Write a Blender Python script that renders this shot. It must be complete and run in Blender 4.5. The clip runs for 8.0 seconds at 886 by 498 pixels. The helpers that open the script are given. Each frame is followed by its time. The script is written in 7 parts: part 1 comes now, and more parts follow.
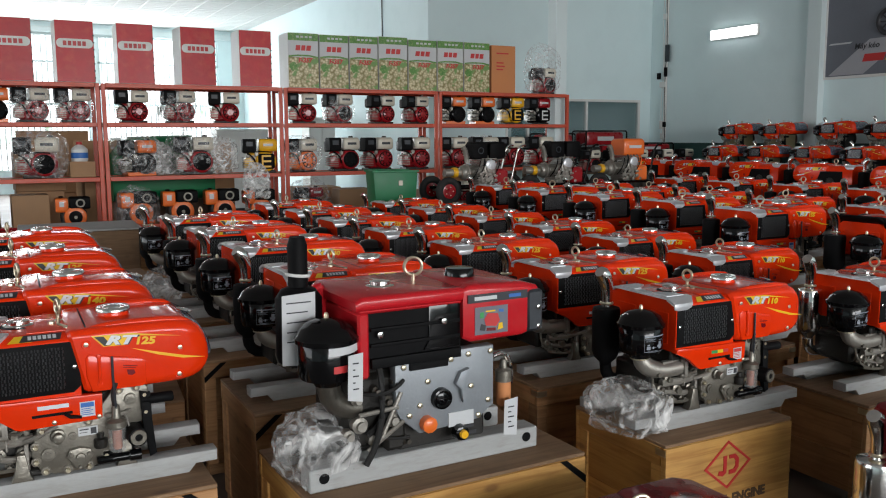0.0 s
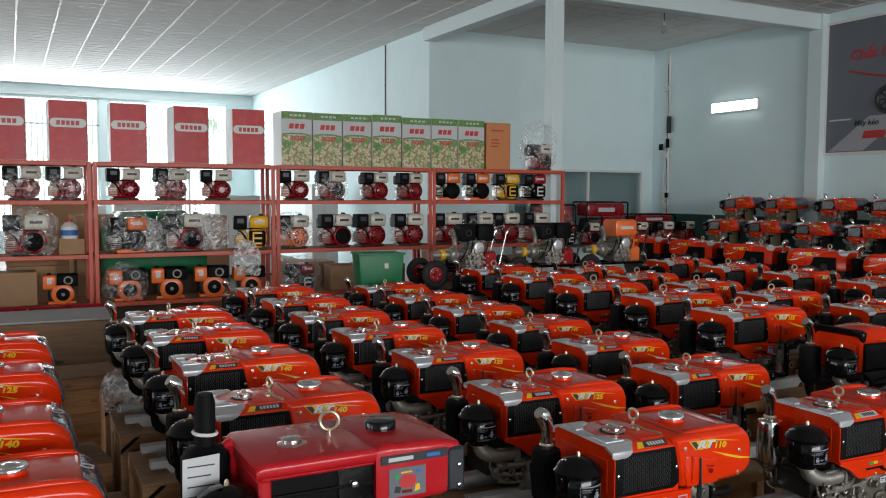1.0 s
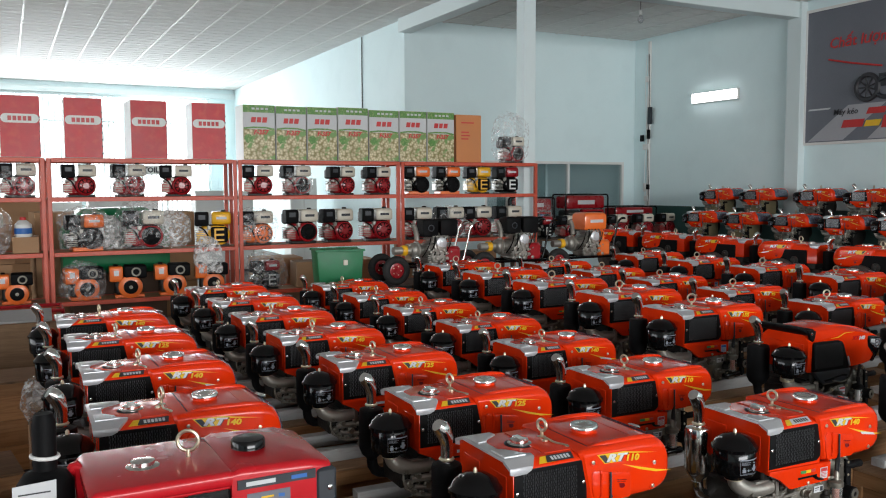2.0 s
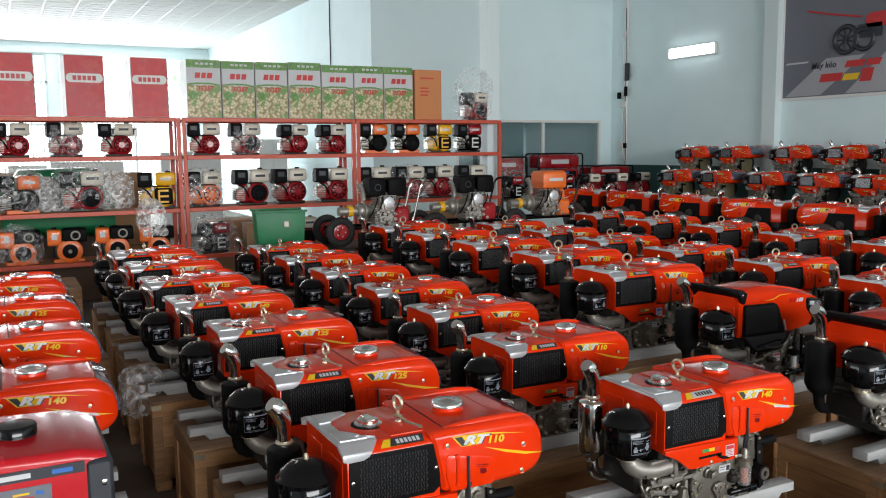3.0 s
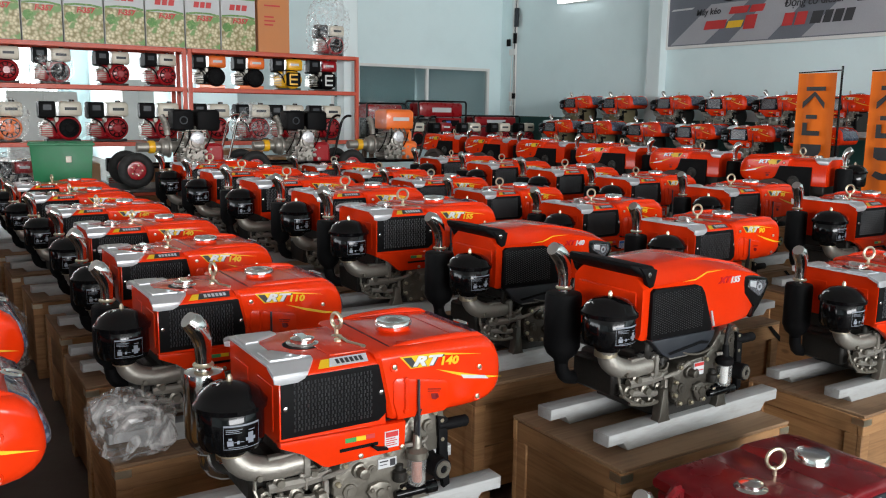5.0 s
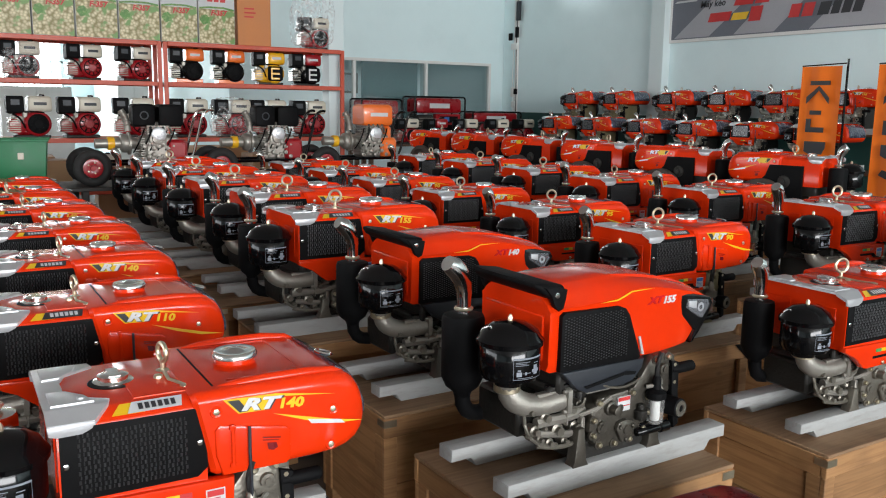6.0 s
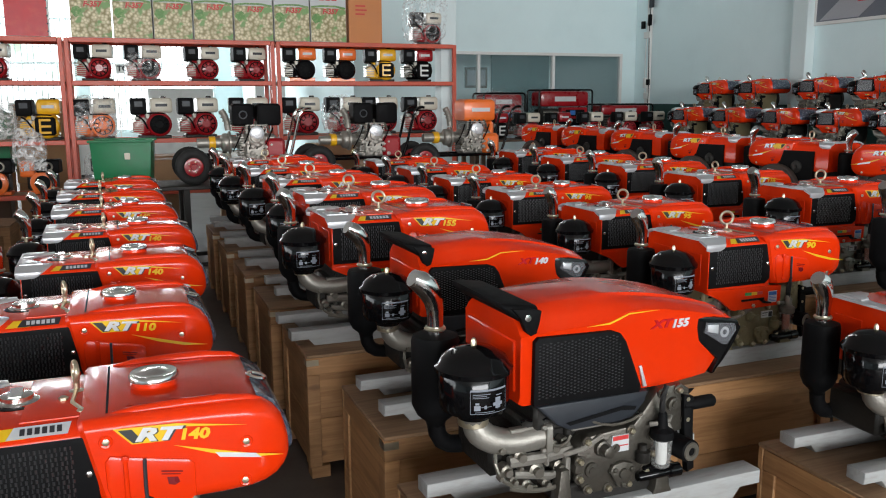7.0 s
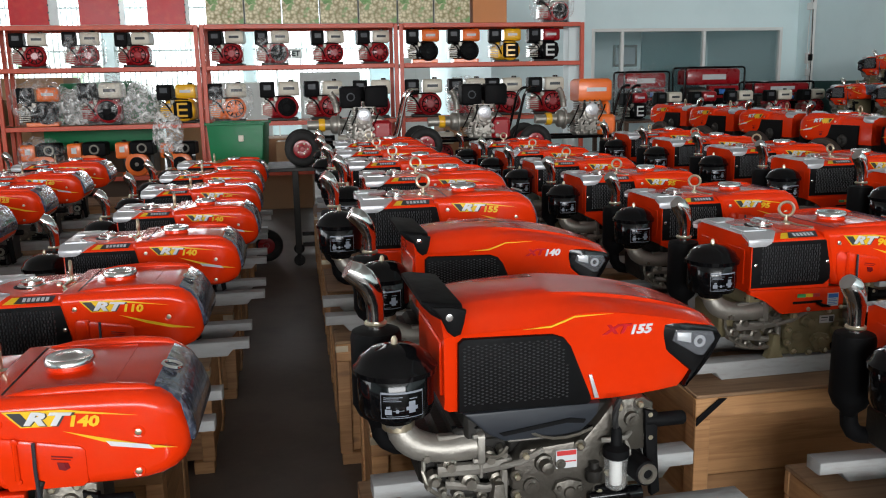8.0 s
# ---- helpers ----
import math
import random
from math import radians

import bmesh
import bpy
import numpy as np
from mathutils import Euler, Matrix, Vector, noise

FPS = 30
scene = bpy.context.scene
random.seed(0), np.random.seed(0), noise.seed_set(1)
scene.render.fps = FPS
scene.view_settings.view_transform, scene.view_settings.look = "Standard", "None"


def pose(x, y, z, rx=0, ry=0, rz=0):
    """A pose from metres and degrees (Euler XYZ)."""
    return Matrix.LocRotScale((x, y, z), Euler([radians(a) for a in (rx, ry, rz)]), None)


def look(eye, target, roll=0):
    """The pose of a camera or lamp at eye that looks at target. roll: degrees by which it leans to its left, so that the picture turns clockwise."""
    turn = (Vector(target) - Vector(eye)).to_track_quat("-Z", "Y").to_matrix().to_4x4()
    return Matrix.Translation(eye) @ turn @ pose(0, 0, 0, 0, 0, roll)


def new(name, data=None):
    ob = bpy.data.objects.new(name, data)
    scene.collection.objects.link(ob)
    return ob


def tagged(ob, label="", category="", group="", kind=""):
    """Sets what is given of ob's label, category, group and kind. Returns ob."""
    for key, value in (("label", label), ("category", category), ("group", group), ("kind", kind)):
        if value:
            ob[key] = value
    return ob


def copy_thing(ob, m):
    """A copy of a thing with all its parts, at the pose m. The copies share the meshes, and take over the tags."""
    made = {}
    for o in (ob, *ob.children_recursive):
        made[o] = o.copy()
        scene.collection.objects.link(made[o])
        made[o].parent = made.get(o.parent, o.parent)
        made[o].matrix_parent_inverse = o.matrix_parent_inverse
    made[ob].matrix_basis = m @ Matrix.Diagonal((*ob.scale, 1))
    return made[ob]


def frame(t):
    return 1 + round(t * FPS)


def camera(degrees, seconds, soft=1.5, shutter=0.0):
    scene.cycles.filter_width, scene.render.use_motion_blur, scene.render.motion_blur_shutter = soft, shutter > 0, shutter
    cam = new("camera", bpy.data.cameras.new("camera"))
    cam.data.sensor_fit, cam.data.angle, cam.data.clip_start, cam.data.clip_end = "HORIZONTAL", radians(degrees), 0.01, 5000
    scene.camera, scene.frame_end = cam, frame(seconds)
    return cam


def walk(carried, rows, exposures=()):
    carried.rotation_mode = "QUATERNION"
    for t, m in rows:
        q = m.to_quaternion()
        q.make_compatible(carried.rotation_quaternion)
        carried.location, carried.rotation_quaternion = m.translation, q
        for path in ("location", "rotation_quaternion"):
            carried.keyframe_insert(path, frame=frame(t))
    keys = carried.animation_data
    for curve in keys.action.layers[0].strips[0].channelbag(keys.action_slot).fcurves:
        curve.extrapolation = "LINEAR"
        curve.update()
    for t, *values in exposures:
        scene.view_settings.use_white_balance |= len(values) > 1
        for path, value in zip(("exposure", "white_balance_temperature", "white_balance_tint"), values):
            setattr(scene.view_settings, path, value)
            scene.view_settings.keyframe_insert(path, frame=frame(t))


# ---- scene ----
cam = camera(55.5, 8.0, 1.1)
METRES, EYE, TILT, LEAN, TURN = 5.0, 1.76, 0.0, 0.0, -28.2
ROWS = [
    (0.0, 0.0, 0.0, 0.0, -0.04, -7.51, 0.28),
    (0.5, 0.0222, 0.0129, 0.0357, 2.33, -6.62, -0.54),
    (1.0, 0.0658, 0.0269, 0.0657, 0.99, -3.81, -0.26),
    (1.5, 0.1073, 0.0502, 0.0692, 0.66, -3.89, 0.06),
    (3.0, 0.2535, 0.1624, 0.055, 0.38, -6.81, 0.54),
    (3.5, 0.3114, 0.2137, 0.038, -0.59, -8.58, 0.5),
    (4.0, 0.3676, 0.2664, 0.0237, -2.42, -9.46, 0.51),
    (4.5, 0.4197, 0.316, 0.0129, -3.78, -9.6, -0.04),
    (5.0, 0.4703, 0.3577, -0.0009, -4.44, -9.46, -0.88),
    (6.5, 0.6143, 0.4744, -0.0036, -0.01, -9.99, -0.83),
    (7.0, 0.6673, 0.5011, -0.0024, 6.99, -10.13, 0.28),
    (7.5, 0.7215, 0.5271, -0.0028, 14.35, -10.57, 0.9),
    (8.0, 0.7768, 0.5576, -0.0043, 18.27, -11.26, 1.04),
]
EXPOSURES = tuple((t, e, 6250.0, 10.0) for t, e in ((0.0, -0.40), (1.0, -0.48), (1.5, -0.26), (3.0, 0.03), (5.0, 0.21), (6.5, 0.22), (7.0, 0.06), (7.5, -0.03), (8.0, -0.02)))
SWAY = [(0.3, look((0.095, 0.015, 1.822), (0.981, 1.792, 1.585), -0.1)), (0.8, look((0.19, -0.075, 2.108), (1.084, 1.708, 1.955), 0.6))]
walk(cam, sorted(SWAY + [(t, pose(0, 0, EYE, TILT, LEAN, TURN) @ pose(METRES * x, METRES * y, METRES * z, 90 + pitch, roll, yaw)) for t, x, y, z, yaw, pitch, roll in ROWS], key=lambda row: row[0]), EXPOSURES)

# ---- daylight ----
world = bpy.data.worlds.new("world")
scene.world = world
world.use_nodes = True
wn = world.node_tree
sky = wn.nodes.new("ShaderNodeTexSky")
sky.sky_type, sky.sun_disc = "NISHITA", False
sky.sun_elevation, sky.sun_rotation = radians(55), radians(200)
wn.nodes["Background"].inputs["Strength"].default_value = 0.15
wn.links.new(sky.outputs["Color"], wn.nodes["Background"].inputs["Color"])
sun = new("sun", bpy.data.lights.new("sun", "SUN"))
sun.data.energy, sun.data.angle, sun.data.color = 2.5, radians(0.5), (1.0, 0.95, 0.88)
sun.matrix_world = look((0, 0, 30), (0.25, -0.45, 29.1))


def window_light(name, eye, target, width, height, power, colour):
    """Daylight as an area lamp in an opening of the hall; only the rear windows are in view."""
    ob = new(name, bpy.data.lights.new(name, "AREA"))
    ob.data.shape, ob.data.size, ob.data.size_y, ob.data.energy, ob.data.color = "RECTANGLE", width, height, power, colour
    ob.matrix_world = look(eye, target)
    return ob


window_light("shopfront_daylight", (4.0, -15.9, 3.6), (4.0, 5.0, 1.6), 17.0, 3.2, 3450, (1.0, 0.985, 0.96))
# Added side fill from the unseen west, to brighten the office wall.
window_light("yard_daylight", (-13.8, 9.0, 3.0), (0.0, 9.0, 2.2), 18.0, 4.0, 1000, (1.0, 0.99, 0.97))
window_light("rear_window_daylight", (1.5, 30.85, 3.2), (3.0, 10.0, 2.2), 12.5, 4.0, 1750, (0.97, 1.0, 1.0))

# ---- materials ----


def rgba(c):
    return (c[0], c[1], c[2], 1.0)


def material(name, colour, rough=0.5, metal=0.0, vary=0.12, scale=6.0, bump=0.0, grain=60.0, coat=0.0, spec=0.5, dirt_glint=None, dirt_glint_amount=0.0, stretch=(1, 1, 1), per_piece=0.0):
    """A surface with large stains, fine grain, uneven gloss and slight relief; blotches are dirt, on the wrapped lens
    painted glints.
    """
    m = bpy.data.materials.new(name)
    m.use_nodes = True
    t = m.node_tree
    n, l = t.nodes, t.links
    b = n["Principled BSDF"]
    b.inputs["Metallic"].default_value = metal
    b.inputs["Coat Weight"].default_value = coat
    b.inputs["Coat Roughness"].default_value = 0.06
    b.inputs["Specular IOR Level"].default_value = spec
    co = n.new("ShaderNodeTexCoord")
    mp = n.new("ShaderNodeMapping")
    mp.inputs["Scale"].default_value = stretch
    l.new(co.outputs["Object"], mp.inputs["Vector"])
    big, fine = n.new("ShaderNodeTexNoise"), n.new("ShaderNodeTexNoise")
    big.inputs["Scale"].default_value, big.inputs["Detail"].default_value = scale, 4
    fine.inputs["Scale"].default_value, fine.inputs["Detail"].default_value = grain, 3
    oi = n.new("ShaderNodeObjectInfo")
    off = n.new("ShaderNodeVectorMath")
    off.operation = "MULTIPLY_ADD"
    off.inputs[1].default_value = (7.3, 5.1, 3.7)
    l.new(oi.outputs["Random"], off.inputs[0])
    l.new(mp.outputs["Vector"], off.inputs[2])
    for tex in (big, fine):
        l.new(off.outputs["Vector"], tex.inputs["Vector"])
    mix = n.new("ShaderNodeMix")
    mix.data_type = "RGBA"
    dark = tuple(max(0.0, v * (1 - 2 * vary)) for v in colour)
    light = tuple(min(1.0, v * (1 + vary)) for v in colour)
    mix.inputs["A"].default_value, mix.inputs["B"].default_value = rgba(dark), rgba(light)
    ad = n.new("ShaderNodeMath")
    ad.operation = "MULTIPLY_ADD"
    ad.inputs[1].default_value = 0.35
    l.new(fine.outputs["Fac"], ad.inputs[0])
    sc = n.new("ShaderNodeMath")
    sc.operation = "MULTIPLY"
    sc.inputs[1].default_value = 0.75
    l.new(big.outputs["Fac"], sc.inputs[0])
    l.new(sc.outputs[0], ad.inputs[2])
    l.new(ad.outputs[0], mix.inputs["Factor"])
    out = mix.outputs["Result"]
    if dirt_glint:
        dn = n.new("ShaderNodeTexNoise")
        dn.inputs["Scale"].default_value, dn.inputs["Detail"].default_value = scale * 2.3, 8
        l.new(off.outputs["Vector"], dn.inputs["Vector"])
        ramp = n.new("ShaderNodeValToRGB")
        ramp.color_ramp.elements[0].position, ramp.color_ramp.elements[1].position = 0.5, 0.72
        l.new(dn.outputs["Fac"], ramp.inputs["Fac"])
        am = n.new("ShaderNodeMath")
        am.operation = "MULTIPLY"
        am.inputs[1].default_value = dirt_glint_amount
        l.new(ramp.outputs["Color"], am.inputs[0])
        dm = n.new("ShaderNodeMix")
        dm.data_type = "RGBA"
        dm.inputs["B"].default_value = rgba(dirt_glint)
        l.new(am.outputs[0], dm.inputs["Factor"])
        l.new(out, dm.inputs["A"])
        out = dm.outputs["Result"]
    if per_piece:
        hv = n.new("ShaderNodeHueSaturation")
        mr = n.new("ShaderNodeMapRange")
        mr.inputs["To Min"].default_value, mr.inputs["To Max"].default_value = 1 - per_piece, 1 + per_piece
        l.new(oi.outputs["Random"], mr.inputs["Value"])
        l.new(mr.outputs["Result"], hv.inputs["Value"])
        l.new(out, hv.inputs["Color"])
        out = hv.outputs["Color"]
    l.new(out, b.inputs["Base Color"])
    rr = n.new("ShaderNodeMapRange")
    rr.inputs["To Min"].default_value, rr.inputs["To Max"].default_value = max(0.03, rough * 0.75), min(1.0, rough * 1.3)
    l.new(big.outputs["Fac"], rr.inputs["Value"])
    l.new(rr.outputs["Result"], b.inputs["Roughness"])
    if bump:
        bp = n.new("ShaderNodeBump")
        bp.inputs["Strength"].default_value, bp.inputs["Distance"].default_value = bump, 0.004
        l.new(fine.outputs["Fac"], bp.inputs["Height"])
        l.new(bp.outputs["Normal"], b.inputs["Normal"])
    return m


ORANGE = material("orange_paint", (0.76, 0.033, 0.002), 0.16, 0, 0.05, 5, 0.0, coat=0.16, spec=0.24, dirt_glint=(0.62, 0.16, 0.07), dirt_glint_amount=0.05)
RED = material("red_paint", (0.50, 0.010, 0.017), 0.25, 0, 0.08, 5, 0.0, coat=0.2, spec=0.32, dirt_glint=(0.42, 0.12, 0.10), dirt_glint_amount=0.1)
DARK_RED = material("dark_red_paint", (0.17, 0.005, 0.009), 0.26, 0, 0.08, 5, 0.0, coat=0.2, spec=0.32, dirt_glint=(0.28, 0.10, 0.10), dirt_glint_amount=0.15)
SILVER = material("silver_plate", (0.60, 0.61, 0.63), 0.34, 0.45, 0.05, 8)
CHROME = material("chrome", (0.78, 0.77, 0.75), 0.14, 1.0, 0.05, 12)
ZINC = material("zinc_plating", (0.62, 0.55, 0.40), 0.32, 0.9, 0.12, 20)
BLACK = material("black_enamel", (0.0035, 0.0035, 0.004), 0.10, 0, 0.1, 10, coat=0.0, spec=0.34)
MATTE = material("matte_black", (0.005, 0.005, 0.0055), 0.6, 0, 0.2, 12, 0.15, spec=0.1)
CAST = material("cast_iron", (0.215, 0.198, 0.165), 0.34, 0.6, 0.18, 14, 0.35, 90)
CAST_GREY = material("cast_iron_grey", (0.105, 0.095, 0.079), 0.34, 0.6, 0.2, 14, 0.35, 90)
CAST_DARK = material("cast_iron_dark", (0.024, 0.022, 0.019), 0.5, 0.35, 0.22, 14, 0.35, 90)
ALUMINIUM = material("cast_aluminium", (0.32, 0.30, 0.265), 0.42, 0.6, 0.14, 14, 0.3, 90)
OLIVE = material("olive_casting", (0.23, 0.195, 0.105), 0.5, 0.2, 0.2, 14, 0.3, 90)
BLUE_GREY = material("blue_grey_casting", (0.26, 0.28, 0.30), 0.42, 0.2, 0.1, 12, 0.2, 90)
FIN = material("radiator_fin", (0.13, 0.13, 0.135), 0.32, 0.75, 0.15, 14)
STRAINER = material("rusty_strainer", (0.34, 0.10, 0.055), 0.5, 0, 0.25, 60)
GREEN_STICKER = material("green_sticker", (0.04, 0.30, 0.08), 0.4, 0, 0.05, 20)
TEAL_BOARD = material("teal_board", (0.035, 0.10, 0.105), 0.4, 0, 0.2, 3)
GUARD = material("grey_plastic", (0.022, 0.026, 0.033), 0.45, 0, 0.1, 8)
SKID = material("skid_timber", (0.38, 0.385, 0.38), 0.7, 0, 0.1, 6, 0.25, 40, dirt_glint=(0.24, 0.22, 0.19), dirt_glint_amount=0.4, stretch=(1, 5, 5), per_piece=0.08)
SHELF = material("shelf_paint", (0.56, 0.075, 0.032), 0.42, 0, 0.1, 6, 0.1, dirt_glint=(0.34, 0.08, 0.045), dirt_glint_amount=0.3)
WALL = material("wall_paint", (0.73, 0.875, 0.895), 0.75, 0, 0.035, 0.8, 0.1, 40, dirt_glint=(0.62, 0.76, 0.78), dirt_glint_amount=0.25)
TRIM = material("trim_paint", (0.68, 0.78, 0.79), 0.6, 0, 0.04, 1.5, 0.05)
DADO = material("dado_paint", (0.02, 0.075, 0.065), 0.5, 0, 0.1, 2)
CEILING = material("ceiling_board", (0.70, 0.70, 0.68), 0.85, 0, 0.06, 1.2, 0.1, 25)
CEILING_BAR = material("ceiling_bar", (0.75, 0.75, 0.73), 0.5, 0, 0.03, 2)
FLOOR = material("floor_concrete", (0.11, 0.086, 0.070), 0.6, 0, 0.25, 1.3, 0.2, 30, dirt_glint=(0.055, 0.045, 0.038), dirt_glint_amount=0.6)
RUBBER = material("rubber", (0.011, 0.0105, 0.010), 0.75, 0, 0.2, 20, 0.2)
WHEEL_BROWN = material("dusty_rubber", (0.06, 0.042, 0.034), 0.7, 0, 0.2, 12, 0.2)
BEIGE = material("beige_plastic", (0.62, 0.57, 0.47), 0.4, 0, 0.05, 8, coat=0.2)
ENGINE_RED = material("engine_red", (0.30, 0.007, 0.012), 0.28, 0, 0.12, 8, coat=0.3, spec=0.35)
ORANGE_PLASTIC = material("orange_plastic", (0.82, 0.16, 0.02), 0.38, 0, 0.06, 8, coat=0.3)
YELLOW = material("yellow_paint", (0.80, 0.42, 0.01), 0.35, 0, 0.06, 8, coat=0.3)
WHITE = material("white_plastic", (0.72, 0.72, 0.70), 0.5, 0, 0.04, 8)
LABEL_INK = material("label_ink", (0.22, 0.24, 0.28), 0.4, 0, 0.05, 20)
PAPER = material("paper_label", (0.56, 0.57, 0.58), 0.55, 0, 0.05, 20)
INK = material("dark_ink", (0.03, 0.03, 0.035), 0.5, 0, 0.1, 20)
RED_INK = material("red_ink", (0.55, 0.03, 0.03), 0.5, 0, 0.1, 20)
BLUE_INK = material("blue_ink", (0.03, 0.14, 0.45), 0.5, 0, 0.1, 20)
DECAL_YELLOW = material("yellow_decal", (0.85, 0.52, 0.01), 0.3, 0, 0.05, 20, coat=0.4)
DECAL_WHITE = material("white_decal", (0.72, 0.72, 0.74), 0.3, 0.2, 0.05, 20)
GREEN = material("green_paint", (0.004, 0.15, 0.05), 0.4, 0, 0.12, 5, spec=0.35, dirt_glint=(0.02, 0.10, 0.05), dirt_glint_amount=0.3)
CARD = material("cardboard", (0.36, 0.21, 0.11), 0.8, 0, 0.1, 5, 0.1, per_piece=0.12)
ORANGE_CARD = material("orange_cardboard", (0.58, 0.23, 0.085), 0.7, 0, 0.06, 5)
CARTON_RED = material("red_carton", (0.46, 0.014, 0.020), 0.3, 0, 0.18, 4, 0.5, 14, spec=0.22, dirt_glint=(0.58, 0.10, 0.05), dirt_glint_amount=0.3, per_piece=0.12)
CARTON_WHITE = material("white_carton", (0.70, 0.71, 0.68), 0.5, 0, 0.06, 6, 0.05)
BANNER = material("orange_fabric", (0.92, 0.19, 0.012), 0.55, 0, 0.05, 5, spec=0.2)
POSTER_GREY = material("poster_print", (0.15, 0.16, 0.19), 0.45, 0, 0.2, 0.9)
POSTER_LIGHT = material("poster_print_light", (0.38, 0.38, 0.41), 0.45, 0, 0.15, 1.2)
GREEN_PRINT = material("green_print", (0.10, 0.27, 0.045), 0.45, 0, 0.35, 16, 0.0, 60, dirt_glint=(0.42, 0.48, 0.20), dirt_glint_amount=0.6)
WOOD_DARK = material("dark_timber", (0.10, 0.055, 0.03), 0.6, 0, 0.2, 4, 0.2, stretch=(1, 5, 5))


def sawn_timber(name, light, dark, stain, rough=0.65, per_piece=0.2, grime=0.45, upright=True):
    """Sawn softwood: long level grain on upright faces or along x on lids, dark knots, grime in patches and a tone of its own for each piece."""
    m = bpy.data.materials.new(name)
    m.use_nodes = True
    n, l = m.node_tree.nodes, m.node_tree.links
    b = n["Principled BSDF"]
    co, oi, off = n.new("ShaderNodeTexCoord"), n.new("ShaderNodeObjectInfo"), n.new("ShaderNodeVectorMath")
    off.operation = "MULTIPLY_ADD"
    off.inputs[1].default_value = (9.3, 6.1, 4.7)
    l.new(oi.outputs["Random"], off.inputs[0])
    if upright:
        sp, ad, cb = n.new("ShaderNodeSeparateXYZ"), n.new("ShaderNodeMath"), n.new("ShaderNodeCombineXYZ")
        l.new(co.outputs["Object"], sp.inputs["Vector"])
        l.new(sp.outputs["X"], ad.inputs[0])
        l.new(sp.outputs["Y"], ad.inputs[1])
        l.new(ad.outputs[0], cb.inputs["X"])
        l.new(sp.outputs["Z"], cb.inputs["Y"])
        l.new(cb.outputs["Vector"], off.inputs[2])
    else:
        l.new(co.outputs["Object"], off.inputs[2])

    def mapped(scale):
        mp = n.new("ShaderNodeMapping")
        mp.inputs["Scale"].default_value = scale
        l.new(off.outputs["Vector"], mp.inputs["Vector"])
        return mp.outputs["Vector"]

    def noise_at(vec, scale, detail, twist=0.0):
        tx = n.new("ShaderNodeTexNoise")
        tx.inputs["Scale"].default_value, tx.inputs["Detail"].default_value, tx.inputs["Distortion"].default_value = scale, detail, twist
        l.new(vec, tx.inputs["Vector"])
        return tx.outputs["Fac"]

    def ramp(value, lo, hi):
        mr = n.new("ShaderNodeMapRange")
        mr.inputs["From Min"].default_value, mr.inputs["From Max"].default_value = lo, hi
        l.new(value, mr.inputs["Value"])
        return mr.outputs["Result"]

    def blend(a, c, fac, amount=1.0):
        mx, am = n.new("ShaderNodeMix"), n.new("ShaderNodeMath")
        mx.data_type = "RGBA"
        am.operation = "MULTIPLY"
        am.inputs[1].default_value = amount
        l.new(fac, am.inputs[0])
        l.new(am.outputs[0], mx.inputs["Factor"])
        for key, value in (("A", a), ("B", c)):
            if isinstance(value, tuple):
                mx.inputs[key].default_value = rgba(value)
            else:
                l.new(value, mx.inputs[key])
        return mx.outputs["Result"]

    grain = noise_at(mapped((0.9, 15, 15)), 3.0, 5, 0.9)
    fibre = noise_at(mapped((3, 120, 120)), 2.0, 2)
    out = blend(light, dark, ramp(grain, 0.42, 0.66))
    out = blend(out, dark, ramp(fibre, 0.5, 0.75), 0.35)
    knots = n.new("ShaderNodeTexVoronoi")
    knots.inputs["Scale"].default_value = 4.2
    l.new(mapped((0.8, 1.6, 1.6)), knots.inputs["Vector"])
    out = blend(out, stain, ramp(knots.outputs["Distance"], 0.13, 0.06), 0.75)
    patch = noise_at(off.outputs["Vector"], 4.5, 6)
    out = blend(out, stain, ramp(patch, 0.5, 0.72), grime)
    hv, mr = n.new("ShaderNodeHueSaturation"), n.new("ShaderNodeMapRange")
    mr.inputs["To Min"].default_value, mr.inputs["To Max"].default_value = 1 - per_piece, 1 + per_piece
    l.new(oi.outputs["Random"], mr.inputs["Value"])
    l.new(mr.outputs["Result"], hv.inputs["Value"])
    l.new(out, hv.inputs["Color"])
    l.new(hv.outputs["Color"], b.inputs["Base Color"])
    rr = n.new("ShaderNodeMapRange")
    rr.inputs["To Min"].default_value, rr.inputs["To Max"].default_value = rough * 0.75, min(1.0, rough * 1.25)
    l.new(patch, rr.inputs["Value"])
    l.new(rr.outputs["Result"], b.inputs["Roughness"])
    bp = n.new("ShaderNodeBump")
    bp.inputs["Strength"].default_value, bp.inputs["Distance"].default_value = 0.35, 0.003
    l.new(grain, bp.inputs["Height"])
    l.new(bp.outputs["Normal"], b.inputs["Normal"])
    return m


CRATE = sawn_timber("crate_timber", (0.40, 0.212, 0.088), (0.285, 0.14, 0.054), (0.15, 0.075, 0.033), 0.62, 0.24, 0.5)
CRATE_LIGHT = sawn_timber("crate_light_timber", (0.60, 0.33, 0.09), (0.44, 0.21, 0.05), (0.25, 0.11, 0.035), 0.55, 0.1, 0.35)
CRATE_TOP = sawn_timber("crate_plywood", (0.28, 0.17, 0.09), (0.21, 0.12, 0.062), (0.12, 0.075, 0.045), 0.72, 0.16, 0.5, False)


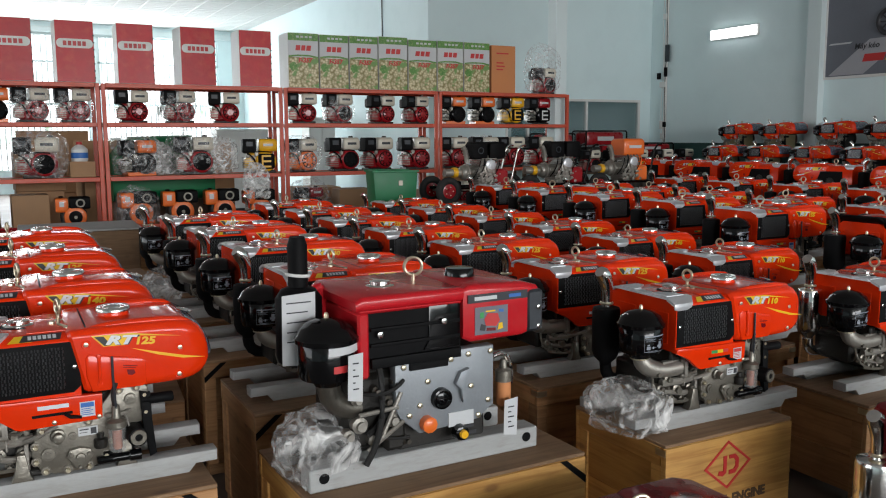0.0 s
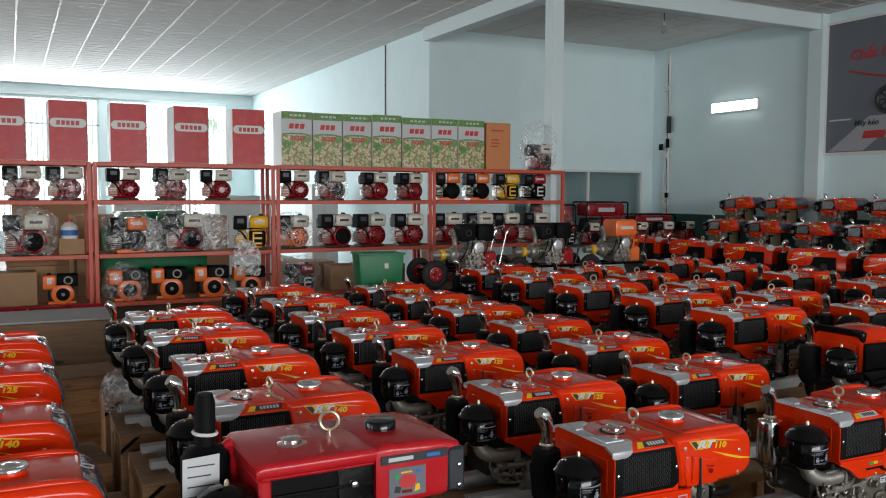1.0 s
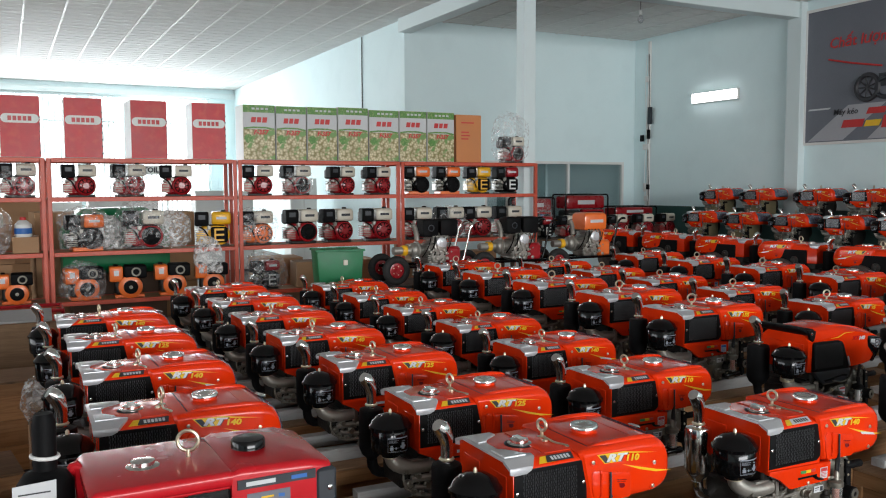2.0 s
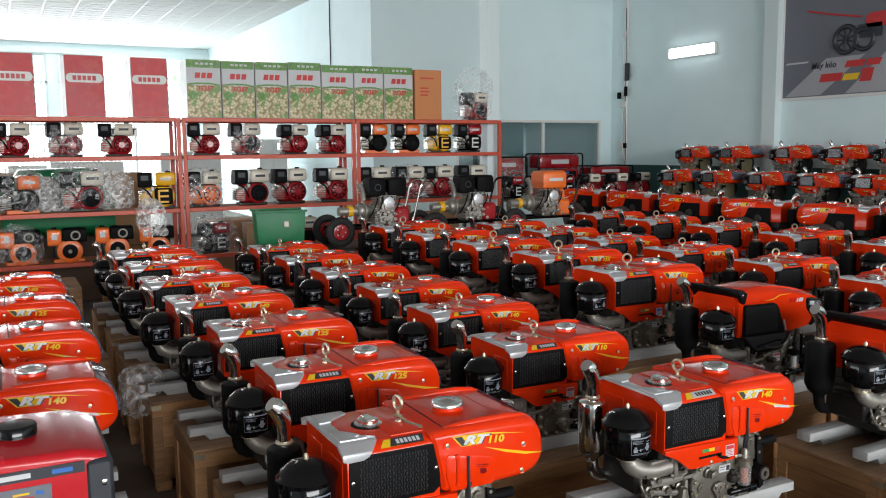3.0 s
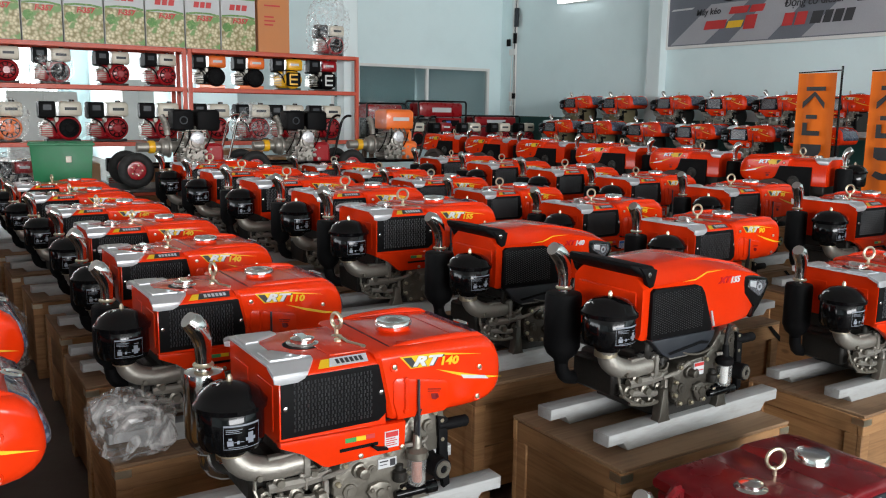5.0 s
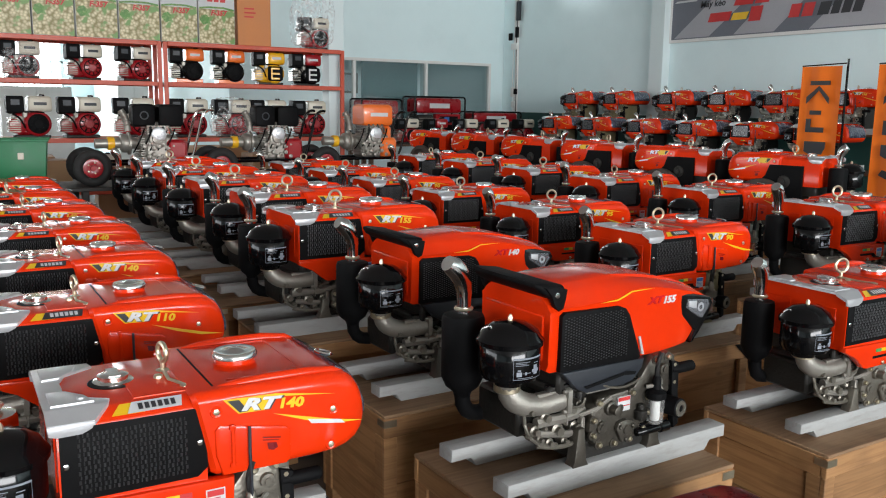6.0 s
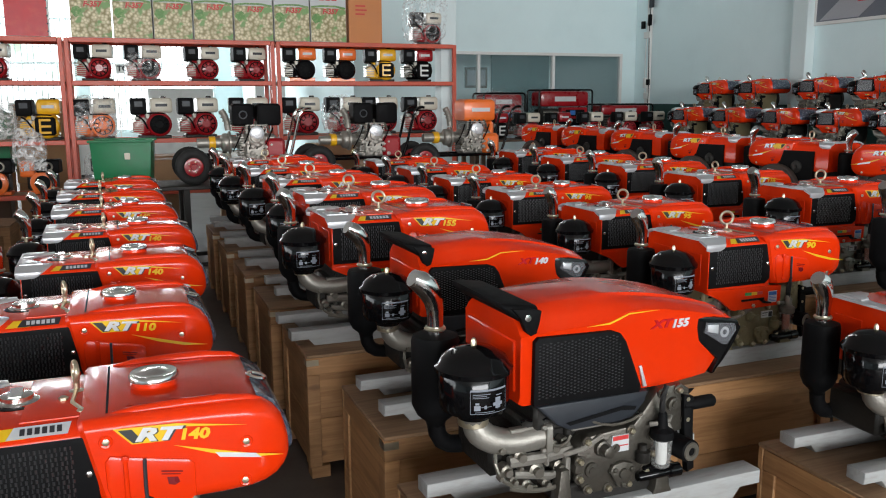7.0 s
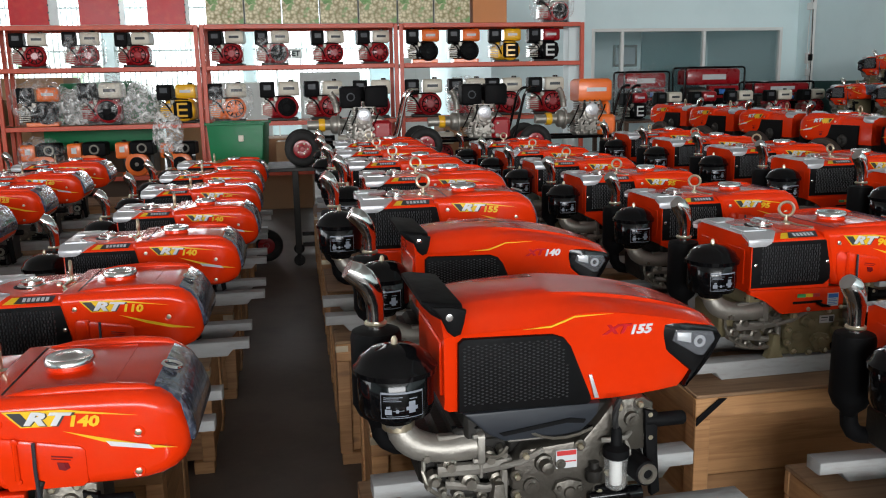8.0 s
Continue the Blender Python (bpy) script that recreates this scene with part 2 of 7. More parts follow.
def produce_print():
    """Printed picture of a heap of peanuts among leaves."""
    m = bpy.data.materials.new("produce_print")
    m.use_nodes = True
    n, l = m.node_tree.nodes, m.node_tree.links
    co, vo, no = n.new("ShaderNodeTexCoord"), n.new("ShaderNodeTexVoronoi"), n.new("ShaderNodeTexNoise")
    vo.inputs["Scale"].default_value, no.inputs["Scale"].default_value = 26, 7
    ramp, leaf, mix = n.new("ShaderNodeValToRGB"), n.new("ShaderNodeValToRGB"), n.new("ShaderNodeMix")
    mix.data_type = "RGBA"
    ramp.color_ramp.elements[0].color, ramp.color_ramp.elements[1].color = (0.85, 0.76, 0.50, 1), (0.24, 0.20, 0.07, 1)
    ramp.color_ramp.elements[1].position = 0.75
    leaf.color_ramp.elements[0].position, leaf.color_ramp.elements[1].position = 0.54, 0.60
    l.new(co.outputs["Object"], vo.inputs["Vector"])
    l.new(co.outputs["Object"], no.inputs["Vector"])
    l.new(vo.outputs["Distance"], ramp.inputs["Fac"])
    l.new(no.outputs["Fac"], leaf.inputs["Fac"])
    l.new(leaf.outputs["Color"], mix.inputs["Factor"])
    l.new(ramp.outputs["Color"], mix.inputs["A"])
    mix.inputs["B"].default_value = (0.16, 0.30, 0.08, 1)
    l.new(mix.outputs["Result"], n["Principled BSDF"].inputs["Base Color"])
    n["Principled BSDF"].inputs["Roughness"].default_value = 0.45
    return m


PRODUCE = produce_print()


def clear_material(name, colour, rough, alpha, relief=0.0):
    """A thin clear film or pane: mostly see-through, with gloss."""
    m = bpy.data.materials.new(name)
    m.use_nodes = True
    n, l = m.node_tree.nodes, m.node_tree.links
    b = n["Principled BSDF"]
    b.inputs["Base Color"].default_value = rgba(colour)
    b.inputs["Roughness"].default_value = rough
    b.inputs["Alpha"].default_value = alpha
    b.inputs["Specular IOR Level"].default_value = 0.8
    if relief:
        co, tx, bp = n.new("ShaderNodeTexCoord"), n.new("ShaderNodeTexNoise"), n.new("ShaderNodeBump")
        tx.inputs["Scale"].default_value, tx.inputs["Detail"].default_value, tx.inputs["Distortion"].default_value = 9, 4, 1.8
        bp.inputs["Strength"].default_value, bp.inputs["Distance"].default_value = relief, 0.02
        l.new(co.outputs["Object"], tx.inputs["Vector"])
        l.new(tx.outputs["Fac"], bp.inputs["Height"])
        l.new(bp.outputs["Normal"], b.inputs["Normal"])
        ramp = n.new("ShaderNodeMapRange")
        ramp.inputs["From Min"].default_value, ramp.inputs["From Max"].default_value = 0.44, 0.70
        ramp.inputs["To Min"].default_value, ramp.inputs["To Max"].default_value = alpha * 0.25, min(0.9, alpha * 3.2)
        l.new(tx.outputs["Fac"], ramp.inputs["Value"])
        l.new(ramp.outputs["Result"], b.inputs["Alpha"])
    return m


FILM = clear_material("clear_film", (0.90, 0.90, 0.90), 0.10, 0.12, 0.5)
FILM_DENSE = clear_material("crumpled_film", (0.88, 0.87, 0.85), 0.16, 0.26, 0.4)
GLASS = clear_material("window_glass", (0.30, 0.46, 0.48), 0.03, 0.22)
BOWL = clear_material("clear_bowl", (0.75, 0.75, 0.72), 0.08, 0.2)
# Pale blotches here are white glints of the film, painted into the colour.
WRAPPED = material("wrapped_lens", (0.085, 0.10, 0.15), 0.12, 0.25, 0.45, 22, 1.0, 34, coat=0.6, spec=0.7, dirt_glint=(0.45, 0.48, 0.55), dirt_glint_amount=0.55)
LENS = clear_material("lamp_lens", (0.30, 0.31, 0.34), 0.04, 0.35)


def glow(name, colour, strength):
    m = bpy.data.materials.new(name)
    m.use_nodes = True
    b = m.node_tree.nodes["Principled BSDF"]
    b.inputs["Emission Color"].default_value = rgba(colour)
    b.inputs["Emission Strength"].default_value = strength
    b.inputs["Base Color"].default_value = (0.8, 0.8, 0.8, 1)
    return m


TUBE_GLOW = glow("tube_glow", (1.0, 1.0, 0.97), 8.0)


def garden_backdrop():
    """Bright daylight and palm foliage far outside the rear windows."""
    m = bpy.data.materials.new("garden_daylight")
    m.use_nodes = True
    n, l = m.node_tree.nodes, m.node_tree.links
    co, no, ramp = n.new("ShaderNodeTexCoord"), n.new("ShaderNodeTexNoise"), n.new("ShaderNodeValToRGB")
    no.inputs["Scale"].default_value, no.inputs["Detail"].default_value = 1.1, 7
    ramp.color_ramp.elements[0].position, ramp.color_ramp.elements[1].position = 0.32, 0.50
    ramp.color_ramp.elements[0].color, ramp.color_ramp.elements[1].color = (0.16, 0.24, 0.11, 1), (1.0, 1.0, 0.98, 1)
    l.new(co.outputs["Object"], no.inputs["Vector"])
    l.new(no.outputs["Fac"], ramp.inputs["Fac"])
    b = n["Principled BSDF"]
    b.inputs["Base Color"].default_value = (0.5, 0.5, 0.5, 1)
    l.new(ramp.outputs["Color"], b.inputs["Emission Color"])
    b.inputs["Emission Strength"].default_value = 3.2
    return m


GARDEN = garden_backdrop()

# ---- shaping ----


def box(bm, x0, x1, y0, y1, z0, z1, bevel=0.0):
    g = bmesh.ops.create_cube(bm, size=1.0, matrix=Matrix.LocRotScale(((x0 + x1) / 2, (y0 + y1) / 2, (z0 + z1) / 2), None, (x1 - x0, y1 - y0, z1 - z0)))
    if bevel:
        edges = list({e for v in g["verts"] for e in v.link_edges})
        bmesh.ops.bevel(bm, geom=edges, offset=bevel, segments=1, affect="EDGES", profile=0.5)
    return bm


def prism(bm, profile, y0, y1, bevel=0.0):
    """A plate whose outline lies in x and z, from y0 to y1."""
    a = [bm.verts.new((x, y0, z)) for x, z in profile]
    b = [bm.verts.new((x, y1, z)) for x, z in profile]
    faces = [bm.faces.new(a), bm.faces.new(b[::-1])]
    k = len(a)
    for i in range(k):
        faces.append(bm.faces.new((a[i], b[i], b[(i + 1) % k], a[(i + 1) % k])))
    bmesh.ops.recalc_face_normals(bm, faces=faces)
    if bevel:
        edges = {e for f in faces[:2] for e in f.edges}
        bmesh.ops.bevel(bm, geom=list(edges), offset=bevel, segments=2, affect="EDGES", profile=0.5)
    return bm


def slab(bm, outline, z0, z1, bevel=0.0):
    """A plate whose outline lies in x and y, from z0 to z1."""
    a = [bm.verts.new((x, y, z1)) for x, y in outline]
    b = [bm.verts.new((x, y, z0)) for x, y in outline]
    faces = [bm.faces.new(a), bm.faces.new(b[::-1])]
    k = len(a)
    for i in range(k):
        faces.append(bm.faces.new((a[i], b[i], b[(i + 1) % k], a[(i + 1) % k])))
    bmesh.ops.recalc_face_normals(bm, faces=faces)
    if bevel:
        bmesh.ops.bevel(bm, geom=list(faces[0].edges), offset=bevel, segments=2, affect="EDGES", profile=0.5)
    return bm


def ring_of(bm, points):
    return [bm.verts.new(p) for p in points]


def bridge(bm, rings, caps=True):
    faces = []
    k = len(rings[0])
    for a, b in zip(rings, rings[1:]):
        for i in range(k):
            faces.append(bm.faces.new((a[i], a[(i + 1) % k], b[(i + 1) % k], b[i])))
    if caps:
        faces += [bm.faces.new(rings[0][::-1]), bm.faces.new(rings[-1])]
    bmesh.ops.recalc_face_normals(bm, faces=faces)
    return faces


def lathe(bm, base, axis, profile, seg=16):
    """Rings of (radius, distance along the axis) round a line through base."""
    turn = Vector(axis).to_track_quat("Z", "Y").to_matrix()
    rings = []
    for r, d in profile:
        rings.append(ring_of(bm, [Vector(base) + turn @ Vector((r * math.cos(2 * math.pi * i / seg), r * math.sin(2 * math.pi * i / seg), d)) for i in range(seg)]))
    bridge(bm, rings)
    return bm


def tube(bm, points, r, seg=10, radii=None):
    """A round pipe along a line of points."""
    pts = [Vector(p) for p in points]
    rings = []
    up = Vector((0.13, 0.2, 1)).normalized()
    for i, p in enumerate(pts):
        d = (pts[min(i + 1, len(pts) - 1)] - pts[max(i - 1, 0)]).normalized()
        s = d.cross(up)
        if s.length < 0.05:
            s = d.cross(Vector((1, 0, 0)))
        s.normalize()
        u = s.cross(d).normalized()
        rr = radii[i] if radii else r
        rings.append(ring_of(bm, [p + s * rr * math.cos(2 * math.pi * k / seg) + u * rr * math.sin(2 * math.pi * k / seg) for k in range(seg)]))
    bridge(bm, rings)
    return bm


def arc(a, b, c, n=6):
    """Points of a soft bend from a to c round b."""
    a, b, c = Vector(a), Vector(b), Vector(c)
    return [a * (1 - t) ** 2 + b * 2 * t * (1 - t) + c * t * t for t in (i / n for i in range(n + 1))]


def hoop(bm, centre, axis, radius, r, seg=18, sides=8):
    """A closed round ring."""
    turn = Vector(axis).to_track_quat("Z", "Y").to_matrix()
    rings = []
    for i in range(seg):
        a = 2 * math.pi * i / seg
        out = turn @ Vector((math.cos(a), math.sin(a), 0))
        up = turn @ Vector((0, 0, 1))
        rings.append(ring_of(bm, [Vector(centre) + out * (radius + r * math.cos(2 * math.pi * k / sides)) + up * r * math.sin(2 * math.pi * k / sides) for k in range(sides)]))
    bridge(bm, rings + [rings[0]], caps=False)
    return bm


def loft(bm, sections, corner=3):
    """A body through upright sections (x, y0, y1, z0, z1, r): rounded rectangles one behind another along x."""
    rings = []
    for x, y0, y1, z0, z1, r in sections:
        pts = []
        for cy, cz, start in ((y1 - r, z1 - r, 0), (y0 + r, z1 - r, 90), (y0 + r, z0 + r, 180), (y1 - r, z0 + r, 270)):
            for i in range(corner + 1):
                a = radians(start + 90 * i / corner)
                pts.append((x, cy + r * math.cos(a), cz + r * math.sin(a)))
        rings.append(ring_of(bm, pts))
    bridge(bm, rings)
    return bm


def bolt(bm, p, axis, r=0.008, h=0.007):
    return lathe(bm, p, axis, ((r, 0), (r, h * 0.8), (r * 0.7, h)), 6)


def mesh_of(name, bm, mat, angle=40):
    me = bpy.data.meshes.new(name)
    bm.to_mesh(me)
    bm.free()
    for p in me.polygons:
        p.use_smooth = True
    me.set_sharp_from_angle(angle=radians(angle))
    me.materials.append(mat)
    return me


TINY = ("fin_pack", "bolts", "screws", "mesh", "tank_bolts", "valve_gear", "raised_casting", "printed_label", "printed_bar")


def part(name, bm, mat, parent=None, label="", angle=40):
    ob = new(name, mesh_of(name, bm, mat, angle))
    ob.parent = parent
    if label:
        ob["label"] = label
    if name in TINY:
        ob["kind"] = "stuff"
    return ob


def thing(name, label, category, group="", m=None):
    ob = tagged(new(name), label, category, group)
    ob.empty_display_size = 0.1
    if m is not None:
        ob.matrix_basis = m
    return ob


def B():
    return bmesh.new()


def lettering(name, text, size, mat, parent, m, depth=0.0015, shear=0.0, label="", bold=0.045):
    """Raised letters as a mesh, standing on the plane of m."""
    cu = bpy.data.curves.new(name, "FONT")
    cu.body, cu.size, cu.extrude, cu.shear, cu.resolution_u = text, size, depth, shear, 2
    cu.offset = size * bold
    cu.align_x, cu.align_y = "CENTER", "CENTER"
    tmp = bpy.data.objects.new(name, cu)
    me = bpy.data.meshes.new_from_object(tmp)
    bpy.data.objects.remove(tmp)
    me.transform(m)
    me.materials.clear()
    me.materials.append(mat)
    ob = new(name, me)
    ob.parent = parent
    if label:
        ob["label"] = label
    return ob


FRONT = pose(0, 0, 0, 90, 0, 0)
BACK = pose(0, 0, 0, 90, 0, 180)


def put(ob, x, y, z, turn=0.0, tilt=0.0):
    ob.matrix_basis = pose(x, y, z, 0, tilt, turn)
    return ob

# ---- hall ----
CEIL = 5.6


def setting(name, bm, mat, label):
    ob = part(name, bm, mat)
    return tagged(ob, label, "", "", "structure")


bm = B()
box(bm, -14.3, 15.0, -16.3, 31.4, -0.2, 0.0)
setting("floor", bm, FLOOR, "worn grey brown concrete floor of the showroom")

bm = B()
box(bm, 14.6, 14.85, -16.3, 31.4, 0, CEIL + 0.1)
setting("wall_east", bm, WALL, "pale blue painted side wall with a dark green dado")
bm = B()
box(bm, 14.59, 14.6, -16.0, 16.28, 0, 1.62)
setting("dado", bm, DADO, "dark green painted band along the foot of the wall")
bm = B()
for x0, x1, z0, z1 in ((8.4, 10.35, 0, CEIL), (14.27, 14.6, 0, CEIL), (10.35, 14.27, 2.66, CEIL), (10.35, 14.27, 0, 1.0)):
    box(bm, x0, x1, 16.28, 16.48, z0, z1)
setting("wall_north", bm, WALL, "pale blue wall of the office with an interior window")
bm = B()
box(bm, 8.4, 8.6, 16.48, 31.0, 0, CEIL)
setting("wall_office", bm, WALL, "pale blue long side wall of the office")
bm = B()
for x0, x1, z0, z1 in ((-14.3, -6.0, 0, CEIL), (7.5, 15.0, 0, CEIL), (-6.0, 7.5, 5.25, CEIL), (-6.0, 7.5, 0, 0.7), (3.15, 3.45, 0.7, 5.25), (-1.4, -1.1, 0.7, 5.25)):
    box(bm, x0, x1, 31.0, 31.25, z0, z1)
setting("wall_far", bm, WALL, "far wall with tall barred windows full of daylight")
# Out of view; the opening is made up to go with the side fill.
bm = B()
for y0, y1, z0, z1 in ((-16.3, 0.0, 0, CEIL), (18.0, 31.4, 0, CEIL), (0.0, 18.0, 5.0, CEIL), (0.0, 18.0, 0, 0.9)):
    box(bm, -14.3, -14.0, y0, y1, z0, z1)
setting("wall_west", bm, WALL, "unseen pale blue west wall with an opening added for fill light")
# Out of view: the 1.95 m sill is added to keep low crates darker.
bm = B()
for x0, x1, z0, z1 in ((-14.3, -4.5, 0, CEIL), (12.5, 15.0, 0, CEIL), (-4.5, 12.5, 5.2, CEIL), (-4.5, 12.5, 0, 1.95)):
    box(bm, x0, x1, -16.3, -16.0, z0, z1)
setting("wall_south", bm, WALL, "unseen front wall, its high sill added to hold back low daylight")

bm = B()
box(bm, -14.3, 15.0, -16.3, 31.4, CEIL, CEIL + 0.12)
plain_faces = len(bm.faces)
for i in range(39):
    x = -13.3 + 0.73 * i
    box(bm, x - 0.02, x + 0.02, -16.0, 31.0, CEIL - 0.014, CEIL - 0.002)
for i in range(128):
    y = -16.0 + 0.365 * i
    box(bm, -14.0, 14.6, y - 0.006, y + 0.006, CEIL - 0.009, CEIL - 0.002)
bm.faces.ensure_lookup_table()
for f in bm.faces[plain_faces:]:
    f.material_index = 1
ceiling = setting("ceiling", bm, CEILING, "off-white board ceiling with a grid of white bars")
ceiling.data.materials.append(CEILING_BAR)

bm = B()
box(bm, 8.36, 8.59, 11.62, 11.85, 0, CEIL - 0.3, 0.008)
setting("column", bm, TRIM, "pale blue square column that carries the beams")
bm = B()
box(bm, 8.25, 8.55, -16.0, 16.28, CEIL - 0.3, CEIL - 0.016, 0.008)
setting("beam", bm, TRIM, "pale blue painted ceiling beam")
bm = B()
box(bm, 8.55, 14.45, 11.36, 11.62, CEIL - 0.32, CEIL - 0.016, 0.008)
setting("beam", bm, TRIM, "pale blue painted ceiling beam")
bm = B()
box(bm, 14.42, 14.6, 11.3, 11.62, 0, CEIL - 0.016, 0.008)
setting("pilaster", bm, TRIM, "pale blue pilaster on the side wall")
bm = B()
box(bm, -14.0, 8.4, 30.9, 31.0, 5.25, 5.45)
setting("trim", bm, TRIM, "pale band over the far windows")

# far windows: frames, bars and panes
for n, (x0, x1) in enumerate(((-6.0, -1.4), (-1.1, 3.15), (3.45, 7.5))):
    win = tagged(new("window_%d" % (n + 1)), "tall far window with white vertical security bars", "", "", "structure")
    win.location = (0, 31.0, 0)
    bm = B()
    for a, b, c, d in ((x0, x1, 0.7, 0.78), (x0, x1, 5.17, 5.25), (x0, x0 + 0.08, 0.78, 5.17), (x1 - 0.08, x1, 0.78, 5.17), (x0, x1, 2.9, 2.97), (x0, x1, 4.3, 4.36)):
        box(bm, a, b, 0.03, 0.11, c, d)
    part("window_frame", bm, TRIM, win)
    for i in range(int((x1 - x0) / 0.17)):
        bm = B()
        xx = x0 + 0.1 + 0.17 * i
        box(bm, xx, xx + 0.035, -0.03, 0.0, 0.75, 5.2)
        part("bar", bm, TRIM, win)
bm = B()
box(bm, -30, 30, 44, 44.1, -3, 14)
tagged(part("backdrop", bm, GARDEN), "bright daylight and palm leaves outside", "", "", "structure")

# office window and the room behind it
win = tagged(new("window_4"), "white framed office window looking into a dim room", "", "", "structure")
win.location = (0, 16.28, 0)
bm = B()
for a, b, c, d in ((10.35, 14.27, 1.0, 1.06), (10.35, 14.27, 2.6, 2.66), (10.35, 10.41, 1.06, 2.6), (14.21, 14.27, 1.06, 2.6), (10.93, 10.99, 1.06, 2.6), (12.6, 12.66, 1.06, 2.6)):
    box(bm, a, b, -0.02, 0.08, c, d, 0.004)
part("window_frame", bm, WHITE, win)
for a, b in ((10.41, 10.93), (10.99, 12.6), (12.66, 14.21)):
    bm = B()
    box(bm, a, b, 0.03, 0.036, 1.06, 2.6)
    part("pane", bm, GLASS, win).visible_shadow = False
bm = B()
box(bm, 8.6, 14.6, 20.0, 20.1, 0, CEIL)
setting("wall_office_back", bm, WALL, "pale wall at the back of the office")
bm = B()
box(bm, 8.6, 14.6, 16.48, 20.0, 3.0, 3.05)
setting("ceiling_office", bm, CEILING, "low ceiling of the office")
board = thing("notice_board", "dark teal notice board on the office wall", "board")
bm = B()
box(bm, 12.9, 14.5, 19.94, 19.99, 1.2, 2.9, 0.01)
part("panel", bm, TEAL_BOARD, board)
bm = B()
box(bm, 12.84, 14.56, 19.96, 19.995, 1.14, 1.2)
part("frame", bm, WHITE, board)
pict = thing("picture_frame", "framed picture hanging in the office", "picture")
bm = B()
box(bm, 12.2, 12.8, 19.95, 19.99, 2.0, 2.5, 0.008)
part("frame", bm, WOOD_DARK, pict)
bm = B()
box(bm, 12.26, 12.74, 19.94, 19.948, 2.06, 2.44)
part("print", bm, POSTER_LIGHT, pict)

# tube lamp on the side wall
lamp = thing("wall_lamp", "lit white tube lamp on the pale blue wall", "lamp")
bm = B()
box(bm, 14.53, 14.598, 12.95, 14.28, 3.90, 4.13, 0.012)
part("housing", bm, WHITE, lamp)
bm = B()
box(bm, 14.5, 14.53, 12.97, 14.26, 3.915, 4.115, 0.012)
part("diffuser", bm, TUBE_GLOW, lamp)

# conduit and switch boxes in the corner
cond = thing("conduit", "white cable conduit with switch boxes on the wall", "conduit", "", pose(-1.68, 30.15, 0, 0, 0, -90))
bm = B()
box(bm, 14.40, 14.46, 16.22, 16.277, 1.2, 5.5, 0.004)
part("pipe", bm, WHITE, cond)
for z0, z1, x0, x1, mat in ((3.55, 3.95, 14.46, 14.58, GUARD), (3.15, 3.3, 14.2, 14.3, MATTE), (2.95, 3.08, 14.3, 14.5, WHITE), (1.95, 2.15, 14.33, 14.42, WHITE), (2.0, 2.12, 14.44, 14.52, MATTE), (1.72, 1.85, 14.36, 14.48, WHITE), (4.55, 4.68, 14.36, 14.48, WHITE), (3.2, 3.42, 14.44, 14.52, MATTE)):
    bm = B()
    box(bm, x0, x1, 16.17, 16.22, z0, z1, 0.006)
    part("switch_box", bm, mat, cond)
for dx in (0.0, 0.05, -0.06):
    bm = B()
    tube(bm, [(14.43 + dx + 0.02 * math.sin(z * 3 + dx * 40), 16.2, z) for z in [1.4 + 0.2 * i for i in range(20)]], 0.008, 6)
    part("cable", bm, MATTE if dx > 0 else WHITE, cond)

for x, y, d in ((2.6, 12.5, 0.55), (11.6, 12.6, 0.4)):
    bulb = thing("pendant_bulb", "unlit bare bulb hanging on a short cable", "bulb", "bulbs under the ceiling", pose(x, y, CEIL - 0.016))
    bm = B()
    tube(bm, [(0, 0, 0), (0, 0, -d + 0.2)], 0.006, 6)
    part("cable", bm, MATTE, bulb)
    bm = B()
    lathe(bm, (0, 0, -d + 0.2), (0, 0, -1), ((0.02, 0), (0.03, 0.02), (0.03, 0.08)), 12)
    part("socket", bm, WHITE, bulb)
    bm = B()
    lathe(bm, (0, 0, -d + 0.12), (0, 0, -1), ((0.025, 0), (0.055, 0.07), (0.06, 0.1), (0.045, 0.14), (0.01, 0.16)), 14)
    part("glass", bm, LENS, bulb)

cable = thing("wall_cable", "thin black cable hanging down the office wall", "cable")
part("wire", tube(B(), [(8.38, 18.6, 5.58), (8.385, 18.62, 4.6), (8.38, 18.6, 3.2)], 0.012, 6), MATTE, cable)

# poster on the side wall
poster = thing("poster", "large grey advertising poster with slanting bands", "poster")
X = 14.6
bm = B()
box(bm, X - 0.03, X - 0.004, 4.6, 11.27, 2.9, 5.35)
part("sheet", bm, POSTER_GREY, poster)
bm = B()
for a, b, c, d in ((4.55, 11.32, 2.85, 2.9), (4.55, 11.32, 5.35, 5.4), (4.55, 4.6, 2.9, 5.35), (11.27, 11.32, 2.9, 5.35)):
    box(bm, X - 0.05, X - 0.004, a, b, c, d)
part("frame", bm, WHITE, poster)


def band(y0, w, z0, z1, slope, mat, off):
    b2 = B()
    pts = [(y0, z0), (y0 - w, z0), (y0 - w - slope, z1), (y0 - slope, z1)]
    v = [b2.verts.new((X - off, y, z)) for y, z in pts] + [b2.verts.new((X - off + 0.003, y, z)) for y, z in pts]
    for f in ((0, 1, 2, 3), (7, 6, 5, 4), (0, 4, 5, 1), (1, 5, 6, 2), (2, 6, 7, 3), (3, 7, 4, 0)):
        b2.faces.new([v[i] for i in f])
    bmesh.ops.recalc_face_normals(b2, faces=b2.faces[:])
    return part("band", b2, mat, poster)


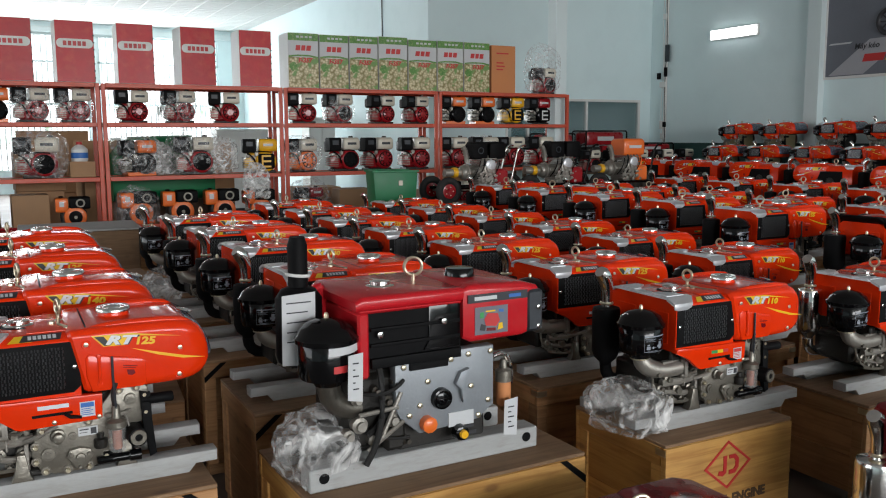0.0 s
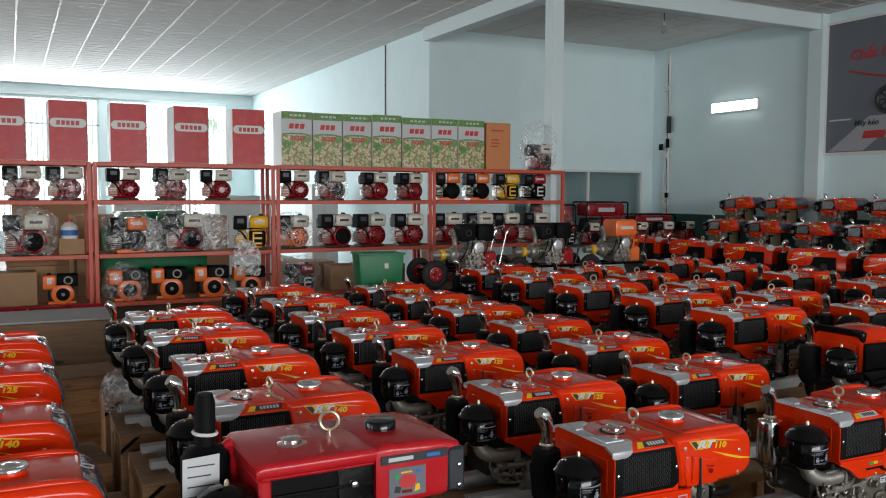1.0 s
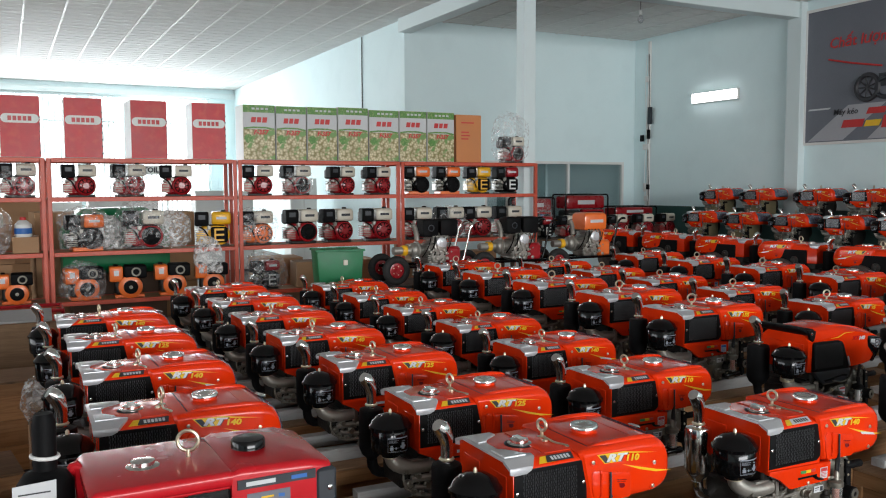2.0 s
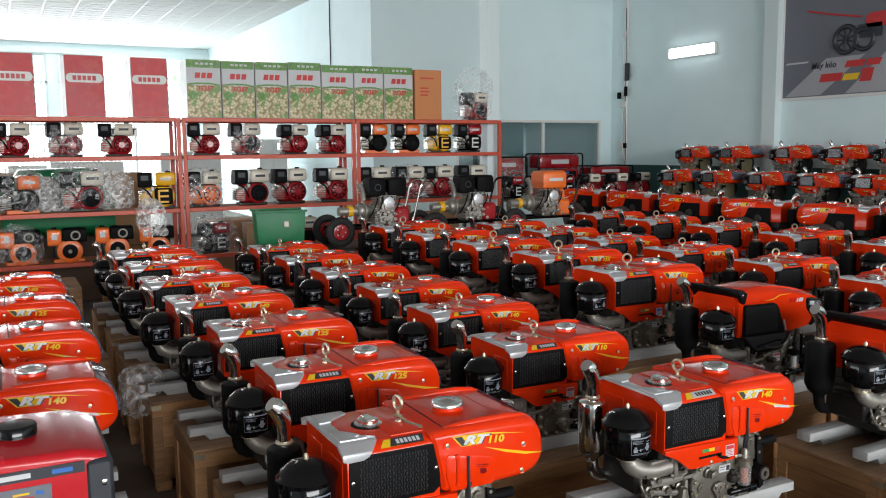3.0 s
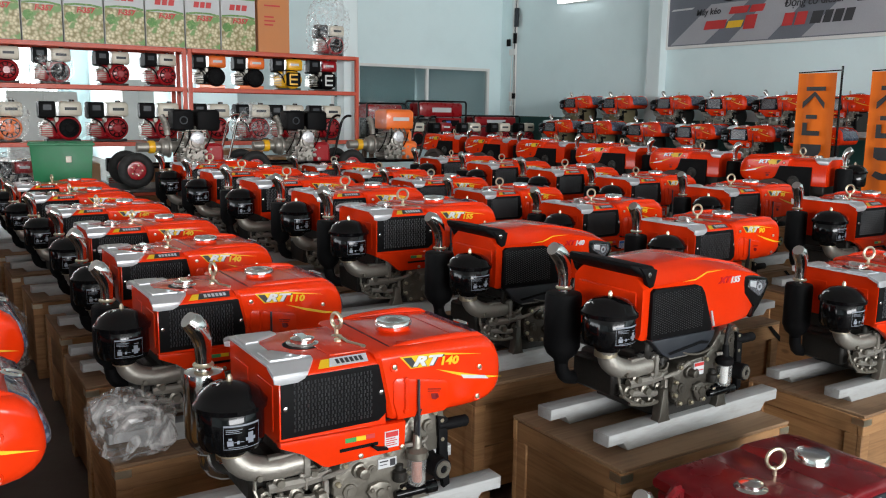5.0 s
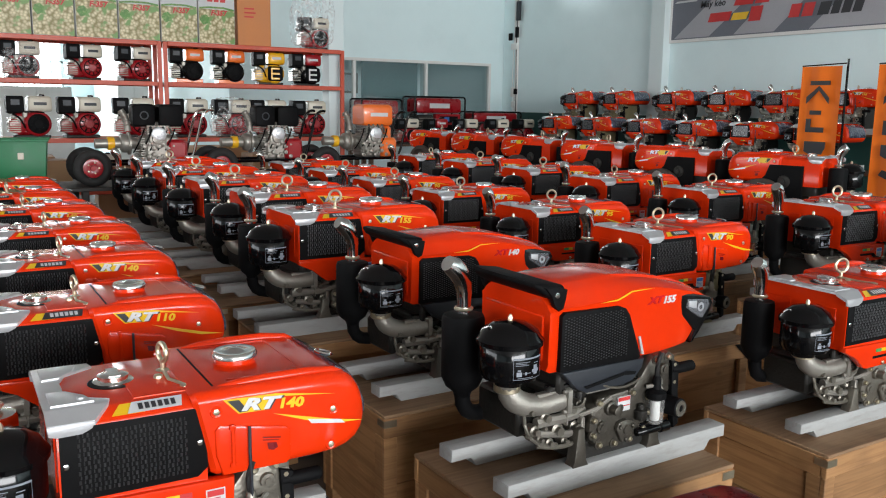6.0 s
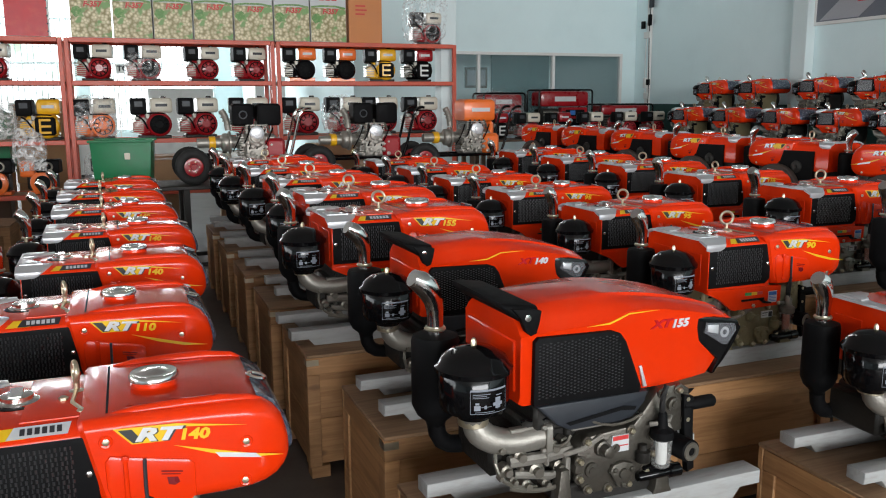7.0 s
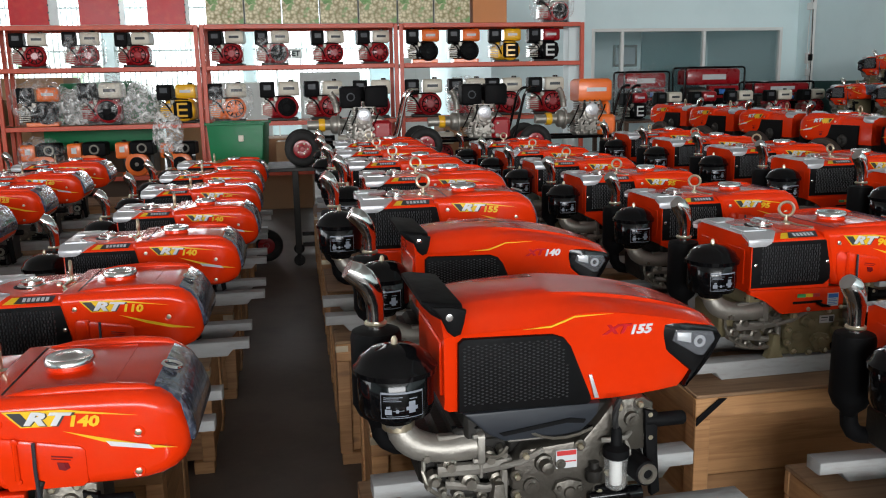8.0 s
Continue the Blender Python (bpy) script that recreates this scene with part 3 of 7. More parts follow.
band(11.2, 0.75, 2.92, 3.55, 0.85, POSTER_LIGHT, 0.034)
band(9.95, 0.75, 2.92, 3.75, 0.95, POSTER_LIGHT, 0.034)
band(8.6, 1.9, 2.92, 3.6, 0.8, POSTER_LIGHT, 0.034)
band(6.3, 0.3, 2.92, 3.7, 1.0, CARD, 0.034)
SIDE = pose(0, 0, 0, 90, 0, -90)
for text, size, y, z, mat in (("Chất lượng", 0.27, 10.15, 4.70, RED_INK), ("Máy kéo", 0.15, 10.4, 3.43, INK), ("Động cơ diesel", 0.16, 8.45, 3.43, INK)):
    lettering("lettering", text, size, mat, poster, Matrix.Translation((X - 0.04, y, z)) @ SIDE, 0.002, 0.15, "", 0.012)
for y0, y1, z0, z1, mat in ((10.48, 10.05, 3.14, 3.28, RED_INK), (10.02, 9.72, 3.14, 3.25, DECAL_YELLOW), (9.68, 9.46, 3.10, 3.32, RED_INK), (9.98, 9.62, 3.36, 3.47, RED_INK), (9.58, 9.32, 3.36, 3.47, RED_INK), (8.96, 8.78, 3.10, 3.29, RED_INK), (8.74, 8.56, 3.10, 3.29, RED_INK), (8.48, 8.30, 3.10, 3.28, INK), (8.27, 8.14, 3.10, 3.28, INK), (8.11, 7.97, 3.10, 3.28, INK), (7.94, 7.80, 3.10, 3.28, INK), (11.22, 10.75, 3.50, 3.53, PAPER), (7.75, 7.35, 3.36, 3.5, INK)):
    bm = B()
    k = 0.05
    v = [bm.verts.new((X - 0.042, y, z)) for y, z in ((y0, z0), (y1, z0), (y1 - k, z1), (y0 - k, z1))]
    bm.faces.new(v)
    part("printed_bar", bm, mat, poster)
bm = B()
hoop(bm, (X - 0.045, 9.97, 3.83), (1, 0, 0), 0.22, 0.045, 20, 6)
for i in range(9):
    t = 2 * math.pi * i / 9
    tube(bm, [(X - 0.045, 9.97, 3.83), (X - 0.045, 9.97 + 0.2 * math.cos(t), 3.83 + 0.2 * math.sin(t))], 0.014, 5)
part("printed_wheel", bm, INK, poster)
bm = B()
hoop(bm, (X - 0.045, 9.62, 3.80), (1, 0, 0), 0.17, 0.04, 18, 6)
box(bm, X - 0.05, X - 0.04, 9.3, 9.75, 3.82, 4.05)
part("printed_engine", bm, GUARD, poster)
bm = B()
tube(bm, [(X - 0.045, 10.78, 4.42), (X - 0.045, 10.3, 4.30), (X - 0.045, 9.7, 4.18)], 0.018, 6)
loft(bm, ((X - 0.05, 9.05, 9.6, 3.98, 4.22, 0.09), (X - 0.04, 9.05, 9.6, 3.98, 4.22, 0.09)), 4)
part("printed_tiller", bm, RED_INK, poster)

# ---- diesel engines ----


def air_filter(root, x, y, z0, z1, r, bars=True):
    """Black oil-bath air cleaner with a domed lid."""
    f = part("air_filter", lathe(B(), (x, y, z0), (0, 0, 1), ((r * 0.42, -0.015), (r * 0.5, 0), (r * 0.86, 0.012), (r * 0.93, 0.03), (r * 0.93, (z1 - z0) * 0.62), (r * 0.9, (z1 - z0) * 0.64)), 24), BLACK, root)
    h = z1 - z0
    part("lid", lathe(B(), (x, y, z0), (0, 0, 1), ((r * 0.92, h * 0.63), (r * 1.02, h * 0.64), (r * 1.03, h * 0.71), (r * 0.94, h * 0.76), (r * 0.84, h * 0.86), (r * 0.55, h * 0.96), (r * 0.2, h), (0.004, h * 1.01)), 24), BLACK, f, "domed black lid")
    part("wing_nut", lathe(B(), (x, y, z1), (0, 0, 1), ((0.008, 0), (0.008, 0.012), (0.004, 0.02)), 8), ZINC, f)
    b = B()
    if bars:
        for zz, zh, aa, ab in ((0.475, 0.028, -120, -56), (0.145, 0.008, -120, -56), (0.153, 0.322, -120, -119.4), (0.153, 0.322, -56.6, -56), (0.43, 0.010, -116, -88), (0.405, 0.008, -116, -94), (0.38, 0.008, -116, -90), (0.20, 0.075, -114, -104), (0.285, 0.03, -112, -106), (0.245, 0.008, -103, -86), (0.22, 0.05, -98, -94), (0.21, 0.16, -79, -69), (0.25, 0.05, -83, -65), (0.40, 0.012, -78, -66), (0.17, 0.008, -112, -80)):
            n = 5
            rr = r * 0.945
            top, bot = [], []
            for i in range(n + 1):
                a = radians(aa + (ab - aa) * i / n)
                top.append(b.verts.new((x + rr * math.cos(a), y + rr * math.sin(a), z0 + h * (zz + zh))))
                bot.append(b.verts.new((x + rr * math.cos(a), y + rr * math.sin(a), z0 + h * zz)))
            for i in range(n):
                b.faces.new((bot[i], bot[i + 1], top[i + 1], top[i]))
        part("printed_label", b, LABEL_INK, f, "pale printed instructions")
    else:
        b.free()
    return f


def muffler(root, x, y, z0, z1, r, mat, lean=-0.045, lift=0.155):
    m = part("muffler", lathe(B(), (x, y, z0), (0, 0, 1), ((r * 0.3, -0.05), (r * 0.45, -0.02), (r * 0.8, 0), (r, 0.03), (r, z1 - z0 - 0.02), (r * 0.93, z1 - z0 - 0.006), (r * 0.5, z1 - z0)), 20), mat, root)
    pts = [(x, y, z1)] + arc((x, y, z1 + 0.04), (x + 0.006, y, z1 + lift * 0.78), (x + lean, y - 0.01, z1 + lift), 6)
    part("exhaust_pipe", tube(B(), pts, 0.024, 12, [0.023, 0.023, 0.025, 0.028, 0.031, 0.033, 0.032, 0.025]), CHROME, m, "bent chrome exhaust outlet")
    part("clamp", hoop(B(), (x, y, z1 + 0.014), (0, 0, 1), 0.025, 0.006, 14, 6), ZINC, m)
    part("elbow", tube(B(), arc((x, y, z0 - 0.03), (x, y, z0 - 0.12), (x + 0.12, y + 0.02, z0 - 0.11), 5), 0.026, 10), mat, m)
    return m


def skids(root, x0, x1, ys, h=0.07, w=0.075):
    for y in ys:
        c = 0.022
        b = B()
        prism(b, ((x0, h), (x0, h * 0.42), (x0 + 0.075, h * 0.42), (x0 + 0.10, 0.0), (x1 - 0.10, 0.0), (x1 - 0.075, h * 0.42), (x1, h * 0.42), (x1, h)), y - w / 2, y + w / 2, 0.006)
        part("skid", b, SKID, root, "whitewashed timber skid")


def crankcase(root, mat, dark, label_mat=PAPER, dx=0.0, dz=0.0):
    """Block, gear cover, cylinder head and all the small fittings below the hood."""

    def fit(name, b, m, parent=root, label=""):
        bmesh.ops.translate(b, verts=b.verts[:], vec=(dx, 0, dz))
        return part(name, b, m, parent, label)

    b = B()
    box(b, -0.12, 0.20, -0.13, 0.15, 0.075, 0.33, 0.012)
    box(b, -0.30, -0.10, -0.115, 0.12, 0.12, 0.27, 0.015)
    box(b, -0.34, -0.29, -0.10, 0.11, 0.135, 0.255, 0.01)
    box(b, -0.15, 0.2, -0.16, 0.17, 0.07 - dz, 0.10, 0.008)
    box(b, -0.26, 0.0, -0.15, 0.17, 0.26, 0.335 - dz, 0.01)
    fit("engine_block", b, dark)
    b = B()
    prism(b, ((-0.085, 0.245), (-0.115, 0.215), (-0.125, 0.15), (-0.10, 0.095), (-0.06, 0.078), (0.05, 0.078), (0.10, 0.10), (0.125, 0.135), (0.135, 0.205), (0.225, 0.215), (0.245, 0.25), (0.245, 0.335), (0.215, 0.355), (0.14, 0.35), (0.10, 0.30), (0.06, 0.255)), -0.19, -0.13, 0.008)
    cover = fit("gear_cover", b, mat)
    b = B()
    rim = ((-0.09, 0.232), (-0.112, 0.18), (-0.112, 0.13), (-0.085, 0.095), (-0.02, 0.088), (0.045, 0.09), (0.10, 0.12), (0.122, 0.165), (0.118, 0.215), (0.05, 0.243), (0.15, 0.335), (0.205, 0.338), (0.23, 0.31), (0.232, 0.25))
    for x, z in rim:
        bolt(b, (x, -0.194, z), (0, -1, 0), 0.0085, 0.012)
    fit("bolts", b, ZINC, cover)
    b = B()
    for x, z in rim:
        lathe(b, (x, -0.186, z), (0, -1, 0), ((0.016, 0), (0.0155, 0.007), (0.006, 0.0075)), 10)
    for x, z, r, h in ((-0.075, 0.15, 0.022, 0.012), (0.085, 0.165, 0.020, 0.03), (0.185, 0.30, 0.02, 0.018), (0.0, 0.2, 0.014, 0.01)):
        lathe(b, (x, -0.189, z), (0, -1, 0), ((r, 0), (r * 0.95, h * 0.7), (r * 0.5, h * 0.75), (r * 0.5, h)), 12)
    fit("raised_casting", b, mat, cover)
    b = B()
    prism(b, ((-0.022, 0.135), (-0.012, 0.156), (0.02, 0.162), (0.052, 0.152), (0.06, 0.13), (0.045, 0.105), (0.03, 0.088), (0.006, 0.088), (-0.006, 0.108)), -0.206, -0.19, 0.005)
    lathe(b, (0.02, -0.206, 0.128), (0, -1, 0), ((0.016, 0), (0.014, 0.006), (0.006, 0.007)), 12)
    for x, z in ((-0.008, 0.142), (0.046, 0.138), (0.018, 0.097)):
        bolt(b, (x, -0.206, z), (0, -1, 0), 0.007, 0.008)
    fit("cover_plate", b, mat, cover)
    fit("crank_boss", lathe(B(), (-0.044, -0.19, 0.208), (0, -1, 0), ((0.024, 0), (0.022, 0.012), (0.016, 0.014), (0.016, 0.042), (0.010, 0.044)), 14), mat, cover)
    b = B()
    if label_mat is PAPER and dx == 0.0:
        box(b, 0.018, 0.078, -0.1945, -0.19, 0.196, 0.225)
    else:
        box(b, -0.012, 0.042, -0.1945, -0.19, 0.188, 0.236)
    fit("printed_label", b, label_mat, cover)
    b = B()
    if dx == 0.0:
        box(b, 0.056, 0.074, -0.1955, -0.1945, 0.200, 0.221)
        box(b, 0.022, 0.05, -0.1955, -0.1945, 0.215, 0.219)
        box(b, 0.022, 0.046, -0.1955, -0.1945, 0.206, 0.208)
    else:
        box(b, -0.010, 0.04, -0.1955, -0.1945, 0.222, 0.234)
        box(b, -0.010, 0.04, -0.1955, -0.1945, 0.204, 0.207)
    fit("printed_bar", b, INK if dx == 0.0 else RED_INK, cover)
    # intake elbow, pushrod tubes and small pipes
    b = B()
    tube(b, arc((-0.39, -0.11, 0.325), (-0.39, -0.12, 0.245), (-0.27, -0.135, 0.245), 8) + [(-0.19, -0.135, 0.25)], 0.034, 14, [0.032, 0.034, 0.036, 0.037, 0.037, 0.037, 0.036, 0.034, 0.034, 0.038])
    fit("intake_elbow", b, ALUMINIUM, root, "bent grey intake pipe")
    b = B()
    loft(b, ((-0.205, -0.178, -0.09, 0.208, 0.292, 0.012), (-0.188, -0.178, -0.09, 0.208, 0.292, 0.012)), 3)
    for yy, zz in ((-0.168, 0.218), (-0.168, 0.282), (-0.10, 0.282)):
        bolt(b, (-0.205, yy, zz), (-1, 0, 0), 0.008, 0.012)
    fit("intake_flange", b, ALUMINIUM)
    fit("clamp", lathe(B(), (-0.39, -0.11, 0.30), (0, 0, 1), ((0.037, 0), (0.041, 0.003), (0.041, 0.022), (0.037, 0.025)), 14), ZINC)
    thin = B()
    for pts, r in ((((-0.3, -0.14, 0.19), (-0.2, -0.15, 0.192), (-0.115, -0.15, 0.2)), 0.017), (((-0.28, -0.135, 0.15), (-0.18, -0.155, 0.138), (-0.115, -0.15, 0.15)), 0.012), (arc((-0.33, -0.12, 0.22), (-0.36, -0.16, 0.12), (-0.22, -0.15, 0.11)), 0.006), (((-0.145, -0.165, 0.195), (-0.10, -0.19, 0.215), (-0.045, -0.195, 0.245)), 0.008), (arc((-0.22, -0.13, 0.25), (-0.16, -0.19, 0.2), (-0.13, -0.17, 0.25)), 0.005), (arc((-0.30, -0.15, 0.12), (-0.2, -0.18, 0.095), (-0.13, -0.16, 0.12)), 0.007), (arc((-0.10, -0.17, 0.30), (-0.03, -0.215, 0.25), (0.08, -0.2, 0.29)), 0.004)):
        if r > 0.0075:
            fit("pipe", tube(B(), pts, r, 8), ALUMINIUM)
        else:
            tube(thin, pts, r, 6)
    fit("injector_pipe", thin, CAST)
    b = B()
    for x, z, r in ((-0.27, 0.205, 0.020), (-0.22, 0.155, 0.024), (-0.31, 0.17, 0.018), (-0.17, 0.215, 0.019), (-0.15, 0.155, 0.02), (-0.33, 0.235, 0.015), (-0.25, 0.12, 0.016), (-0.19, 0.115, 0.014), (-0.135, 0.225, 0.013), (-0.29, 0.14, 0.012)):
        lathe(b, (x, -0.12, z), (0, -1, 0), ((r, 0), (r, 0.03), (r * 0.6, 0.034), (r * 0.6, 0.048)), 8)
    for x, z in ((-0.325, 0.15), (-0.325, 0.245), (-0.30, 0.262), (-0.235, 0.182), (-0.205, 0.232), (-0.155, 0.122), (-0.265, 0.168), (-0.125, 0.27), (-0.145, 0.29), (-0.18, 0.30)):
        bolt(b, (x, -0.13, z), (0, -1, 0), 0.0085, 0.022)
    fit("valve_gear", b, CAST)
    b = B()
    for x0, x1, z0, z1, yy in ((-0.30, -0.13, 0.272, 0.284, -0.14), (-0.13, -0.03, 0.262, 0.272, -0.165), (-0.20, -0.19, 0.17, 0.26, -0.155), (-0.145, -0.13, 0.10, 0.19, -0.165)):
        box(b, x0, x1, yy - 0.012, yy + 0.012, z0, z1, 0.003)
    fit("link", b, ALUMINIUM)
    for sx in (-0.155, 0.165):
        b = B()
        prism(b, ((sx - 0.034, 0.07 - dz), (sx + 0.034, 0.07 - dz), (sx + 0.024, 0.09 - dz), (sx + 0.012, 0.16), (sx - 0.012, 0.16), (sx - 0.024, 0.09 - dz)), -0.19, -0.15, 0.003)
        bolt(b, (sx, -0.17, 0.085 - dz), (0, 0, 1), 0.011, 0.014)
        fit("foot", b, mat)
    b = B()
    for i in range(2):
        tube(b, arc((-0.26 + 0.045 * i, -0.13, 0.295 - 0.012 * i), (-0.15 + 0.07 * i, -0.205, 0.315 - 0.02 * i), (0.06 + 0.07 * i, -0.17, 0.31 - 0.03 * i)), 0.005, 6)
    fit("fuel_line", b, BLACK)
    # fuel filter, injection pump and starting shaft
    ff = fit("fuel_filter", lathe(B(), (0.136, -0.215, 0.218), (0, 0, 1), ((0.026, -0.006), (0.033, 0), (0.033, 0.02), (0.016, 0.03), (0.012, 0.07), (0.008, 0.075)), 14), CAST if dx == 0.0 else MATTE)
    fit("bowl", lathe(B(), (0.136, -0.215, 0.132), (0, 0, 1), ((0.020, 0), (0.026, 0.006), (0.030, 0.085)), 14), BOWL, ff, "clear fuel bowl")
    fit("strainer", lathe(B(), (0.136, -0.215, 0.142), (0, 0, 1), ((0.014, 0), (0.016, 0.01), (0.016, 0.066)), 10), STRAINER if dx == 0.0 else WHITE, ff)
    b = B()
    tube(b, [(0.105, -0.20, 0.255), (0.12, -0.21, 0.258), (0.165, -0.205, 0.258), (0.185, -0.185, 0.262)], 0.007, 8)
    tube(b, arc((0.165, -0.205, 0.25), (0.185, -0.22, 0.21), (0.165, -0.20, 0.17)), 0.004, 6)
    fit("banjo", b, ALUMINIUM, ff)
    b = B()
    lathe(b, (0.183, -0.15, 0.185), (0.12, -1, 0), ((0.042, 0), (0.04, 0.03), (0.032, 0.036), (0.032, 0.115), (0.028, 0.118)), 18)
    fit("shaft", b, MATTE)
    fit("shaft_end", lathe(B(), (0.197, -0.267, 0.185), (0.12, -1, 0), ((0.027, 0), (0.025, 0.004), (0.013, 0.004), (0.011, -0.002)), 16), CAST)
    b = B()
    prism(b, ((0.215, 0.325), (0.25, 0.315), (0.252, 0.22), (0.262, 0.1), (0.24, 0.09), (0.222, 0.2)), -0.205, -0.18, 0.004)
    lathe(b, (0.22, -0.195, 0.292), (1, 0, 0), ((0.013, 0), (0.013, 0.02), (0.018, 0.03), (0.018, 0.10), (0.014, 0.105)), 12)
    fit("lever", b, MATTE)
    b = B()
    lathe(b, (0.07, -0.20, 0.105), (1, 0, 0), ((0.012, 0), (0.015, 0.004), (0.015, 0.10), (0.020, 0.105), (0.020, 0.14)), 10)
    box(b, 0.09, 0.15, -0.205, -0.17, 0.118, 0.132, 0.004)
    fit("governor_rod", b, BLACK)
    b = B()
    box(b, 0.12, 0.21, -0.15, -0.12, 0.15, 0.36, 0.01)
    lathe(b, (0.085, -0.20, 0.15), (0, 0, 1), ((0.020, 0), (0.022, 0.004), (0.022, 0.03), (0.012, 0.034), (0.012, 0.05)), 10)
    fit("injection_pump", b, dark)
    b = B()
    tube(b, arc((0.136, -0.215, 0.285), (0.12, -0.225, 0.33), (0.14, -0.222, 0.37)), 0.008, 6)
    fit("fuel_hose", b, RUBBER)
    # flywheel on the far side
    fw = fit("flywheel", lathe(B(), (0.02, 0.16, 0.25), (0, 1, 0), ((0.15, 0), (0.165, 0.01), (0.165, 0.055), (0.14, 0.06), (0.13, 0.045), (0.05, 0.045), (0.04, 0.075)), 28), CAST_DARK)
    b = B()
    for i in range(5):
        a = 2 * math.pi * i / 5
        bolt(b, (0.02 + 0.09 * math.cos(a), 0.205, 0.25 + 0.09 * math.sin(a)), (0, 1, 0), 0.012, 0.01)
    fit("bolts", b, ZINC, fw)


def eye_bolt(root, x, y, z, r=0.026, axis=(0.35, 1, 0)):
    e = part("eye_bolt", hoop(B(), (x, y, z + r + 0.026), axis, r, 0.0062), ZINC, root, "yellowish zinc lifting eye")
    part("shank", lathe(B(), (x, y, z), (0, 0, 1), ((0.02, -0.004), (0.02, 0.002), (0.007, 0.005), (0.007, 0.032)), 10), ZINC, e)


def grille(root, outline, x0, x1, z0, z1, y, fins=24, rows=13):
    """Dark radiator screen: a plate with a pack of wavy cooling fins showing through."""
    g = B()
    prism(g, outline, y, y + 0.02, 0.003)
    s = part("grille", g, MATTE, root, "black radiator screen")
    f = B()
    step, rise = (x1 - x0) / fins, (z1 - z0) / rows
    for i in range(fins):
        for j in range(rows):
            xx = x0 + step * i + (step * 0.22 if j % 2 else 0.0)
            yy = y - 0.0045 + (0.002 if (i + j) % 2 else 0.0)
            a, c = z0 + rise * j, z0 + rise * (j + 0.86)
            v = [f.verts.new(p) for p in ((xx, yy + 0.004, a), (xx + step * 0.25, yy, a + 0.002), (xx + step * 0.55, yy + 0.004, a), (xx, yy + 0.004, c), (xx + step * 0.25, yy + 0.0015, c), (xx + step * 0.55, yy + 0.004, c))]
            for q in ((0, 1, 4, 3), (1, 2, 5, 4), (0, 2, 1), (3, 4, 5)):
                f.faces.new([v[k] for k in q])
    bmesh.ops.recalc_face_normals(f, faces=f.faces[:])
    part("fin_pack", f, FIN, s)
    k = B()
    for xx, zz in ((-0.272, z0 + (z1 - z0) * 0.5), (0.018, z0 + (z1 - z0) * 0.5)):
        bolt(k, (xx, y, zz), (0, -1, 0), 0.0075, 0.006)
    part("screws", k, CHROME, s)


def decals(root, number, y, side):
    """Slanting yellow flash, a thin yellow stripe and the model writing on the tank."""
    o = y + side * 0.0022

    def patch(pts, mat, name, off=0.0):
        b = B()
        yy = o + side * off
        prism(b, [(px, pz) for px, pz in pts], min(yy, yy + side * 0.001), max(yy, yy + side * 0.001))
        return part(name, b, mat, root)

    patch(((0.072, 0.535), (0.20, 0.5315), (0.355, 0.506), (0.275, 0.5155), (0.205, 0.523), (0.178, 0.494), (0.108, 0.496)), DECAL_YELLOW, "yellow_flash")
    patch(((0.082, 0.531), (0.110, 0.530), (0.132, 0.499), (0.111, 0.4985)), INK, "black_flash", 0.0012)
    patch(((0.195, 0.481), (0.28, 0.458), (0.36, 0.437), (0.435, 0.4225), (0.36, 0.4275), (0.28, 0.4485)), DECAL_YELLOW, "yellow_stripe")
    if number == "140":
        patch(((0.282, 0.4515), (0.372, 0.4355), (0.384, 0.4235), (0.292, 0.4385)), DECAL_WHITE, "white_bar", 0.0012)
    turn = FRONT if side < 0 else BACK
    slope = Matrix.Rotation(radians(-4.5 if side < 0 else 4.5), 4, "Z")
    for text, size, x, z, wide, mat, off, name in (("RT", 0.042, 0.160, 0.5105, 1.75, INK, 0.0016, "letter_shadow"), ("RT", 0.040, 0.157, 0.512, 1.75, DECAL_WHITE, 0.0026, "lettering"), (number, 0.034, 0.238, 0.5015, 1.3 if len(number) > 2 else 1.5, DECAL_YELLOW, 0.0022, "lettering")):
        lettering(name, text, size, mat, root, Matrix.Translation((x if side < 0 else 0.39 - x, o + side * off, z)) @ turn @ slope @ Matrix.Diagonal((wide, 1, 1, 1)), 0.0006, 0.3 if text == "RT" else 0.12)
    b = B()
    for pts in (((0.165, 0.428), (0.21, 0.421), (0.21, 0.418), (0.165, 0.425)), ((0.165, 0.421), (0.205, 0.415), (0.205, 0.413), (0.165, 0.419)), ((0.176, 0.411), (0.199, 0.408), (0.203, 0.396), (0.192, 0.390), (0.179, 0.394))):
        yy = o + side * 0.0048
        prism(b, pts, min(yy, yy + side * 0.001), max(yy, yy + side * 0.001))
    part("printed_mark", b, DARK_RED, root)



def shoulder(b, profile, x0, x1):
    """A body of one upright cross section in y and z, from x0 to x1."""
    bridge(b, [ring_of(b, [(x, y, z) for y, z in profile]) for x in (x0, x1)])
    return b


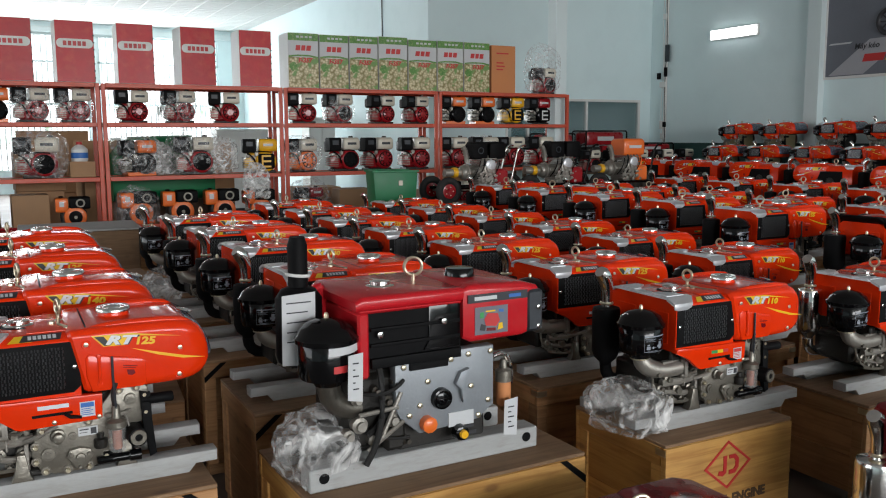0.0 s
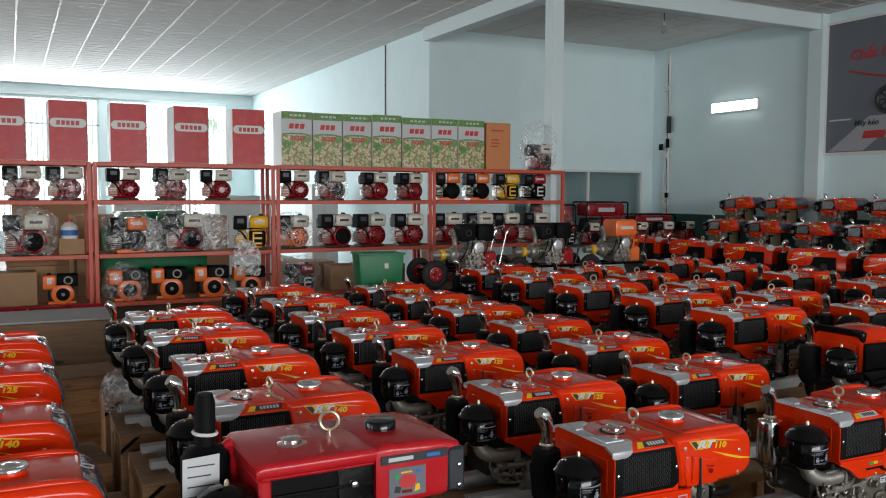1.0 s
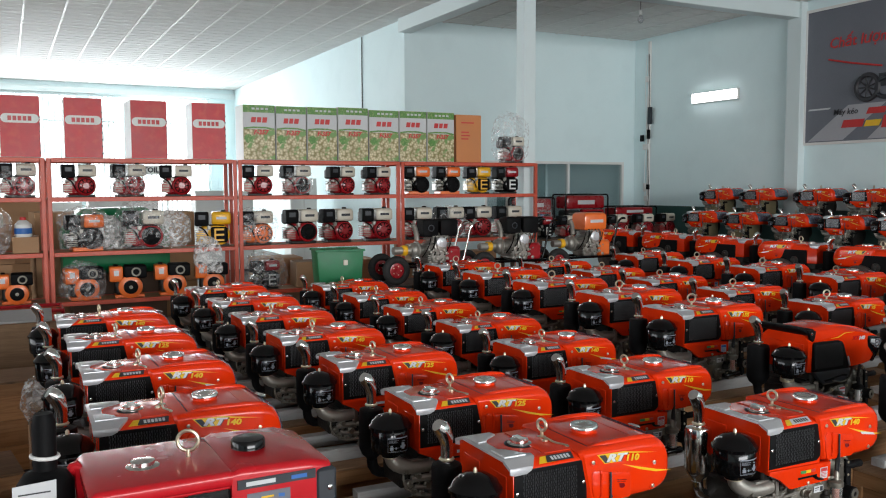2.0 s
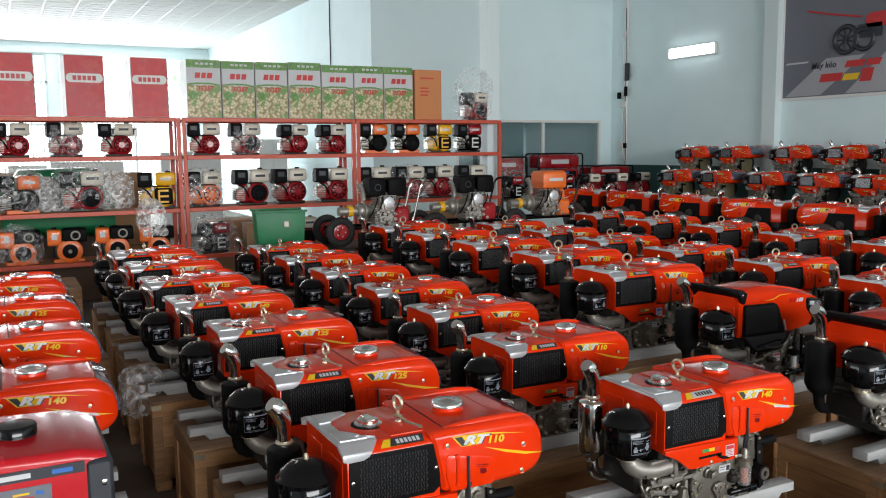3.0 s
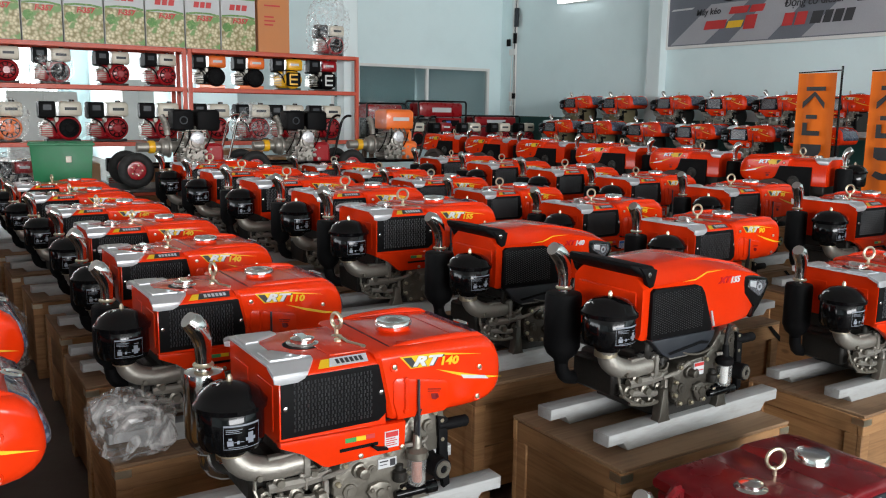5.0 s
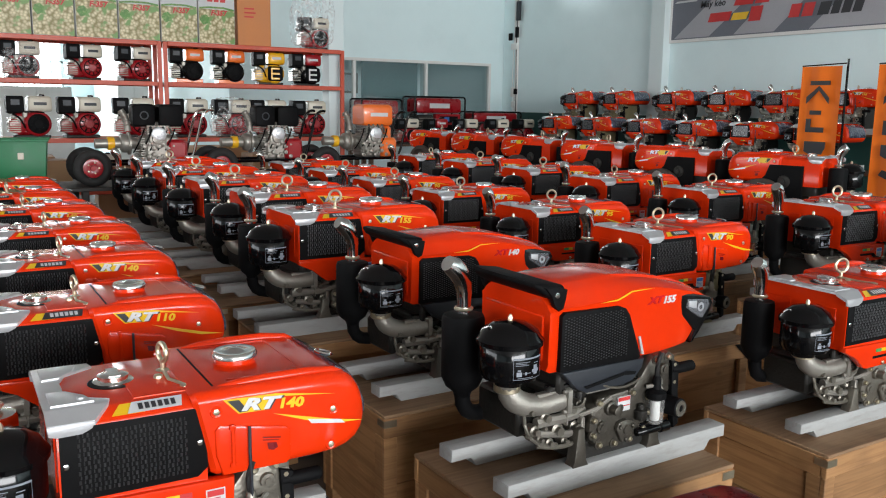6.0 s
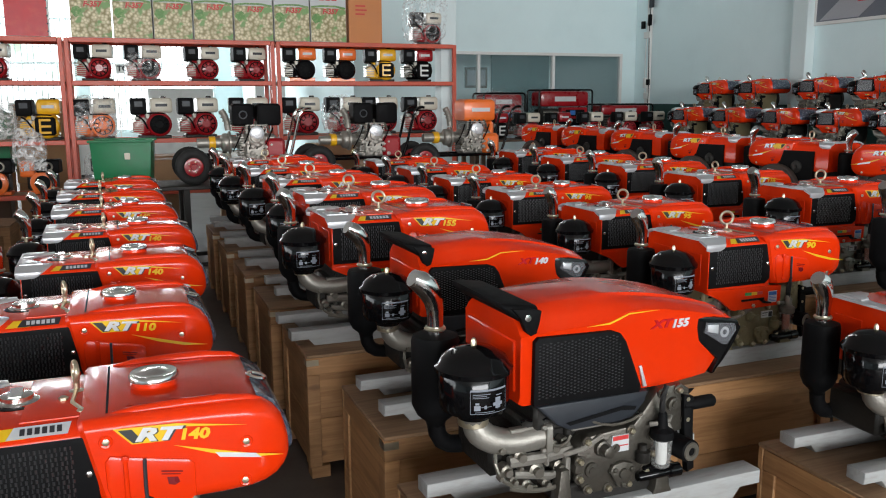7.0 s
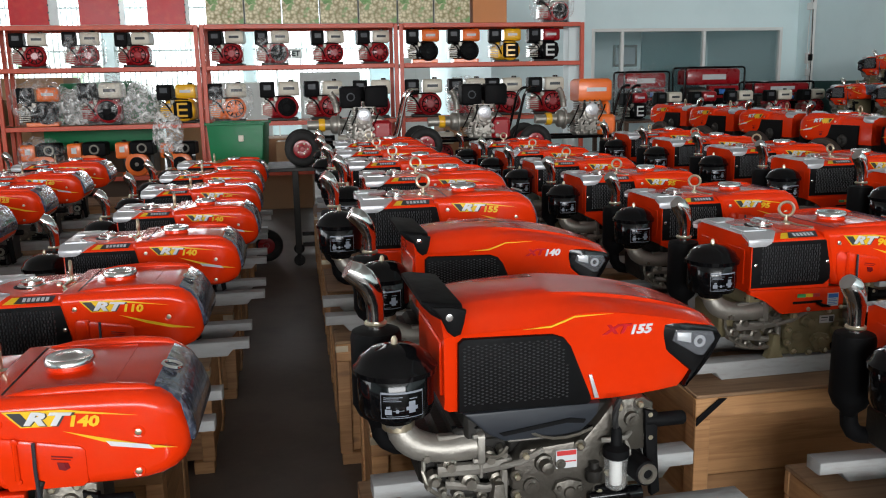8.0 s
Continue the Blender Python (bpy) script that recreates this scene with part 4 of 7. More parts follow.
def rt_engine(number, name="diesel_engine", label="", chrome_muffler=False, castings=(CAST, CAST_DARK), badge=False, group="diesel engines in rows", both=False, skid=True):
    """Horizontal water-cooled diesel engine: orange hopper and tank, silver plate, black screen, side filter and muffler."""
    root = thing(name, label or "glossy orange diesel engine with silver top plate on timber skids", "engine", group)
    W = 0.205
    # hopper with sloping shoulders
    b = B()
    shoulder(b, ((-W, 0.332), (-W, 0.523), (-W + 0.004, 0.529), (-0.165, 0.546), (-0.155, 0.548), (0.155, 0.548), (0.165, 0.546), (W - 0.004, 0.529), (W, 0.523), (W, 0.332)), -0.287, 0.035)
    for yy in (-0.1, 0.1):
        box(b, -0.2895, -0.286, yy - 0.06, yy + 0.06, 0.36, 0.49, 0.0015)
    part("hopper", b, ORANGE, root)
    # lower band on the near side
    b = B()
    prism(b, ((-0.290, 0.347), (0.097, 0.338), (0.094, 0.258), (0.085, 0.252), (-0.150, 0.248), (-0.165, 0.252), (-0.225, 0.300), (-0.290, 0.330)), -W - 0.012, -W + 0.02, 0.005)
    part("side_band", b, ORANGE, root)
    if both:
        b = B()
        prism(b, ((-0.17, 0.16), (0.19, 0.16), (0.185, 0.34), (0.12, 0.40), (0.09, 0.485), (-0.17, 0.485)), W - 0.01, W + 0.018)
        part("fan_opening", b, MATTE, root)
    for x0, x1, mat in ((-0.099, -0.065, GREEN_STICKER if number != "125" else DECAL_WHITE), (-0.065, -0.035, DECAL_YELLOW if number != "125" else DECAL_WHITE), (-0.035, -0.006, RED_INK if number != "125" else DECAL_WHITE)):
        b = B()
        prism(b, ((x0, 0.309), (x1, 0.308), (x1, 0.321), (x0, 0.322)), -W - 0.0135, -W - 0.012)
        part("sticker", b, mat, root)
    b = B()
    box(b, 0.026, 0.072, -W - 0.0135, -W - 0.012, 0.268, 0.318)
    st = part("sticker", b, PAPER, root)
    b = B()
    box(b, 0.029, 0.069, -W - 0.0145, -W - 0.0134, 0.300, 0.315)
    for i in range(4):
        box(b, 0.030, 0.066 - 0.006 * (i % 2), -W - 0.0145, -W - 0.0134, 0.274 + 0.0065 * i, 0.2765 + 0.0065 * i)
    part("printed_bar", b, RED_INK if number in ("140", "110") else BLUE_INK, st)
    b = B()
    box(b, -0.116, 0.004, -W - 0.0145, -W - 0.012, 0.285, 0.294)
    prism(b, ((-0.015, 0.292), (0.0, 0.281), (0.03, 0.274), (0.03, 0.268), (-0.005, 0.272), (-0.022, 0.286)), -W - 0.03, -W - 0.012, 0.002)
    part("lever_slot", b, MATTE, root)
    b = B()
    for xx in (-0.052, 0.083):
        bolt(b, (xx, -W - 0.012, 0.263), (0, -1, 0), 0.008, 0.007)
    part("bolts", b, ZINC, root)
    grille(root, ((-0.283, 0.352), (0.012, 0.352), (0.036, 0.372), (0.036, 0.512), (0.026, 0.521), (-0.283, 0.521)), -0.247, -0.008, 0.368, 0.508, -W - 0.004)
    # top plate: a centre strip and two lobes folded over the shoulders
    b = B()
    slab(b, ((-0.305, -0.165), (-0.172, -0.165), (-0.165, -0.135), (-0.235, -0.088), (-0.252, -0.04), (-0.252, 0.04), (-0.235, 0.088), (-0.165, 0.135), (-0.172, 0.165), (-0.305, 0.165)), 0.547, 0.555, 0.003)
    for s in (-1, 1):
        v = [b.verts.new((x, s * y, z)) for z0 in (0.0, -0.012) for x, y, z in ((-0.305, 0.165, 0.555 + z0), (-0.172, 0.165, 0.555 + z0), (-0.208, W + 0.008, 0.536 + z0), (-0.305, W + 0.008, 0.536 + z0))]
        faces = [b.faces.new([v[i] for i in q]) for q in ((0, 1, 2, 3), (7, 6, 5, 4), (1, 5, 6, 2), (2, 6, 7, 3), (3, 7, 4, 0))]
        bmesh.ops.recalc_face_normals(b, faces=faces)
        prism(b, ((-0.305, 0.533), (-0.208, 0.533), (-0.214, 0.518), (-0.235, 0.508), (-0.285, 0.507), (-0.303, 0.512)), min(s * (W + 0.002), s * (W + 0.0095)), max(s * (W + 0.002), s * (W + 0.0095)), 0.002)
    for s in (-1, 1):
        slab(b, ((-0.29, s * 0.05), (-0.25, s * 0.055), (-0.215, s * 0.10), (-0.20, s * 0.15), (-0.29, s * 0.15)), 0.555, 0.5605, 0.003)
    bolt(b, (-0.225, -0.125, 0.5605), (0, 0, 1), 0.009, 0.004)
    part("top_plate", b, SILVER, root, "satin silver top plate with turned-down edges")
    part("cap_recess", lathe(B(), (-0.135, 0.0, 0.5475), (0, 0, 1), ((0.060, 0), (0.058, 0.002), (0.04, 0.0022)), 22), MATTE, root)
    c = part("radiator_cap", lathe(B(), (-0.135, 0.0, 0.547), (0, 0, 1), ((0.048, 0), (0.048, 0.006), (0.036, 0.009), (0.036, 0.02), (0.028, 0.023), (0.01, 0.025)), 20), CHROME, root, "round chrome radiator cap")
    b = B()
    box(b, -0.15, -0.12, -0.032, 0.032, 0.567, 0.574, 0.002)
    part("cap_lever", b, CHROME, c)
    b = B()
    slab(b, ((-0.115, -0.15), (0.02, -0.15), (0.02, 0.15), (-0.115, 0.15)), 0.547, 0.5515, 0.002)
    part("top_panel", b, ORANGE, root)
    # fuel tank, its back edge raked
    b = B()
    loft(b, ((0.018, -W, W, 0.35, 0.548, 0.018), (0.030, -W - 0.012, W + 0.012, 0.344, 0.556, 0.026), (0.12, -W - 0.014, W + 0.014, 0.342, 0.560, 0.030), (0.22, -W - 0.014, W + 0.014, 0.341, 0.560, 0.032), (0.30, -W - 0.013, W + 0.013, 0.341, 0.559, 0.034), (0.36, -W - 0.011, W + 0.011, 0.343, 0.556, 0.036), (0.395, -W - 0.007, W + 0.007, 0.348, 0.548, 0.040), (0.422, -W + 0.000, W + 0.000, 0.358, 0.530, 0.042), (0.440, -W + 0.010, W - 0.010, 0.372, 0.505, 0.040), (0.451, -W + 0.022, W - 0.022, 0.388, 0.475, 0.034), (0.456, -W + 0.036, W - 0.036, 0.402, 0.450, 0.02)), 6)
    for v in b.verts:
        if v.co.x < 0.05:
            v.co.x += 0.22 * (0.47 - v.co.z)
    for s in (-1, 1):
        tube(b, [(0.07, s * 0.178, 0.552), (0.12, s * 0.180, 0.557), (0.2, s * 0.181, 0.5595), (0.30, s * 0.180, 0.559), (0.365, s * 0.176, 0.553), (0.395, s * 0.168, 0.543)], 0.012, 10, [0.008, 0.0125, 0.014, 0.014, 0.012, 0.006])
    box(b, 0.292, 0.295, -0.15, 0.15, 0.556, 0.5605)
    box(b, 0.10, 0.292, -0.151, -0.148, 0.556, 0.5612)
    box(b, 0.10, 0.292, 0.148, 0.151, 0.556, 0.5612)
    for x, z in ((0.056, 0.508), (0.352, 0.465), (0.346, 0.372)):
        for s in (-1, 1):
            hoop(b, (x, s * (W + 0.0125 if x < 0.3 else W + 0.010), z), (0, 1, 0), 0.0125, 0.003, 14, 5)
    t = part("fuel_tank", b, ORANGE, root, "rounded glossy orange fuel tank")
    b = B()
    box(b, 0.058, 0.063, -W + 0.03, W - 0.03, 0.5545, 0.5585)
    part("seam", b, MATTE, t)
    part("filler_neck", lathe(B(), (0.165, -0.01, 0.557), (0, 0, 1), ((0.060, 0), (0.051, 0.006), (0.049, 0.018)), 24), ORANGE, t)
    part("fuel_cap", lathe(B(), (0.165, -0.01, 0.573), (0, 0, 1), ((0.05, 0), (0.058, 0.002), (0.058, 0.012), (0.053, 0.018), (0.044, 0.0165), (0.02, 0.019), (0.01, 0.024)), 24), CHROME, t, "round silver fuel cap")
    b = B()
    if both:
        box(b, 0.30, 0.32, -0.1, 0.1, 0.335, 0.345)
        part("lamp_bracket", b, MATTE, t)
    else:
        loft(b, ((0.385, -0.178, 0.178, 0.40, 0.557, 0.03), (0.425, -0.178, 0.178, 0.40, 0.535, 0.034), (0.450, -0.174, 0.174, 0.402, 0.498, 0.034), (0.464, -0.165, 0.165, 0.408, 0.462, 0.024), (0.469, -0.15, 0.15, 0.418, 0.442, 0.01)), 5)
        part("headlight", b, WRAPPED, t, "headlight wrapped in clear film")
        b = B()
        hoop(b, (0.405, -0.03, 0.556), (0.3, 0, 1), 0.022, 0.005, 16, 6)
        part("latch", b, CHROME, t)
    b = B()
    for x, z in ((0.056, 0.508), (0.352, 0.465), (0.346, 0.372)):
        for s in (-1, 1):
            yy = s * (W + 0.0125 if x < 0.3 else W + 0.010)
            lathe(b, (x, yy, z), (0, s, 0), ((0.008, -0.004), (0.008, 0.005), (0.005, 0.006)), 6)
    part("tank_bolts", b, ZINC, t)
    b = B()
    prism(b, ((0.068, 0.347), (0.052, 0.40), (0.050, 0.462), (0.062, 0.476), (0.225, 0.445), (0.238, 0.433), (0.238, 0.357), (0.226, 0.347)), -W - 0.0185, -W + 0.05, 0.007)
    tube(b, [(0.092, -W - 0.021, 0.465), (0.0925, -W - 0.021, 0.375)], 0.0055, 8)
    for z in (0.465, 0.372):
        lathe(b, (0.092, -W - 0.018, z), (0, -1, 0), ((0.009, 0), (0.008, 0.006), (0.004, 0.007)), 10)
    part("tank_boss", b, ORANGE, t)
    b = B()
    tube(b, [(0.132, -W - 0.024, 0.462), (0.131, -W - 0.026, 0.40), (0.133, -W - 0.026, 0.34), (0.136, -W - 0.018, 0.28)], 0.0042, 8)
    part("sight_tube", b, GUARD, t)
    for side in ((-1, 1) if both else (-1,)):
        decals(root, number, side * (W + 0.013), side)
    # badge on the sloping shoulder above the screen

    def on_shoulder(bb, x0, x1, u0, u1, off, lean=0.0):
        p = [(x0, u0), (x1, u0), (x1 + lean * 0.5, u1), (x0 + lean, u1)]
        bb.faces.new([bb.verts.new((x, -W + 0.004 + 0.036 * u - 0.42 * off, 0.529 + 0.017 * u + 0.9 * off)) for x, u in p])
        return bb

    part("badge_strip", on_shoulder(B(), -0.172, -0.10, 0.06, 0.94, 0.0015, 0.022), DECAL_YELLOW, root)
    s = part("badge_plate", on_shoulder(B(), -0.138, -0.018, 0.06, 0.94, 0.003, 0.014), PAPER if badge else INK, root)
    b = B()
    for i in range(6):
        on_shoulder(b, -0.112 + 0.0145 * i, -0.102 + 0.0145 * i, 0.25, 0.75, 0.0042)
    part("printed_bar", b, INK if badge else PAPER, s)
    if number in ("155", "95", "90") or both:
        eye_bolt(root, -0.01, 0.02, 0.549, 0.028)
    else:
        eye_bolt(root, -0.01, 0.03, 0.549, 0.023, (1, 0.25, 0))
    b = B()
    tube(b, ((-0.01, 0.03, 0.554), (-0.015, -0.06, 0.553), (0.01, -0.12, 0.5525)), 0.005, 6)
    bolt(b, (0.01, -0.12, 0.548), (0, 0, 1), 0.013, 0.008)
    bolt(b, (-0.035, -0.03, 0.548), (0, 0, 1), 0.011, 0.012)
    part("stay_rod", b, ZINC, root)
    air_filter(root, -0.39, -0.11, 0.322, 0.507, 0.097)
    if both:
        muffler(root, -0.39, 0.12, 0.24, 0.485, 0.066, MATTE)
        b = B()
        lathe(b, (-0.03, W + 0.016, 0.36), (0, 1, 0), ((0.05, 0), (0.046, 0.012), (0.02, 0.02), (0.02, 0.035)), 16)
        part("fan_hub", b, CAST_DARK, root)
    else:
        muffler(root, -0.40, 0.10, 0.26, 0.485, 0.06, CHROME if chrome_muffler else MATTE)
    crankcase(root, *castings)
    if skid:
        skids(root, -0.47, 0.47, (-0.15, 0.15))
    return root


def hood_shell(b, sections):
    """Hood through upright sections (x, half width, bottom, crease, top, raised panel): flat sides, a crease and a crowned top."""
    rings = []
    for x, w, zb, zc, zt, lift in sections:
        h = zt - zc
        half = ((w, zc - 0.006), (w + 0.003, zc), (w - 0.008, zc + 0.10 * h + 0.002), (0.88 * w, zc + 0.42 * h), (0.74 * w, zc + 0.70 * h), (0.62 * w, zc + 0.86 * h - lift * 0.3), (0.585 * w, zc + 0.89 * h + lift * 0.6), (0.3 * w, zt - 0.006 + lift * 0.6), (0.0, zt - 0.002 + lift * 0.6))
        pts = [(x, w - 0.002, zb + 0.02)] + [(x, y, z) for y, z in half] + [(x, -y, z) for y, z in half[-2::-1]] + [(x, -w + 0.002, zb + 0.02), (x, -w + 0.012, zb), (x, w - 0.012, zb)]
        rings.append(ring_of(b, pts))
    bridge(b, rings)
    return b


def xt_engine(number, label):
    """Newer type with a one-piece sloping hood, black collar and textured screen."""
    root = thing("diesel_engine", label, "engine", "diesel engines in rows")
    W = 0.176
    b = B()
    hood_shell(b, ((-0.330, W - 0.004, 0.392, 0.574, 0.630, 0.0), (-0.318, W, 0.386, 0.580, 0.640, 0.0), (-0.2, W + 0.002, 0.386, 0.585, 0.653, 0.0), (-0.11, W + 0.003, 0.386, 0.589, 0.656, 0.002), (-0.06, W + 0.004, 0.386, 0.594, 0.655, 0.005), (-0.035, W + 0.005, 0.386, 0.604, 0.653, 0.007), (-0.01, W + 0.006, 0.386, 0.613, 0.650, 0.008), (0.04, W + 0.006, 0.386, 0.615, 0.645, 0.008), (0.1, W + 0.006, 0.386, 0.610, 0.637, 0.008), (0.16, W + 0.005, 0.389, 0.600, 0.627, 0.008), (0.22, W + 0.002, 0.393, 0.588, 0.614, 0.008), (0.275, W - 0.003, 0.398, 0.576, 0.600, 0.006), (0.315, W - 0.011, 0.43, 0.566, 0.588, 0.005), (0.36, W - 0.026, 0.475, 0.552, 0.571, 0.004), (0.39, W - 0.05, 0.50, 0.540, 0.555, 0.002), (0.398, W - 0.07, 0.51, 0.533, 0.546, 0.0)))
    hood = part("hood", b, ORANGE, root, "sloping glossy orange hood with a crisp crease")
    for s in (-1, 1):
        b = B()
        y = s * (W + 0.0065)
        prism(b, ((-0.14, 0.5845), (-0.07, 0.589), (-0.035, 0.6005), (-0.01, 0.6095), (0.09, 0.6085), (-0.01, 0.6055), (-0.035, 0.5955), (-0.07, 0.5845)), min(y, y + s * 0.003), max(y, y + s * 0.003))
        part("gold_stripe", b, DECAL_YELLOW, hood)
        b = B()
        prism(b, ((0.214, 0.575), (0.29, 0.566), (0.372, 0.547), (0.386, 0.525), (0.362, 0.478), (0.325, 0.430), (0.290, 0.396), (0.287, 0.402), (0.304, 0.440), (0.232, 0.500), (0.222, 0.53)), s * (W - 0.09) if s > 0 else -W - 0.001, W + 0.001 if s > 0 else -W + 0.09, 0.007)
        cl = part("headlight_surround", b, BLACK, hood, "black headlight surround")
        b = B()
        prism(b, ((0.258, 0.552), (0.358, 0.541), (0.366, 0.520), (0.336, 0.480), (0.318, 0.482), (0.250, 0.524)), min(s * (W - 0.003), s * (W + 0.004)), max(s * (W - 0.003), s * (W + 0.004)), 0.003)
        part("headlight", b, LENS, cl, "clear headlight")
        b = B()
        lathe(b, (0.325, s * (W - 0.004), 0.517), (0, s, 0), ((0.017, 0.0), (0.016, 0.0055), (0.008, 0.0055), (0.006, 0.003)), 14)
        prism(b, ((0.262, 0.545), (0.30, 0.542), (0.30, 0.515), (0.262, 0.525)), min(s * W, s * (W + 0.0052)), max(s * W, s * (W + 0.0052)), 0.002)
        part("reflector", b, SILVER, cl)
        b = B()
        prism(b, ((0.044, 0.396), (0.028, 0.456), (0.036, 0.458), (0.056, 0.396)), min(s * (W + 0.004), s * (W + 0.012)), max(s * (W + 0.004), s * (W + 0.012)), 0.002)
        part("catch", b, SILVER, hood)
        lettering("lettering", number, 0.031, DECAL_WHITE, hood, Matrix.Translation((0.160, s * (W + 0.0065), 0.562)) @ (FRONT if s < 0 else BACK) @ Matrix.Diagonal((1.25, 1, 1, 1)), 0.0012, 0.25)
        lettering("lettering", "XT", 0.031, RED, hood, Matrix.Translation((0.098 if s < 0 else 0.23, s * (W + 0.0065), 0.566)) @ (FRONT if s < 0 else BACK) @ Matrix.Diagonal((1.5, 1, 1, 1)), 0.0012, 0.3)
    # thin black visor over the back edge, with drooping ends
    b = B()
    loft(b, ((-0.378, -W + 0.02, W - 0.02, 0.652, 0.664, 0.005), (-0.358, -W - 0.002, W + 0.002, 0.632, 0.664, 0.014), (-0.33, -W - 0.006, W + 0.006, 0.615, 0.660, 0.02), (-0.284, -W - 0.004, W + 0.004, 0.615, 0.654, 0.02)), 4)
    for s in (-1, 1):
        prism(b, ((-0.362, 0.655), (-0.31, 0.652), (-0.276, 0.642), (-0.282, 0.610), (-0.290, 0.584), (-0.306, 0.578), (-0.322, 0.592), (-0.338, 0.628)), min(s * (W - 0.012), s * (W + 0.010)), max(s * (W - 0.012), s * (W + 0.010)), 0.005)
    part("collar", b, MATTE, root, "matte black rear visor")
    b = B()
    box(b, -0.336, -0.328, -W + 0.03, W - 0.03, 0.42, 0.56, 0.004)
    part("rear_panel", b, ORANGE, root)
    b = B()
    for yy in (-W - 0.010, W + 0.010):
        lathe(b, (-0.318, yy, 0.628), (0, yy, 0), ((0.009, -0.004), (0.009, 0.003), (0.004, 0.004)), 10)
    part("visor_screw", b, CHROME, root)
    for s in (-1, 1):
        b = B()
        y = s * (W + 0.016)
        prism(b, ((-0.300, 0.392), (-0.298, 0.562), (-0.286, 0.573), (-0.065, 0.568), (-0.038, 0.558), (-0.020, 0.535), (0.032, 0.405), (0.034, 0.392), (0.026, 0.384)), min(y, y - s * 0.02), max(y, y - s * 0.02), 0.003)
        g = part("grille", b, MATTE, root, "black woven radiator screen")
        b = B()
        for i in range(25):
            for j in range(17):
                xx = -0.284 + 0.0106 * i
                zz = 0.410 + 0.0088 * j + (0.0044 if i % 2 else 0)
                if xx < -0.042 + (0.535 - zz) * 0.3 and zz < 0.556:
                    yy = s * (W + 0.0185)
                    v = [b.verts.new(p) for p in ((xx - 0.0055, yy - s * 0.003, zz), (xx, yy - s * 0.003, zz - 0.0026), (xx + 0.0055, yy - s * 0.003, zz), (xx, yy - s * 0.003, zz + 0.0026), (xx, yy, zz))]
                    for q in ((0, 1, 4), (1, 2, 4), (2, 3, 4), (3, 0, 4)):
                        b.faces.new([v[k] for k in (q if s < 0 else q[::-1])])
        part("mesh", b, FIN, g)
        b = B()
        prism(b, ((-0.290, 0.386), (0.06, 0.384), (0.052, 0.352), (0.012, 0.312), (-0.03, 0.304), (-0.185, 0.305), (-0.225, 0.325)), min(s * (W - 0.03), s * (W + 0.012)), max(s * (W - 0.03), s * (W + 0.012)), 0.008)
        gd = part("side_guard", b, GUARD, root, "dark grey plastic guard")
        b = B()
        prism(b, ((-0.20, 0.330), (-0.02, 0.352), (0.02, 0.345), (0.015, 0.336), (-0.03, 0.341), (-0.19, 0.322)), min(s * (W + 0.008), s * (W + 0.016)), max(s * (W + 0.008), s * (W + 0.016)))
        part("slot", b, MATTE, gd)
    air_filter(root, -0.441, -0.125, 0.378, 0.555, 0.099)
    muffler(root, -0.46, 0.09, 0.30, 0.535, 0.068, MATTE, -0.07, 0.165)
    b = B()
    tube(b, [(-0.441, -0.125, 0.385), (-0.440, -0.12, 0.37), (-0.435, -0.11, 0.345)], 0.036, 12)
    part("intake_neck", b, ALUMINIUM, root)
    crankcase(root, CAST_GREY, CAST_DARK, PAPER, -0.045, 0.035)
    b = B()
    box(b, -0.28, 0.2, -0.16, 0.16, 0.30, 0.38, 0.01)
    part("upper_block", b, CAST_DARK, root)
    skids(root, -0.48, 0.48, (-0.15, 0.15), 0.075, 0.08)
    return root


